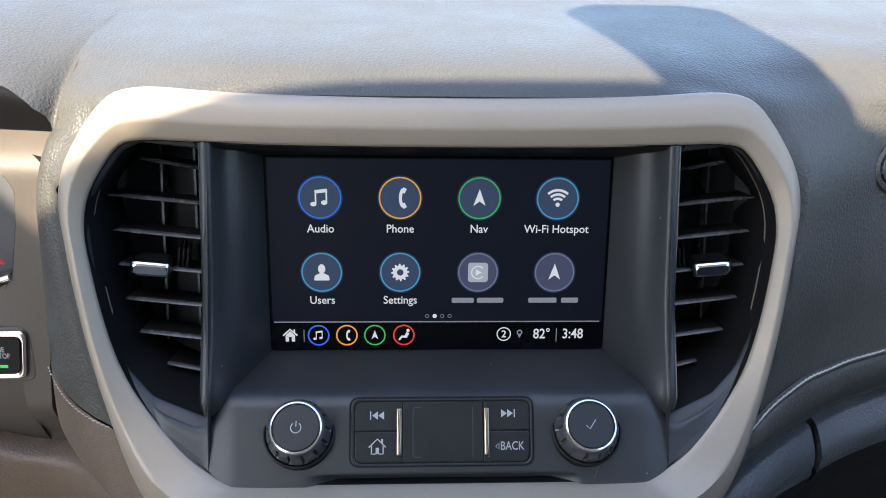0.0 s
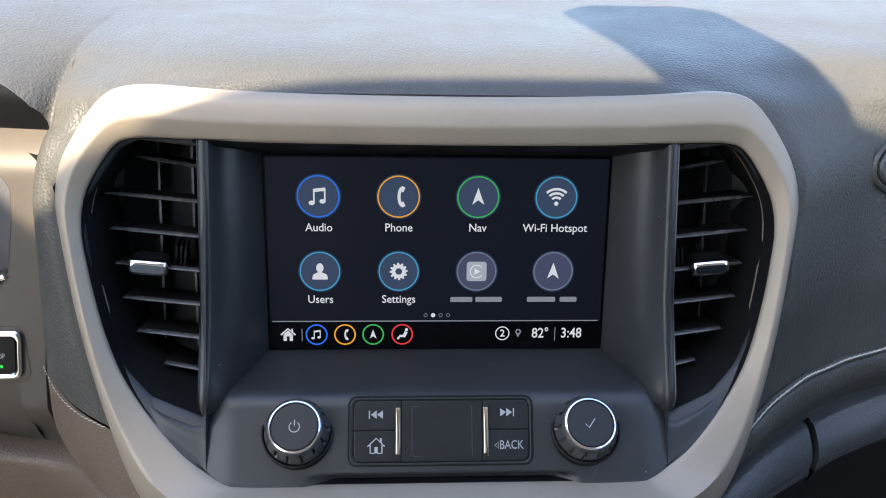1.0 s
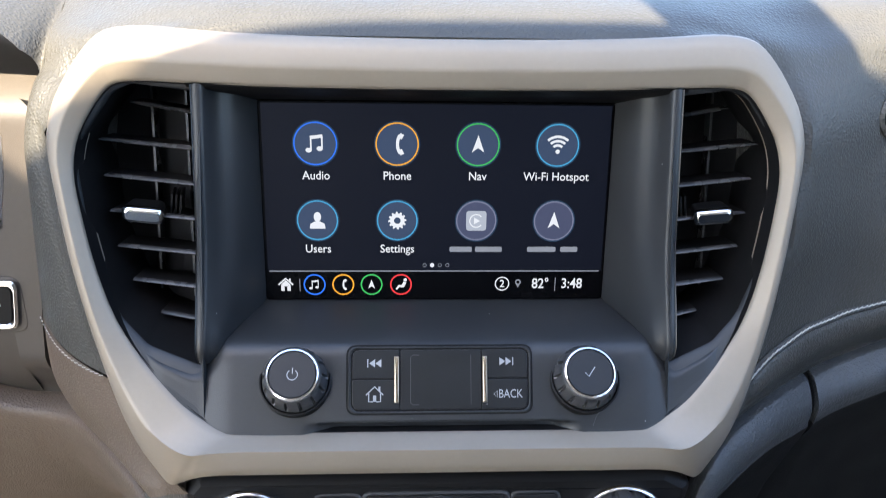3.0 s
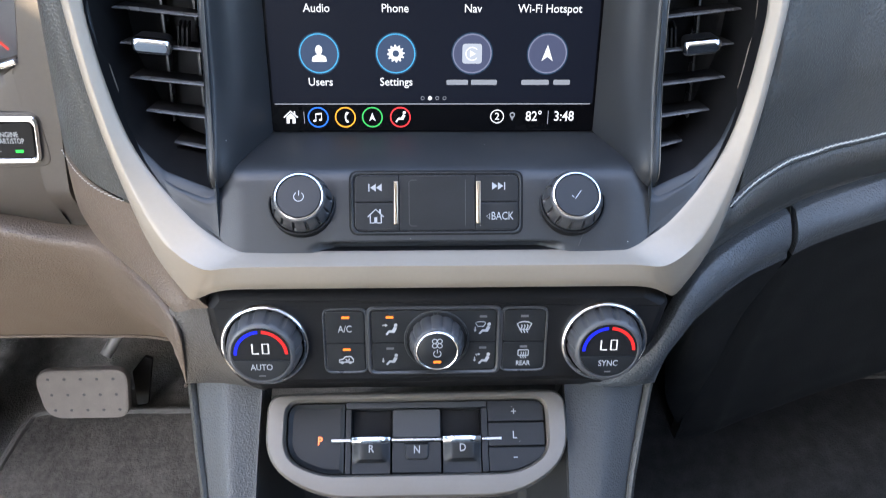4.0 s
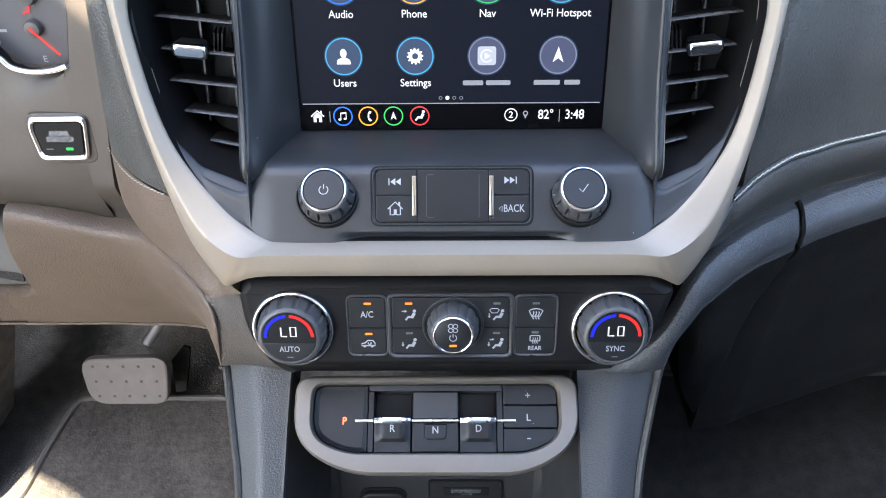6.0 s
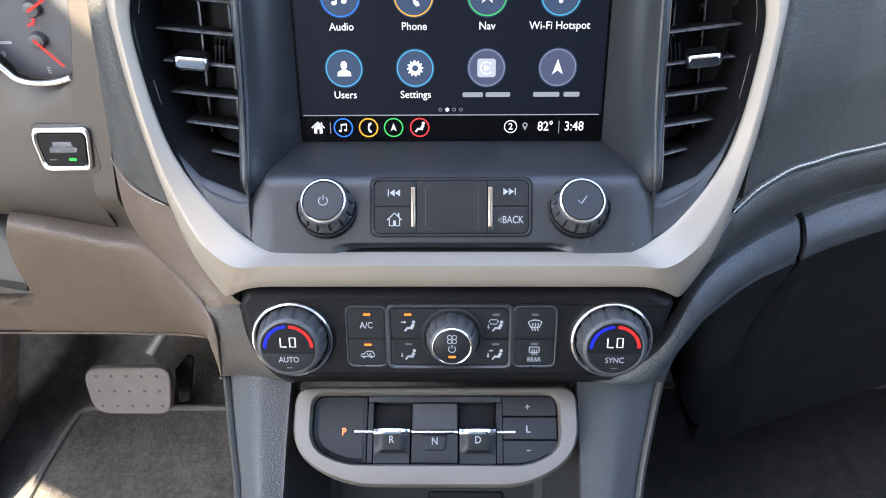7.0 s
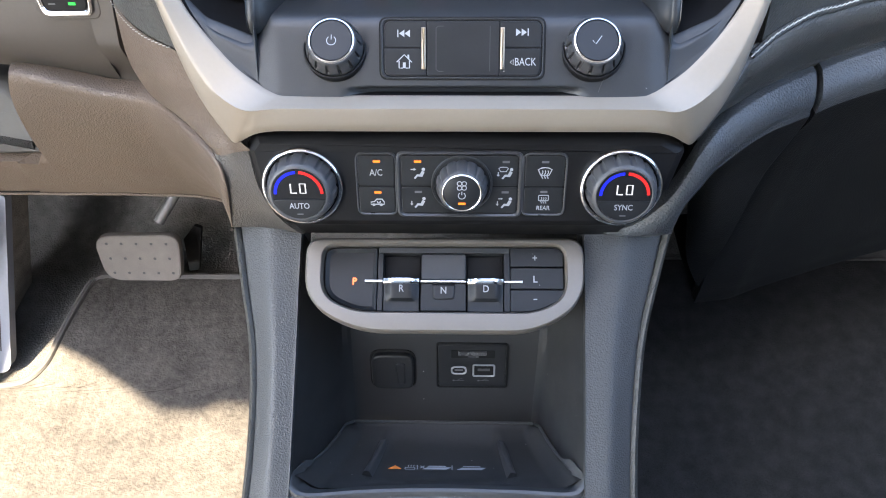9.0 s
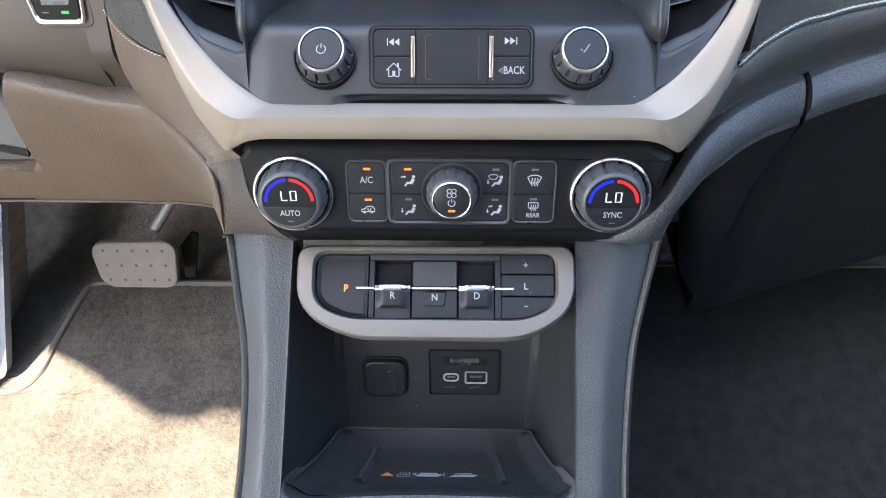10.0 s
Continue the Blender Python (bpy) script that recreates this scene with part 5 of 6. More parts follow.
for u0, u1, s in ((-0.0404, -0.0162, "R"), (0.0155, 0.0396, "D")):
    # pocket behind, then the hooked toggle with a chrome lip
    g = part("pocket", prism(rrect(u0 + 0.0003, 0.0025, u1 - 0.0003, 0.0206, 0.001), -0.0112, -0.0098, 0.0003), DEEP, sh)
    bm = bmesh.new()
    uu = [u0 + 0.0004 + (u1 - u0 - 0.0008) * i / 12 for i in range(13)]
    def bulge(u):
        q = abs((u - (u0 + u1) / 2) / ((u1 - u0) / 2))
        return 1 - step(0.55, 0.95, q)
    loft(bm, [[(u, 0.0034, -0.0105), (u, 0.0034, -0.0004 + 0.0026 * bulge(u)), (u, 0.0026, 0.0010 + 0.0032 * bulge(u)), (u, 0.0004, 0.0008 + 0.0036 * bulge(u)), (u, -0.0060, SH + 0.0034 * bulge(u)),
               (u, -0.0092, SH + 0.0026 * bulge(u)), (u, -0.0112, SH - 0.0002 * bulge(u)), (u, -0.0135, SH - 0.0004 * bulge(u)), (u, -0.0174, SH), (u, -0.0174, -0.0105)] for u in uu], False)
    tg = part("toggle", bm, BUTTON, sh, "hooked black toggle with a chrome lip")
    words("letter", s, 0.0064, (0, 0), 0.0002, INK, tg, 0.9, bold=0.012).matrix_local = pose((u0 + u1) / 2 + 0.0002, -0.0034, 0.0040, 14.0, 0, 0)
    bm = bmesh.new()
    loft(bm, [[(u, 0.0040, -0.0020), (u, 0.0042, 0.0006 + 0.0026 * bulge(u)), (u, 0.0034, 0.0020 + 0.0032 * bulge(u)), (u, 0.0016, 0.0020 + 0.0036 * bulge(u)), (u, 0.0004, 0.0014 + 0.0036 * bulge(u)), (u, -0.0004, 0.0004 + 0.0036 * bulge(u))] for u in uu], False)
    part("chrome_lip", bm, CHROME, tg, "bright chrome lip")
block("neutral_back", [(-0.0152, 0.0034, 0.0012), (0.0145, 0.0034, 0.0012), (0.0145, 0.0206, 0.0012), (-0.0152, 0.0206, 0.0012)], SH - 0.0004, FASCIA)
n = block("neutral_button", [(-0.0155, -0.0174, 0.0012), (0.0148, -0.0174, 0.0012), (0.0148, 0.0010, 0.0012), (-0.0155, 0.0010, 0.0012)], SH, label="flat black neutral button")
words("letter", "N", 0.0064, (-0.0002, -0.0040), SH + 0.0012, INK, n, 0.9, bold=0.012)
part("thumb_rest", prism(rpoly([(-0.0078, 0.0004, 0.0006), (-0.0070, -0.0098, 0.0028), (0.0068, -0.0098, 0.0028), (0.0076, 0.0004, 0.0006)], 6), SH - 0.0002, SH + 0.0012, 0.0011), BUTTON, n)
part("back_rail", prism(rrect(-0.0441, 0.0212, 0.0436, 0.0250, 0.0006), -0.011, SH, 0.0004), FASCIA, sh)
for a, b in ((-0.0442, -0.0408), (0.0400, 0.0438)):
    part("pillar", prism(rrect(a, -0.0174, b, 0.0208, 0.0004), -0.011, SH, 0.0003), BUTTON, sh)
for a, b in ((-0.0528, -0.0406), (-0.0158, 0.0152), (0.0398, 0.0524)):
    part("chrome_line", prism(rrect(a, 0.0013, b, 0.0030, 0.0003), -0.003, 0.0006, 0.0004), SATIN, sh, "thin chrome line across the buttons")


# ---- console: rails, shelf and cubby ----
def rail_y(z):
    return 0.311 + 1.0 * (z - 0.549)


RIN = {-1: [(0.5510, -0.1060), (0.520, -0.1080), (0.4978, -0.1090), (0.471, -0.1105), (0.434, -0.1126), (0.39, -0.116), (0.30, -0.120)], 1: [(0.5510, 0.0815), (0.520, 0.0825), (0.4978, 0.0827), (0.471, 0.0832), (0.434, 0.0830), (0.39, 0.083), (0.30, 0.083)]}
ROUT = {-1: [(0.5510, -0.1530), (0.520, -0.1465), (0.4978, -0.1418), (0.471, -0.1403), (0.434, -0.1430), (0.39, -0.150), (0.30, -0.165)], 1: [(0.5510, 0.1400), (0.520, 0.1290), (0.4978, 0.1225), (0.471, 0.1190), (0.434, 0.1170), (0.39, 0.119), (0.30, 0.125)]}
console = thing("centre_console", pose(0, 0, 0), "dark grained console with an open shelf under the gear selector", "console")
for sx in (-1, 1):
    ins, outs = smooth_line(RIN[sx], 6), smooth_line(ROUT[sx], 6)
    bm = bmesh.new()
    rows = []
    for (z, a), (_, b) in zip(ins, outs):
        y = rail_y(z)
        n = Vector((0, -0.7071, 0.7071))
        def at(x, h):
            return (x, y + n.y * h, z + n.z * h)
        w = b - a
        rows.append([at(a, -0.030), at(a, -0.003), at(a + 0.04 * w, 0.0), at(a + 0.22 * w, 0.0008), at(a + 0.40 * w, 0.0016), at(a + 0.52 * w, 0.0010), at(a + 0.70 * w, -0.0030), at(a + 0.84 * w, -0.0065), at(b - 0.06 * w, -0.0095),
                     at(b - 0.05 * w, -0.018)])
    loft(bm, [smooth_line(r, 2) for r in rows], False)
    part("rail", bm, CONSOLE, console, "grained dark grey side rail", angle=60)
    bm = bmesh.new()
    rows = []
    for z, b in outs:
        y = rail_y(z)
        n = Vector((0, -0.7071, 0.7071))
        q = b - sx * 0.0005
        rows.append([(q - sx * 0.003, y + n.y * -0.014, z + n.z * -0.014), (q - sx * 0.0015, y + n.y * -0.0085, z + n.z * -0.0085), (q + sx * 0.001, y + n.y * -0.0075, z + n.z * -0.0075), (q + sx * 0.0032, y + n.y * -0.0095, z + n.z * -0.0095),
                     (q + sx * 0.0040, y + n.y * -0.016, z + n.z * -0.016), (q + sx * 0.006, y + 0.10, z - 0.03), (q + sx * 0.004, y + 0.20, z - 0.30)])
    loft(bm, rows, False)
    part("side_panel", bm, PAD, console, "leather side panel with a welted edge", angle=60)

# shoulders from the dashboard down to the rails
bm = bmesh.new()
rows = []
INNER = [(0.0834, 0.306, 0.556), (0.1077, 0.303, 0.5608), (0.1279, 0.303, 0.581), (0.1385, 0.3075, 0.5985), (0.1455, 0.3135, 0.611), (0.1515, 0.3185, 0.618), (0.16, 0.327, 0.6235), (0.17, 0.334, 0.6285), (0.19, 0.348, 0.6325), (0.21, 0.362, 0.633), (0.2285, 0.3748, 0.632)]
CREST = [(0.1372, 0.3062, 0.5522), (0.1376, 0.3064, 0.557), (0.1418, 0.3091, 0.5727), (0.1508, 0.3147, 0.584), (0.1581, 0.3192, 0.5933), (0.164, 0.3229, 0.5972), (0.1723, 0.328, 0.6021), (0.1819, 0.3339, 0.6074), (0.1983, 0.3441, 0.6113), (0.2145, 0.3541, 0.6114), (0.2276, 0.3622, 0.6109)]
TAIL = ((0.0006, 0.004, 1.0), (0.0030, 0.012, 0.995), (0.0070, 0.024, 0.975), (0.0110, 0.040, 0.940), (0.0150, 0.058, 0.905), (0.0190, 0.085, 0.885), (0.026, 0.13, 0.87), (0.05, 0.22, 0.86))


def arch_row(t):
    """One cut through the arch: over its roll, then down; the tail's end leans back towards the console."""
    p, c = level(t, INNER), level(t, CREST)
    k = step(0.30, 0.95, t)
    row = [p + Vector((0, 0.012, 0)), p + Vector((0, 0.0015, 0))]
    row += [p.lerp(c, f) + Vector((0, -y, 0)) for f, y in ((0.06, 0.0006), (0.20, 0.0030), (0.42, 0.0048), (0.66, 0.0044), (0.86, 0.0022), (1.0, 0.0))]
    for y, z, short in TAIL:
        q = level(t * short, CREST)
        k = step(0.30, 0.95, t * short)
        row.append(q + Vector((0.001, y, -0.001 - z * k)))
    return smooth_line([tuple(r) for r in row], 3)


rows = [arch_row(i / 80) for i in range(81)]
rows.append([(x, y + 0.012, z) for x, y, z in rows[-1]])
CUT = 24      # below this cut a darker copy of the skin stands for shade
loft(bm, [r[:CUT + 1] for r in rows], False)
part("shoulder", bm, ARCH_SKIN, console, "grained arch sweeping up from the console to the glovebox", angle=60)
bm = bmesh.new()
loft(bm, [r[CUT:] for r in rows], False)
part("arch_skirt", bm, GLOVE_SHADE, console, "lower part of the arch, shade put into its colour", angle=60)

bm = bmesh.new()
A = [(-0.1040, 0.304, 0.5520), (-0.1080, 0.293, 0.5680), (-0.1140, 0.2875, 0.5840), (-0.1205, 0.2890, 0.6000), (-0.1240, 0.2940, 0.6160), (-0.1260, 0.3030, 0.6360)]
C = [(-0.1530, 0.3115, 0.5510), (-0.1500, 0.3080, 0.5680), (-0.1475, 0.3048, 0.5830), (-0.1462, 0.3035, 0.5990), (-0.1500, 0.3075, 0.6150), (-0.1540, 0.3180, 0.6360)]
rows = []
for i in range(25):
    p, q = level(i / 24, A), level(i / 24, C)
    rows.append([tuple(p + Vector((0.016, 0.014, 0))), tuple(p + Vector((0.003, 0.003, 0)))] + [tuple(p.lerp(q, k / 16) + Vector((0, 0.003 * math.sin(math.pi * k / 16), 0))) for k in range(17)])
loft(bm, rows, False)
part("shoulder", bm, SHOULDER, console, "grained shoulder beside the climate panel", angle=60)

# Added black sheet, standing for the dark under the arch.
bm = bmesh.new()
loft(bm, [[(x, y, z) for x, z in rrect(0.120, 0.484, 0.250, 0.615, 0.004)] for y in (0.4300, 0.445)], True, True)
part("gap_sheet", bm, DEEP, console, "added black sheet filling the gap behind the arch as shade")

# cubby: back wall, sides, sloping tray
bm = bmesh.new()
TL, TR, BL, BR = Vector((-0.084, 0.306, 0.480)), Vector((0.062, 0.306, 0.480)), Vector((-0.0850, 0.2785, 0.372)), Vector((0.0595, 0.2785, 0.372))
grid = []
for i in range(14):
    t = -0.30 + 1.30 * i / 13
    a, b = BL.lerp(TL, t), BR.lerp(TR, t)
    fl = Vector((-0.1120 + 0.0055 * t, rail_y(0.434 + 0.115 * t) + 0.003, 0.434 + 0.115 * t - 0.004))
    fr = Vector((0.0832 - 0.0012 * t, rail_y(0.434 + 0.115 * t) + 0.003, 0.434 + 0.115 * t - 0.004))
    row = [tuple(fl.lerp(a, q / 8)) for q in range(8)]
    row += [tuple(a + Vector((0.0008, -0.0030, 0))), tuple(a + Vector((0.0030, -0.0008, 0)))]
    row += [tuple(a.lerp(b, q)) for q in (0.06, 0.2, 0.4, 0.6, 0.8, 0.94)]
    row += [tuple(b + Vector((-0.0030, -0.0008, 0))), tuple(b + Vector((-0.0008, -0.0030, 0)))]
    row += [tuple(b.lerp(fr, (q + 1) / 8)) for q in range(8)]
    grid.append(row)
loft(bm, grid, False)
part("cubby_wall", bm, WALL, console, "black walls of the open shelf", angle=28)

tray = thing("charging_tray", pose(0, 0, 0), "black rubber-lined phone tray sloping in the open shelf", "tray")
def tray_point(u, t):
    """u across, t from the back wall (0) to the front rim (1)."""
    half = 0.0715 + (0.0985 - 0.0715) * t
    cx = -0.0128 - 0.0018 * t
    y = 0.2775 - 0.086 * t
    z = 0.3735 + 0.045 * min(t, 1) ** 1.8
    return Vector((cx + half * u, y, z))


bm = bmesh.new()
rows = []
for i in range(28):
    t = 0.925 * i / 27
    row = []
    for j in range(81):
        u = j / 40 - 1
        p = tray_point(u, t)
        wall = (0.011 + 0.005 * t) * step(0.84, 1.0, abs(u)) * step(0.0, 0.16, t) + 0.0015 * (1 - step(0.0, 0.05, t))
        scoop = -0.004 * (1 - step(0.5, 0.62, abs(u))) * step(0.02, 0.25, t) * (1 - step(0.72, 0.86, t))
        p += Vector((0, 0, wall + scoop))
        row.append(tuple(p))
    rows.append(row)
loft(bm, rows, False)
part("liner", bm, TRAY_LINER, tray, "black rubber liner", angle=40)
lip = [tuple(tray_point(-0.985, t) + Vector((0, 0, (0.0112 + 0.005 * t) * step(0.0, 0.16, t) + 0.0022))) for t in (0.78, 0.7, 0.5, 0.3, 0.16, 0.08, 0.03)]
lip += [(-0.0825, 0.2755, 0.3768), (-0.060, 0.2758, 0.3764), (-0.0128, 0.2760, 0.3762), (0.035, 0.2758, 0.3764), (0.0570, 0.2755, 0.3768)]
lip += [tuple(tray_point(0.985, t) + Vector((0, 0, (0.0112 + 0.005 * t) * step(0.0, 0.16, t) + 0.0022))) for t in (0.03, 0.08, 0.16, 0.3, 0.5, 0.7, 0.78)]
part("edge_bead", tube(smooth_line(lip, 5), 0.0011, 8), TRAY, tray, "raised bead round the liner")
for sx in (-1, 1):
    bm = bmesh.new()
    rows = []
    for i in range(15):
        t = 0.14 + 0.56 * i / 14
        c = tray_point(sx * (0.60 - 0.03 * t), t)
        h = 0.0072 * step(0.0, 0.25, i / 14) * (0.45 + 0.55 * i / 14)
        rows.append([(c.x - 0.0042, c.y, c.z - 0.004), (c.x - 0.0020, c.y, c.z - 0.002 + h * 0.9), (c.x - 0.0012, c.y, c.z - 0.002 + h), (c.x + 0.0012, c.y, c.z - 0.002 + h), (c.x + 0.0020, c.y, c.z - 0.002 + h * 0.9), (c.x + 0.0042, c.y, c.z - 0.004)])
    loft(bm, rows, False)
    bm.faces.new([bm.verts.new(p) for p in rows[-1]])
    part("rib", bm, TRAY, tray, "raised guide rib", angle=50)
front = [(-0.1078, 0.2105, 0.4235), (-0.1113, 0.2020, 0.4275), (-0.1140, 0.1955, 0.4280), (-0.1118, 0.1893, 0.4250), (-0.1009, 0.1872, 0.4220), (-0.0694, 0.1911, 0.4197), (-0.040, 0.1932, 0.4188), (-0.0105, 0.1940, 0.4185), (0.018, 0.1936, 0.4188), (0.0447, 0.1926, 0.4197), (0.0735, 0.1903, 0.4220), (0.0822, 0.1929, 0.4250), (0.0843, 0.1985, 0.4280), (0.0816, 0.2050, 0.4275), (0.0782, 0.2135, 0.4235)]
front = smooth_line(front, 6)
bm = bmesh.new()
def inward(x, d):
    """Towards the shelf's middle, by d at its sides."""
    return x - d * max(-1, min(1, (x + 0.0145) / 0.09))


loft(bm, [[(inward(x, 0.0075), y + 0.0095, z - 0.0085) for x, y, z in front], [(inward(x, 0.0046), y + 0.0050, z - 0.0045) for x, y, z in front], [(inward(x, 0.0024), y + 0.0026, z + 0.0004) for x, y, z in front], [(inward(x, 0.0008), y + 0.0008, z + 0.0018) for x, y, z in front],
          [(x, y - 0.0012, z + 0.0013) for x, y, z in front], [(x, y - 0.0024, z - 0.0006) for x, y, z in front], [(x, y - 0.0030, z - 0.006) for x, y, z in front]], False)
part("rim", bm, TRAY, tray, "moulded front rim")
bm = bmesh.new()
loft(bm, [[(x, y - 0.0026, z - 0.003) for x, y, z in front], [(x * 1.03, y - 0.024, z - 0.016) for x, y, z in front], [(x * 1.05, y - 0.10, z - 0.07) for x, y, z in front]], False)
part("apron", bm, CONSOLE, tray, "grained console front of the tray")

# warning print on the tray
TL_ = tray_point(0, 0.545)
PR = Matrix.Translation((TL_.x, TL_.y, TL_.z - 0.0035)) @ Matrix(((1, 0, 0, 0), (0, 0.886, 0.464, 0), (0, -0.464, 0.886, 0), (0, 0, 0, 1)))
label = part("warning_print", fill([(-0.0390, -0.0024), (-0.0286, -0.0024), (-0.0338, 0.0024)], 0.0), CHERRY, tray, "small orange warning triangle and white pictograms", m=PR)
bm = bmesh.new()
for k in range(3):
    stroke([(-0.0238 + 0.002 * k, 0.0006), (-0.0242 + 0.002 * k, 0.0018), (-0.0234 + 0.002 * k, 0.0030)], 0.0006, 0, bm)
stroke(rrect(-0.0262, -0.0028, -0.0190, -0.0004, 0.0004), 0.0006, 0, bm, closed=True)
stroke([(-0.0172, -0.003), (-0.0172, 0.003)], 0.0006, 0, bm)
stroke([(-0.0150, 0.002), (-0.0120, -0.001)], 0.0007, 0, bm)
stroke([(-0.0120, 0.002), (-0.0150, -0.001)], 0.0007, 0, bm)
for a in (-0.0138, 0.0120):
    fill([(a, -0.0026), (a + 0.018, -0.0026), (a + 0.022, 0.0004), (a + 0.004, 0.0000)], 0, bm)
    fill([(a + 0.004, 0.0010), (a + 0.018, 0.0010), (a + 0.017, 0.0022), (a + 0.005, 0.0022)], 0, bm)
stroke([(0.0085, -0.003), (0.0085, 0.003)], 0.0006, 0, bm)
part("pictogram", bm, INK, label)

# socket with its cover, and the port panel
sock = thing("power_socket", CUBBY @ pose(-0.0390, -0.0072, 0.0), "black rounded flip cover of a power socket", "power socket")
part("recess", frame_ring(rrect(-0.0176, -0.0184, 0.0176, 0.0184, 0.0095), rrect(-0.0158, -0.0166, 0.0158, 0.0166, 0.0085), -0.002, 0.0006, 0.0003), DEEP, sock)
cover = part("cover", prism(rrect(-0.0158, -0.0166, 0.0158, 0.0166, 0.0085, 8), -0.001, 0.0046, 0.0018), BUTTON, sock)
part("finger_pull", prism(rpoly([(0.0040, -0.0100, 0.002), (0.0095, -0.0110, 0.003), (0.0100, 0.0100, 0.003), (0.0020, 0.0090, 0.003)], 5), 0.004, 0.0052, 0.0008), BUTTON, cover)
ports = thing("port_panel", CUBBY @ pose(0.0212, -0.0030, 0.0), "black panel with a card slot and two charging ports", "port panel")
part("plate", frame_ring(rrect(-0.0272, -0.0216, 0.0272, 0.0212, 0.003), rrect(-0.0256, -0.0200, 0.0256, 0.0196, 0.002), -0.002, 0.0010, 0.0005), DEEP, ports, "shadow gap frame")
part("plate", prism(rrect(-0.0254, -0.0198, 0.0254, 0.0194, 0.002), -0.002, 0.0006, 0.0004), BUTTON, ports)
sl = part("card_slot", prism(rrect(-0.0160, 0.0075, 0.0172, 0.0148, 0.0012), 0.0, 0.0009, 0.0003), DEEP, ports, "card slot")
part("slot_lip", prism(rrect(-0.0105, 0.0108, 0.0110, 0.0142, 0.0006), 0.0004, 0.0022, 0.0006), SLAT, sl)
part("slot_mark", fill(rrect(-0.0030, 0.0082, 0.0050, 0.0098, 0.0005), 0.0009), SLAT, sl)
for c, w, h, r in ((-0.0100, 0.0052, 0.0030, 0.0029), (0.0090, 0.0078, 0.0050, 0.0012)):
    po = part("port", frame_ring(rrect(c - w - 0.0009, -0.0042 - h - 0.0009, c + w + 0.0009, -0.0042 + h + 0.0009, r + 0.0009), rrect(c - w + 0.0005, -0.0042 - h + 0.0005, c + w - 0.0005, -0.0042 + h - 0.0005, max(r - 0.0004, 0.0006)), 0.0, 0.0014, 0.0004), PORT, ports, "metal-edged charging port")
    part("port_mouth", fill(rrect(c - w + 0.0004, -0.0042 - h + 0.0004, c + w - 0.0004, -0.0042 + h - 0.0004, 0.0006), 0.0006), DEEP, po)
    part("tongue", fill(rrect(c - w * 0.6, -0.0046, c + w * 0.6, -0.0046 + h * 0.5, 0.0003), 0.0008), INK_DIM if c < 0 else SLAT, po)
    bm = stroke([(c - 0.004, -0.0140), (c + 0.004, -0.0140)], 0.0004, 0.0006)
    dot((c - 0.004, -0.0140), 0.0008, 0.0006, bm)
    stroke([(c - 0.001, -0.0140), (c + 0.001, -0.0124), (c + 0.003, -0.0124)], 0.0004, 0.0006, bm)
    part("port_mark", bm, INK_DIM, po)

# ---- driver's side ----
panel = thing("instrument_trim", pose(0, 0, 0), "smooth dark trim panel beside the gauges", "dash trim")
def far_x(z):
    q = sorted((p[2], p[0]) for p in FAR + FAR_LOW[1:5])
    for (za, xa), (zb, xb) in zip(q, q[1:]):
        if za <= z <= zb:
            return xa + (xb - xa) * (z - za) / max(1e-6, zb - za)
    return q[-1][1] if z > q[-1][0] else q[0][1]


def trim_y(x, z):
    return 0.385 + 0.10 * (z - 0.69) + 0.06 * (-x - 0.24) + 0.028 * step(0.785, 0.822, z) + 0.018 * (1 - step(0.612, 0.650, z))


def knee_top(x):
    return along([(0.20, 0.6125), (0.2435, 0.6130), (0.268, 0.6190), (0.290, 0.6240), (0.307, 0.6262), (0.51, 0.634)], -x)


def opening(z):
    """The edge of the gauge opening on the side towards the screen."""
    return along([(0.60, -0.2362), (0.7241, -0.2362), (0.7292, -0.2322), (0.7613, -0.2251), (0.7773, -0.2232), (0.7850, -0.2275), (0.7930, -0.2400), (0.80, -0.262), (0.81, -0.31), (0.85, -0.36)], z)


bm = bmesh.new()
rows = []
for i in range(80):
    z = 0.840 - 0.2285 * i / 79
    right, left = far_x(z) - 0.0042 - 0.0040 * (1 - step(0.675, 0.735, z)), opening(z)
    deep = 0.035 * step(0.722, 0.7275, z)
    row = [(right + 0.002, trim_y(right, z) + 0.030, z), (right + 0.0015, trim_y(right, z) + 0.004, z)]
    row += [(x, trim_y(x, z), z) for x in [right + (left + 0.0012 - right) * j / 8 for j in range(9)]]
    row += [(left, trim_y(left, z) + 0.0012 * min(1, deep * 100), z), (left - 0.0005, trim_y(left, z) + deep, z)]
    rows.append(row)
loft(bm, rows, False)
part("panel", bm, TRIM, panel, angle=30)
bm = bmesh.new()
rows = []
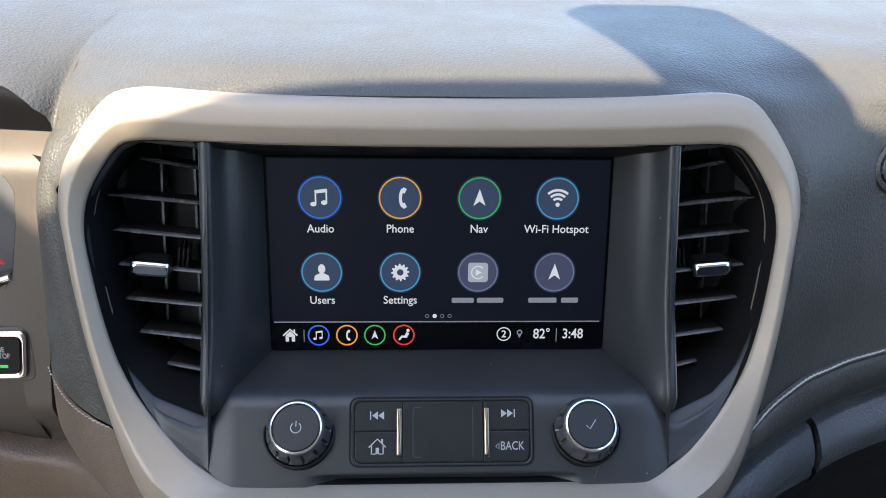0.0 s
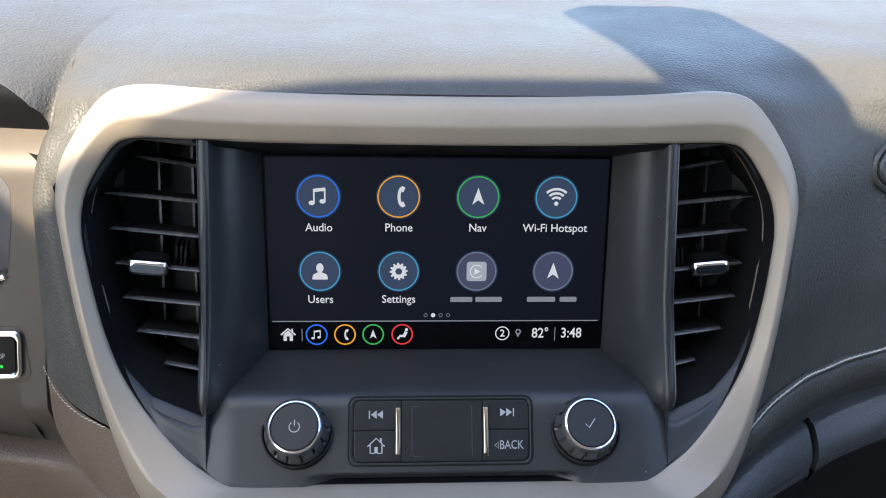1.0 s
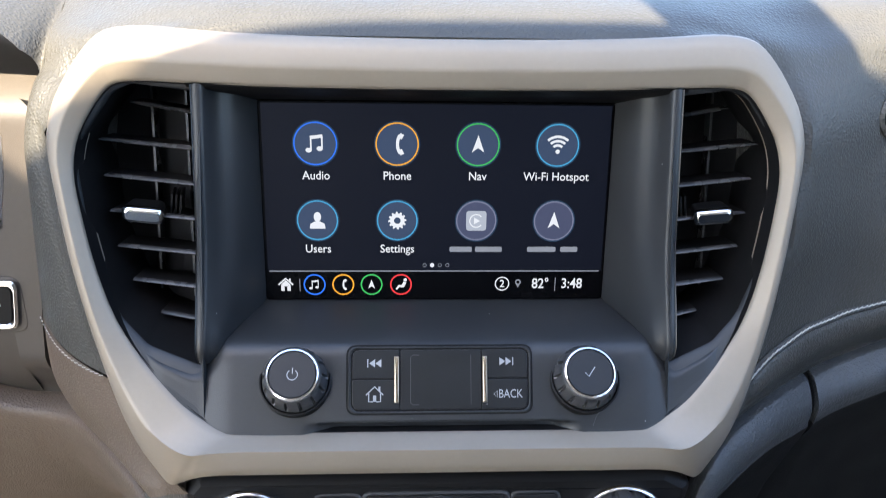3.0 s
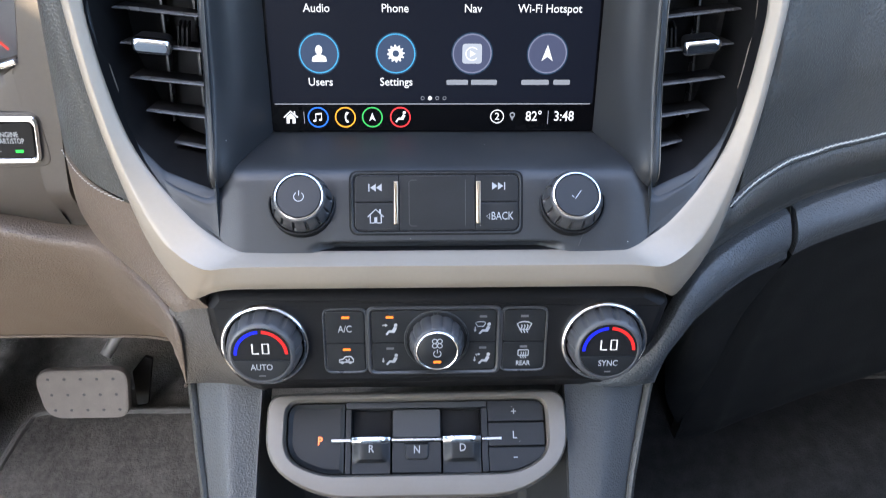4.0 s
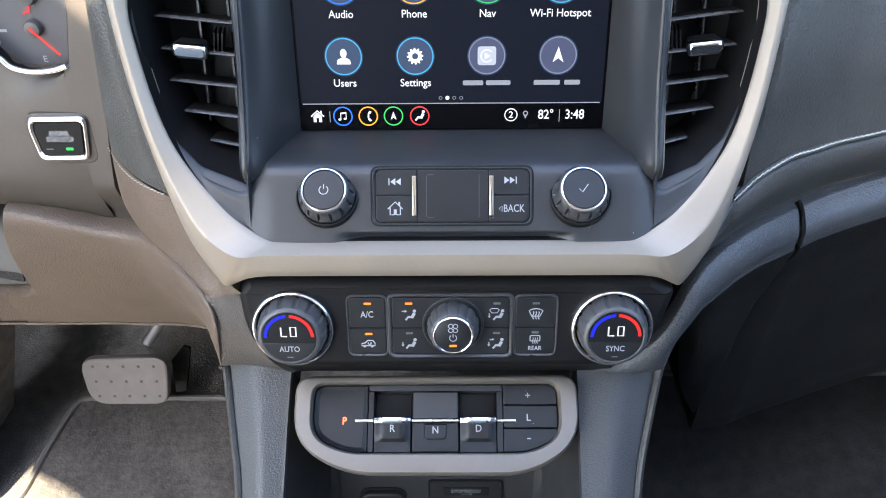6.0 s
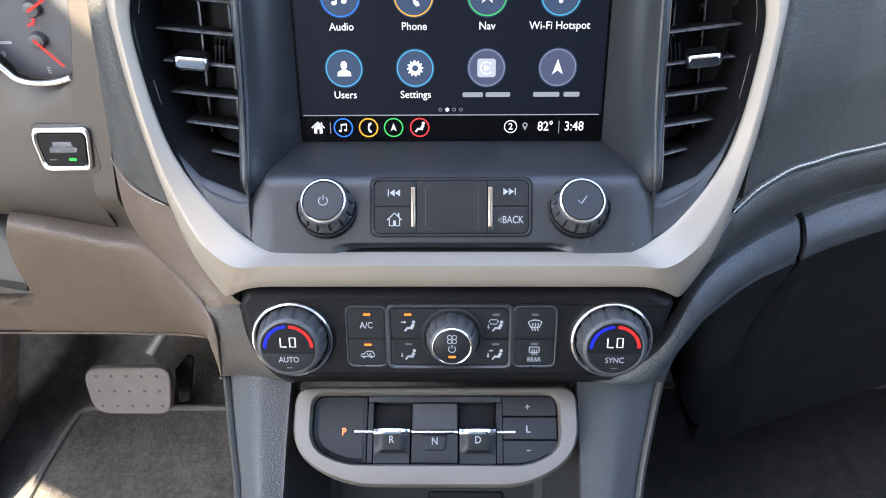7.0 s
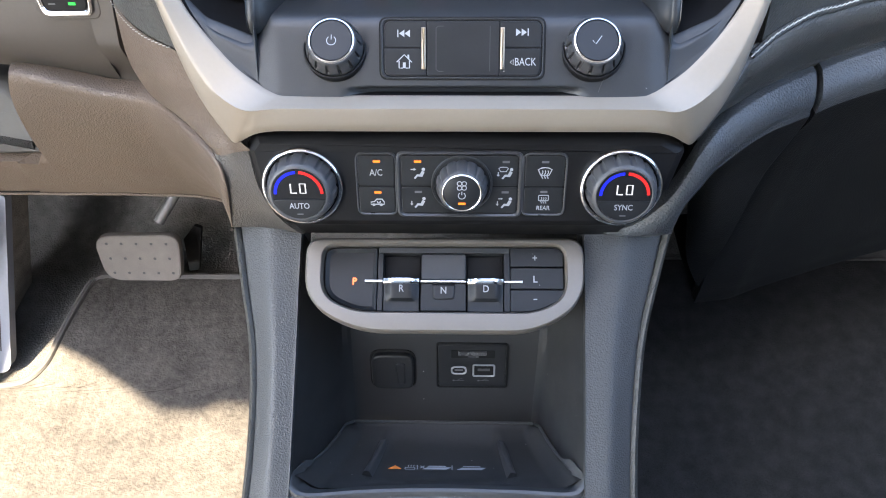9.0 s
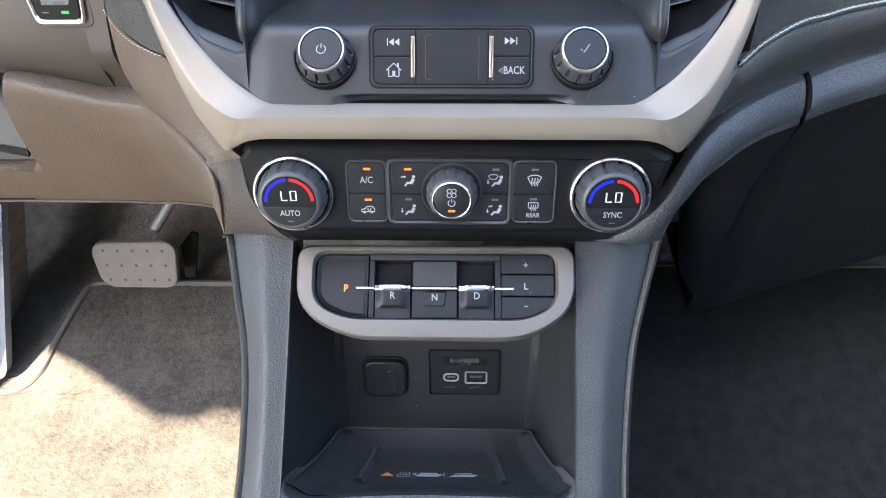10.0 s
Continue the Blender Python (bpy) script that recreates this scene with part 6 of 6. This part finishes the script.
for i in range(70):
    x = -0.2362 - 0.27 * (i / 69) ** 1.5
    low = knee_top(x)
    bowl = along([(0.2362, 0.7241), (0.2471, 0.7171), (0.258, 0.7105), (0.2684, 0.7057), (0.286, 0.7031), (0.51, 0.705)], -x)
    lip = along([(0.2362, 0.7279), (0.2425, 0.7260), (0.2562, 0.7246), (0.2668, 0.7272), (0.2728, 0.7331), (0.283, 0.745), (0.300, 0.760), (0.51, 0.80)], -x)
    row = [(x, trim_y(x, low) + 0.004, low - 0.004)] + [(x, trim_y(x, low + (bowl - low) * t), low + (bowl - low) * t) for t in (0, 0.2, 0.4, 0.6, 0.8, 0.94)]
    row += [(x, trim_y(x, bowl) + 0.0005, bowl), (x, trim_y(x, bowl) + 0.0030, bowl * 0.65 + lip * 0.35), (x, trim_y(x, bowl) + 0.0070, bowl * 0.1 + lip * 0.9), (x, trim_y(x, bowl) + 0.036, lip)]
    rows.append(row)
loft(bm, rows, False)
part("panel", bm, TRIM, panel, "trim below the gauges with a dished edge", angle=40)

gauge = thing("gauge_cluster", pose(0, 0, 0), "fuel gauge with a red needle behind a chrome-edged opening", "gauge")
bm = prism(rrect(-0.50, 0.70, -0.222, 0.793, 0.004), 0, 0.002)
part("dial", bm, GAUGE, gauge, "black dial face", m=Matrix(((1, 0, 0, 0), (0, 0, -1, 0.4040), (0, 1, 0, 0), (0, 0, 0, 1))))
rimline = smooth_line([(-0.340, 0.3915, 0.795), (-0.300, 0.3910, 0.760), (-0.2830, 0.3905, 0.745), (-0.2728, 0.3900, 0.7331), (-0.2668, 0.3895, 0.7272), (-0.2562, 0.3890, 0.7246), (-0.2425, 0.3885, 0.7258), (-0.2325, 0.3880, 0.7288)], 6)
part("chrome_rim", tube(rimline, 0.0020, 10), CHROME, gauge, "curved chrome rim")
bm = bmesh.new()
loft(bm, [[(x, y + 0.001, z) for x, y, z in rimline], [(x - 0.004, y + 0.036, z - 0.004) for x, y, z in rimline]], False)
part("tunnel", bm, DEEP, gauge)
GM = Matrix(((1, 0, 0, -0.2523), (0, 0, -1, 0.4020), (0, 1, 0, 0.7477), (0, 0, 0, 1)))
for c, tip in (((0, 0), (0.0131, -0.0157)), ((0.0026, 0.0194), (0.0136, 0.0260))):
    part("hub", lathe([(0.0054, 0), (0.0052, 0.003), (0.0044, 0.0042), (0.002, 0.0046)], c, n=32), GRIP, gauge, m=GM)
    d = (Vector(tip) - Vector(c)).normalized() * 0.0016
    part("needle", stroke([(c[0] - d.x, c[1] - d.y), tip], 0.0014, 0.0048), G_NEEDLE, gauge, "lit red needle", m=GM)
words("letter", "E", 0.0058, (0.0006, -0.0200), 0.0004, INK, gauge, bold=0.01).matrix_local = GM
words("digit", "9", 0.0054, (-0.0246, -0.0092), 0.0004, INK, gauge, bold=0.01).matrix_local = GM
part("tick", stroke([(-0.0001 + 0.0002, -0.0245 + 0.0013), (-0.0001 - 0.0001, -0.0245 - 0.0013)], 0.0008, 0.0004), G_NEEDLE, gauge, m=GM)
part("printed_bar", fill(rrect(-0.0212 - 0.0045, -0.0016 - 0.0010, -0.0212 + 0.0040, -0.0016 + 0.0008, 0.0003), 0.0004), INK, gauge, m=GM)
part("seat_belt_lamp", sitter((-0.0014, 0.0105), 0.0036, 0.0004), G_RED, gauge, "small lit red warning sign", m=GM)

start = thing("start_button", Matrix.Translation((-0.2470, trim_y(-0.247, 0.6815) - 0.0005, 0.6815)) @ face(0, 0, 0, 0.10), "black engine start button in a chrome frame, its lamp lit green", "button")
part("mount", prism(rrect(-0.0218, -0.0168, 0.0196, 0.0178, 0.008, 8), -0.004, 0.0009, 0.0009), TRIM, start)
O = rpoly([(-0.0188, 0.0156, 0.005), (-0.0198, 0.0070, 0.012), (-0.0172, -0.0140, 0.006), (0.0145, -0.0136, 0.006), (0.0180, 0.0120, 0.012), (0.0165, 0.0158, 0.005)], 8)
I = rpoly([(-0.0160, 0.0122, 0.003), (-0.0168, 0.0060, 0.010), (-0.0148, -0.0108, 0.005), (0.0122, -0.0106, 0.005), (0.0150, 0.0100, 0.010), (0.0138, 0.0122, 0.003)], 8)
part("chrome_frame", frame_ring(O, I, -0.001, 0.0042, 0.0012), CHROME, start, "polished chrome frame")
cap = part("cap", prism(inset(I, 0.0004), -0.001, 0.0030, 0.0006), BLACK, start)
words("lettering", "ENGINE", 0.0046, (-0.0010, 0.0046), 0.0030, INK, cap, 0.75, bold=0.012)
words("lettering", "START/STOP", 0.0046, (-0.0012, 0.0006), 0.0030, INK, cap, 0.68, bold=0.012)
part("lamp", fill(rrect(0.0010, -0.0066, 0.0056, -0.0048, 0.0004), 0.0030), G_LAMP, cap, "lit green lamp")
part("lamp_off", fill(rrect(-0.0118, -0.0062, -0.0072, -0.0054, 0.0003), 0.0030), INK_DIM, cap)

# knee bolster
knee = thing("knee_bolster", pose(0, 0, 0), "grained knee panel under the dashboard, warmed in colour for bounced sun", "dash panel")
RIDGE = [(-0.307, 0.386, 0.6265), (-0.290, 0.3835, 0.6245), (-0.268, 0.382, 0.6195), (-0.2435, 0.381, 0.6135), (-0.224, 0.378, 0.6125), (-0.2047, 0.3665, 0.6150), (-0.1760, 0.3360, 0.6170), (-0.1530, 0.3105, 0.6145), (-0.1453, 0.3030, 0.6040), (-0.1473, 0.3050, 0.5810), (-0.1530, 0.3115, 0.5510)]
FOOT = [(-0.350, 0.458, 0.459), (-0.325, 0.458, 0.459), (-0.300, 0.458, 0.459), (-0.272, 0.458, 0.458), (-0.250, 0.458, 0.458), (-0.232, 0.457, 0.457), (-0.2120, 0.447, 0.462), (-0.1920, 0.418, 0.480), (-0.1750, 0.380, 0.505), (-0.1630, 0.342, 0.529), (-0.1545, 0.3135, 0.5490)]
bm = bmesh.new()
rows = []
for i in range(81):
    t = i / 80
    p, q = level(t, RIDGE), level(t, FOOT)
    k = min(1, (p - q).length / 0.12)
    out = Vector((-0.25, -1, 0)).normalized() * k
    row = [p + Vector((0, 0.020, 0.001)) * k, p + Vector((0, 0.003, 0.0005)) * k, p + Vector((0, -0.0025, -0.003)) * k]
    row += [p.lerp(q, 0.10) + out * 0.0075, p.lerp(q, 0.22) + out * 0.0105, p.lerp(q, 0.42) + out * 0.0105, p.lerp(q, 0.68) + out * 0.007, p.lerp(q, 0.92) + out * 0.002, q, q + Vector((0, 0.004, -0.004)) * k, q + Vector((0, 0.03, -0.001)), q + Vector((0, 0.16, 0.02))]
    rows.append(smooth_line([tuple(r) for r in row], 3))
# the free end beside the column turns in
first = [Vector(r) for r in rows[0]]
turn = [step(0.510, 0.535, r.z) for r in first]
rows = [[tuple(r + Vector((0.012, 0.035, 0)) * k + Vector((-0.030, 0.0015, 0)) * (1 - k)) for r, k in zip(first, turn)], [tuple(r + Vector((-0.0008, 0.004, 0)) * k + Vector((-0.010, 0.0005, 0)) * (1 - k)) for r, k in zip(first, turn)]] + rows
loft(bm, rows, False)
part("panel", bm, PAD_WARM, knee, "grained grey skin, bounced sun put into its warm colour", angle=60)
part("edge_welt", tube([(-0.62, 0.4575, 0.4575)] + [tuple(level(k / 60, FOOT) + Vector((0, -0.0005, -0.0015))) for k in range(61)], 0.0012, 6), PAD_WARM, knee, "moulded lower edge")

column = thing("steering_column", pose(0, 0, 0), "dark grey lower shroud of the steering column", "steering column")
bm = bmesh.new()
low = rpoly([(-0.62, 0.585, 0.01), (-0.356, 0.580, 0.020), (-0.340, 0.556, 0.012), (-0.3360, 0.5180, 0.006), (-0.62, 0.5140, 0.01)][::-1], 5)
loft(bm, [[(x, y + (z - 0.54) * lean, z) for x, z in inset(low, g)] for y, g, lean in ((0.52, 0.0, 0), (0.446, 0.0, 0.35), (0.441, 0.004, 0.35), (0.4395, 0.012, 0.35))], True, True)
part("shroud", bm, SHROUD, column, "moulded grey shroud")
# Black sheet added in place of the shaded hollow behind the shroud.
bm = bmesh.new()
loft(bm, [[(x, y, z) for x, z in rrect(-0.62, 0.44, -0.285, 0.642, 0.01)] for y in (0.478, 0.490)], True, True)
part("void_sheet", bm, DEEP, column, "black sheet standing for the shaded void behind the shroud")
bm = bmesh.new()
loft(bm, [[(x, 0.470, 0.5150), (x, 0.4420, 0.5145), (x, 0.4360, 0.5105), (x, 0.4385, 0.5000), (x, 0.4535, 0.4700), (x, 0.4590, 0.4595), (x, 0.470, 0.4570), (x, 0.62, 0.476)] for x in (-0.62, -0.50, -0.40, -0.333)], False)
part("lower_bolster", bm, PAD_WARM, knee, "grained strip under the column")

# pedal, mat, sill
pedal = thing("brake_pedal", Matrix.Translation((-0.3838, 0.585, 0.2620)) @ face(0, 0, 0, 0.28), "worn grey rubber brake pedal with small studs", "pedal")
O = rpoly([(-0.0570, 0.0200, 0.020), (-0.0500, -0.0420, 0.024), (0.0430, -0.0420, 0.018), (0.0500, 0.0225, 0.018)], 8)
part("pad", prism(O, -0.009, 0.0, 0.003), PEDAL, pedal)
for i in range(5):
    for j in range(3):
        c = (-0.040 + 0.018 * i + (0.001 * j), 0.010 - 0.0200 * j)
        part("stud", lathe([(0.0019, -0.002), (0.0019, 0.0002), (0.0012, 0.0005)], c, 10), GLOSS, pedal)
bm = tube([(0.020, 0.030, -0.018), (0.040, 0.060, -0.035), (0.075, 0.140, -0.060), (0.080, 0.25, -0.05)], 0.0065, 10)
part("arm", bm, STEEL, pedal, "grey steel arm")
part("side_wedge", prism(rpoly([(0.036, -0.052, 0.002), (0.049, -0.050, 0.002), (0.061, 0.010, 0.003), (0.052, 0.013, 0.003), (0.036, -0.006, 0.002)], 4), -0.050, -0.044), DEEP, pedal, "thin black wedge beside the pad")


def mat_z(y):
    return 0.135 + 0.052 * step(0.32, 0.62, y)


MATL = smooth_line([(-0.640, 0.448), (-0.580, 0.4495), (-0.536, 0.455), (-0.5085, 0.462), (-0.494, 0.479), (-0.4876, 0.504), (-0.484, 0.526), (-0.477, 0.5615), (-0.4705, 0.594), (-0.464, 0.604), (-0.452, 0.607)], 8)
floor_mat = thing("floor_mat", pose(0, 0, 0), "dark grey carpet mat with piped edge, sunlit near the seat", "floor mat")


def mat_left(y):
    if y <= 0.4495:
        return -0.64
    for (xa, ya), (xb, yb) in zip(MATL, MATL[1:]):
        if ya <= y <= yb:
            return xa + (xb - xa) * (y - ya) / max(1e-6, yb - ya)
    return MATL[-1][0]


nx, ny = 90, 170
bm = bmesh.new()
rows = []
for j in range(ny):
    y = -0.20 + 0.807 * j / (ny - 1)
    l, r = mat_left(y), -0.205
    rows.append([(l + (r - l) * i / (nx - 1), y, mat_z(y) + 0.009 + 0.0018 * noise.noise((i * 0.16, j * 0.16, 1.7)) + 0.0011 * noise.noise((i * 0.6, j * 0.6, 4.2))) for i in range(nx)])
loft(bm, rows, False)
part("carpet_top", bm, MAT, floor_mat, "carpet pile")
edge = [(x, y, mat_z(y) + 0.010) for x, y in MATL + [(-0.40, 0.6075), (-0.33, 0.6075), (-0.205, 0.607)]]
part("piping", tube(edge, 0.0042, 8), PIPING, floor_mat, "stitched edge piping")
def sill_strip():
    """A flat trim strip running down beside the driver's carpet, with a rounded lower end and two grooves."""
    top, low = Vector((-0.4860, 0.550, 0.3764)), Vector((-0.5320, 0.475, 0.168))
    along_it = (top - low).normalized()
    out = Vector((1, 0, 0)).cross(along_it).normalized()
    if out.y > 0:
        out = -out
    side = along_it.cross(out).normalized()
    if side.x < 0:
        side = -side
    length = (top - low).length
    flat = rpoly([(0.0, 0.0, 0.018), (0.0, length, 0.002), (-0.062, length, 0.002), (-0.062, 0.0, 0.018)][::-1], 6)
    m = Matrix((side, along_it, out)).transposed().to_4x4()
    m.translation = low
    bm = prism(flat, -0.012, 0.004, 0.002)
    ob = part("door_sill", bm, SILL)
    ob.matrix_world = m
    tagged(ob, "pale blue-grey sill trim by the driver's door", "door sill", kind="structure")
    for u in (-0.009, -0.016):
        part("groove", stroke([(u, 0.03), (u, length - 0.01)], 0.0014, 0.0040), CARPET, ob)


sill_strip()

# ---- passenger's side ----
# Pile far darker than the driver's mat, in place of the footwell's shade.
far_mat = thing("floor_mat", pose(0, 0, 0), "carpet mat with piped edge, darkened for the passenger footwell's shade", "floor mat")
rows = []
for j in range(70):
    y = -0.15 + 0.80 * j / 69
    z = 0.125 + 0.06 * step(0.30, 0.64, y) + 0.55 * step(0.66, 0.95, y) + 0.0075
    rows.append([(0.165 + 0.475 * i / 29, y, z + 0.0012 * noise.noise((i * 0.5, j * 0.5, 7.1))) for i in range(30)])
part("carpet_top", loft(bmesh.new(), rows, False), CARPET, far_mat, "carpet pile, shade put into its dark colour")
part("piping", tube([rows[0][-1]] + [r[-1] for r in rows[::3]] + [rows[-1][-1]] + rows[-1][-2::-4], 0.0030, 8), MAT, far_mat, "stitched edge piping")

glove = thing("glovebox", pose(0, 0, 0), "dark grained glovebox lid with a rolled upper edge", "glovebox")
LID = [(0.2335, 0.3775, 0.6322), (0.256, 0.388, 0.6352), (0.304, 0.403, 0.642), (0.404, 0.430, 0.655), (0.80, 0.53, 0.70)]
bm = bmesh.new()
rows = []
for i in range(41):
    p = level((i / 40) ** 1.3, LID)
    c = p + Vector((0, -0.0126, -0.0211))
    k = 1 - step(0, 0.25, i / 40)
    row = [p + Vector((0, 0.020, 0.001)), p + Vector((0, 0.0015, 0))]
    row += [p.lerp(c, f) + Vector((0, -y, 0)) for f, y in ((0.06, 0.0006), (0.20, 0.0030), (0.42, 0.0048), (0.66, 0.0044), (0.86, 0.0022), (1.0, 0.0))]
    row += [c + Vector((-0.17 * (1 - short) * k, y, -0.001 - z)) for y, z, short in TAIL[:-1]]
    row += [c + Vector((-0.024 * k, y, -z)) for y, z in ((0.030, 0.185), (0.034, 0.220), (0.045, 0.229), (0.15, 0.226))]
    rows.append(smooth_line([tuple(r) for r in row], 3))
rows.insert(0, [(x, y + 0.012, z) for x, y, z in rows[0]])
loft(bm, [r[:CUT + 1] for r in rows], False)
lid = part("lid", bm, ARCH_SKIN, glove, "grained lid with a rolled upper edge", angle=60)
# The lid's lower face gets the dark copy, as shade under its roll.
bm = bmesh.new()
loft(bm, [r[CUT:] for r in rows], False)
part("lower_lid", bm, GLOVE_SHADE, lid, "lower face of the lid, shade put into its colour", angle=60)

air = thing("dash_vent", pose(0.2405, 0.3955, 0.790), "dark oval side vent set into the dashboard", "air vent")
V = Matrix.Rotation(math.radians(22), 4, "Z") @ face(0, 0, 0, 0.32)
O = [(0.034 + 0.034 * math.cos(a * math.pi / 16), 0.0155 * math.sin(a * math.pi / 16)) for a in range(32)]
part("collar", frame_ring(inset(O, -0.003), O, -0.010, 0.0015, 0.0014), PAD, air, "padded lip round the vent", m=V)
part("rim", frame_ring(inset(O, 0.0006), inset(O, 0.0045), -0.012, 0.003, 0.0012), CONSOLE, air, "rounded black rim", m=V)
part("body", prism(inset(O, 0.002), -0.012, -0.003, 0.001), SLAT, air, m=V)
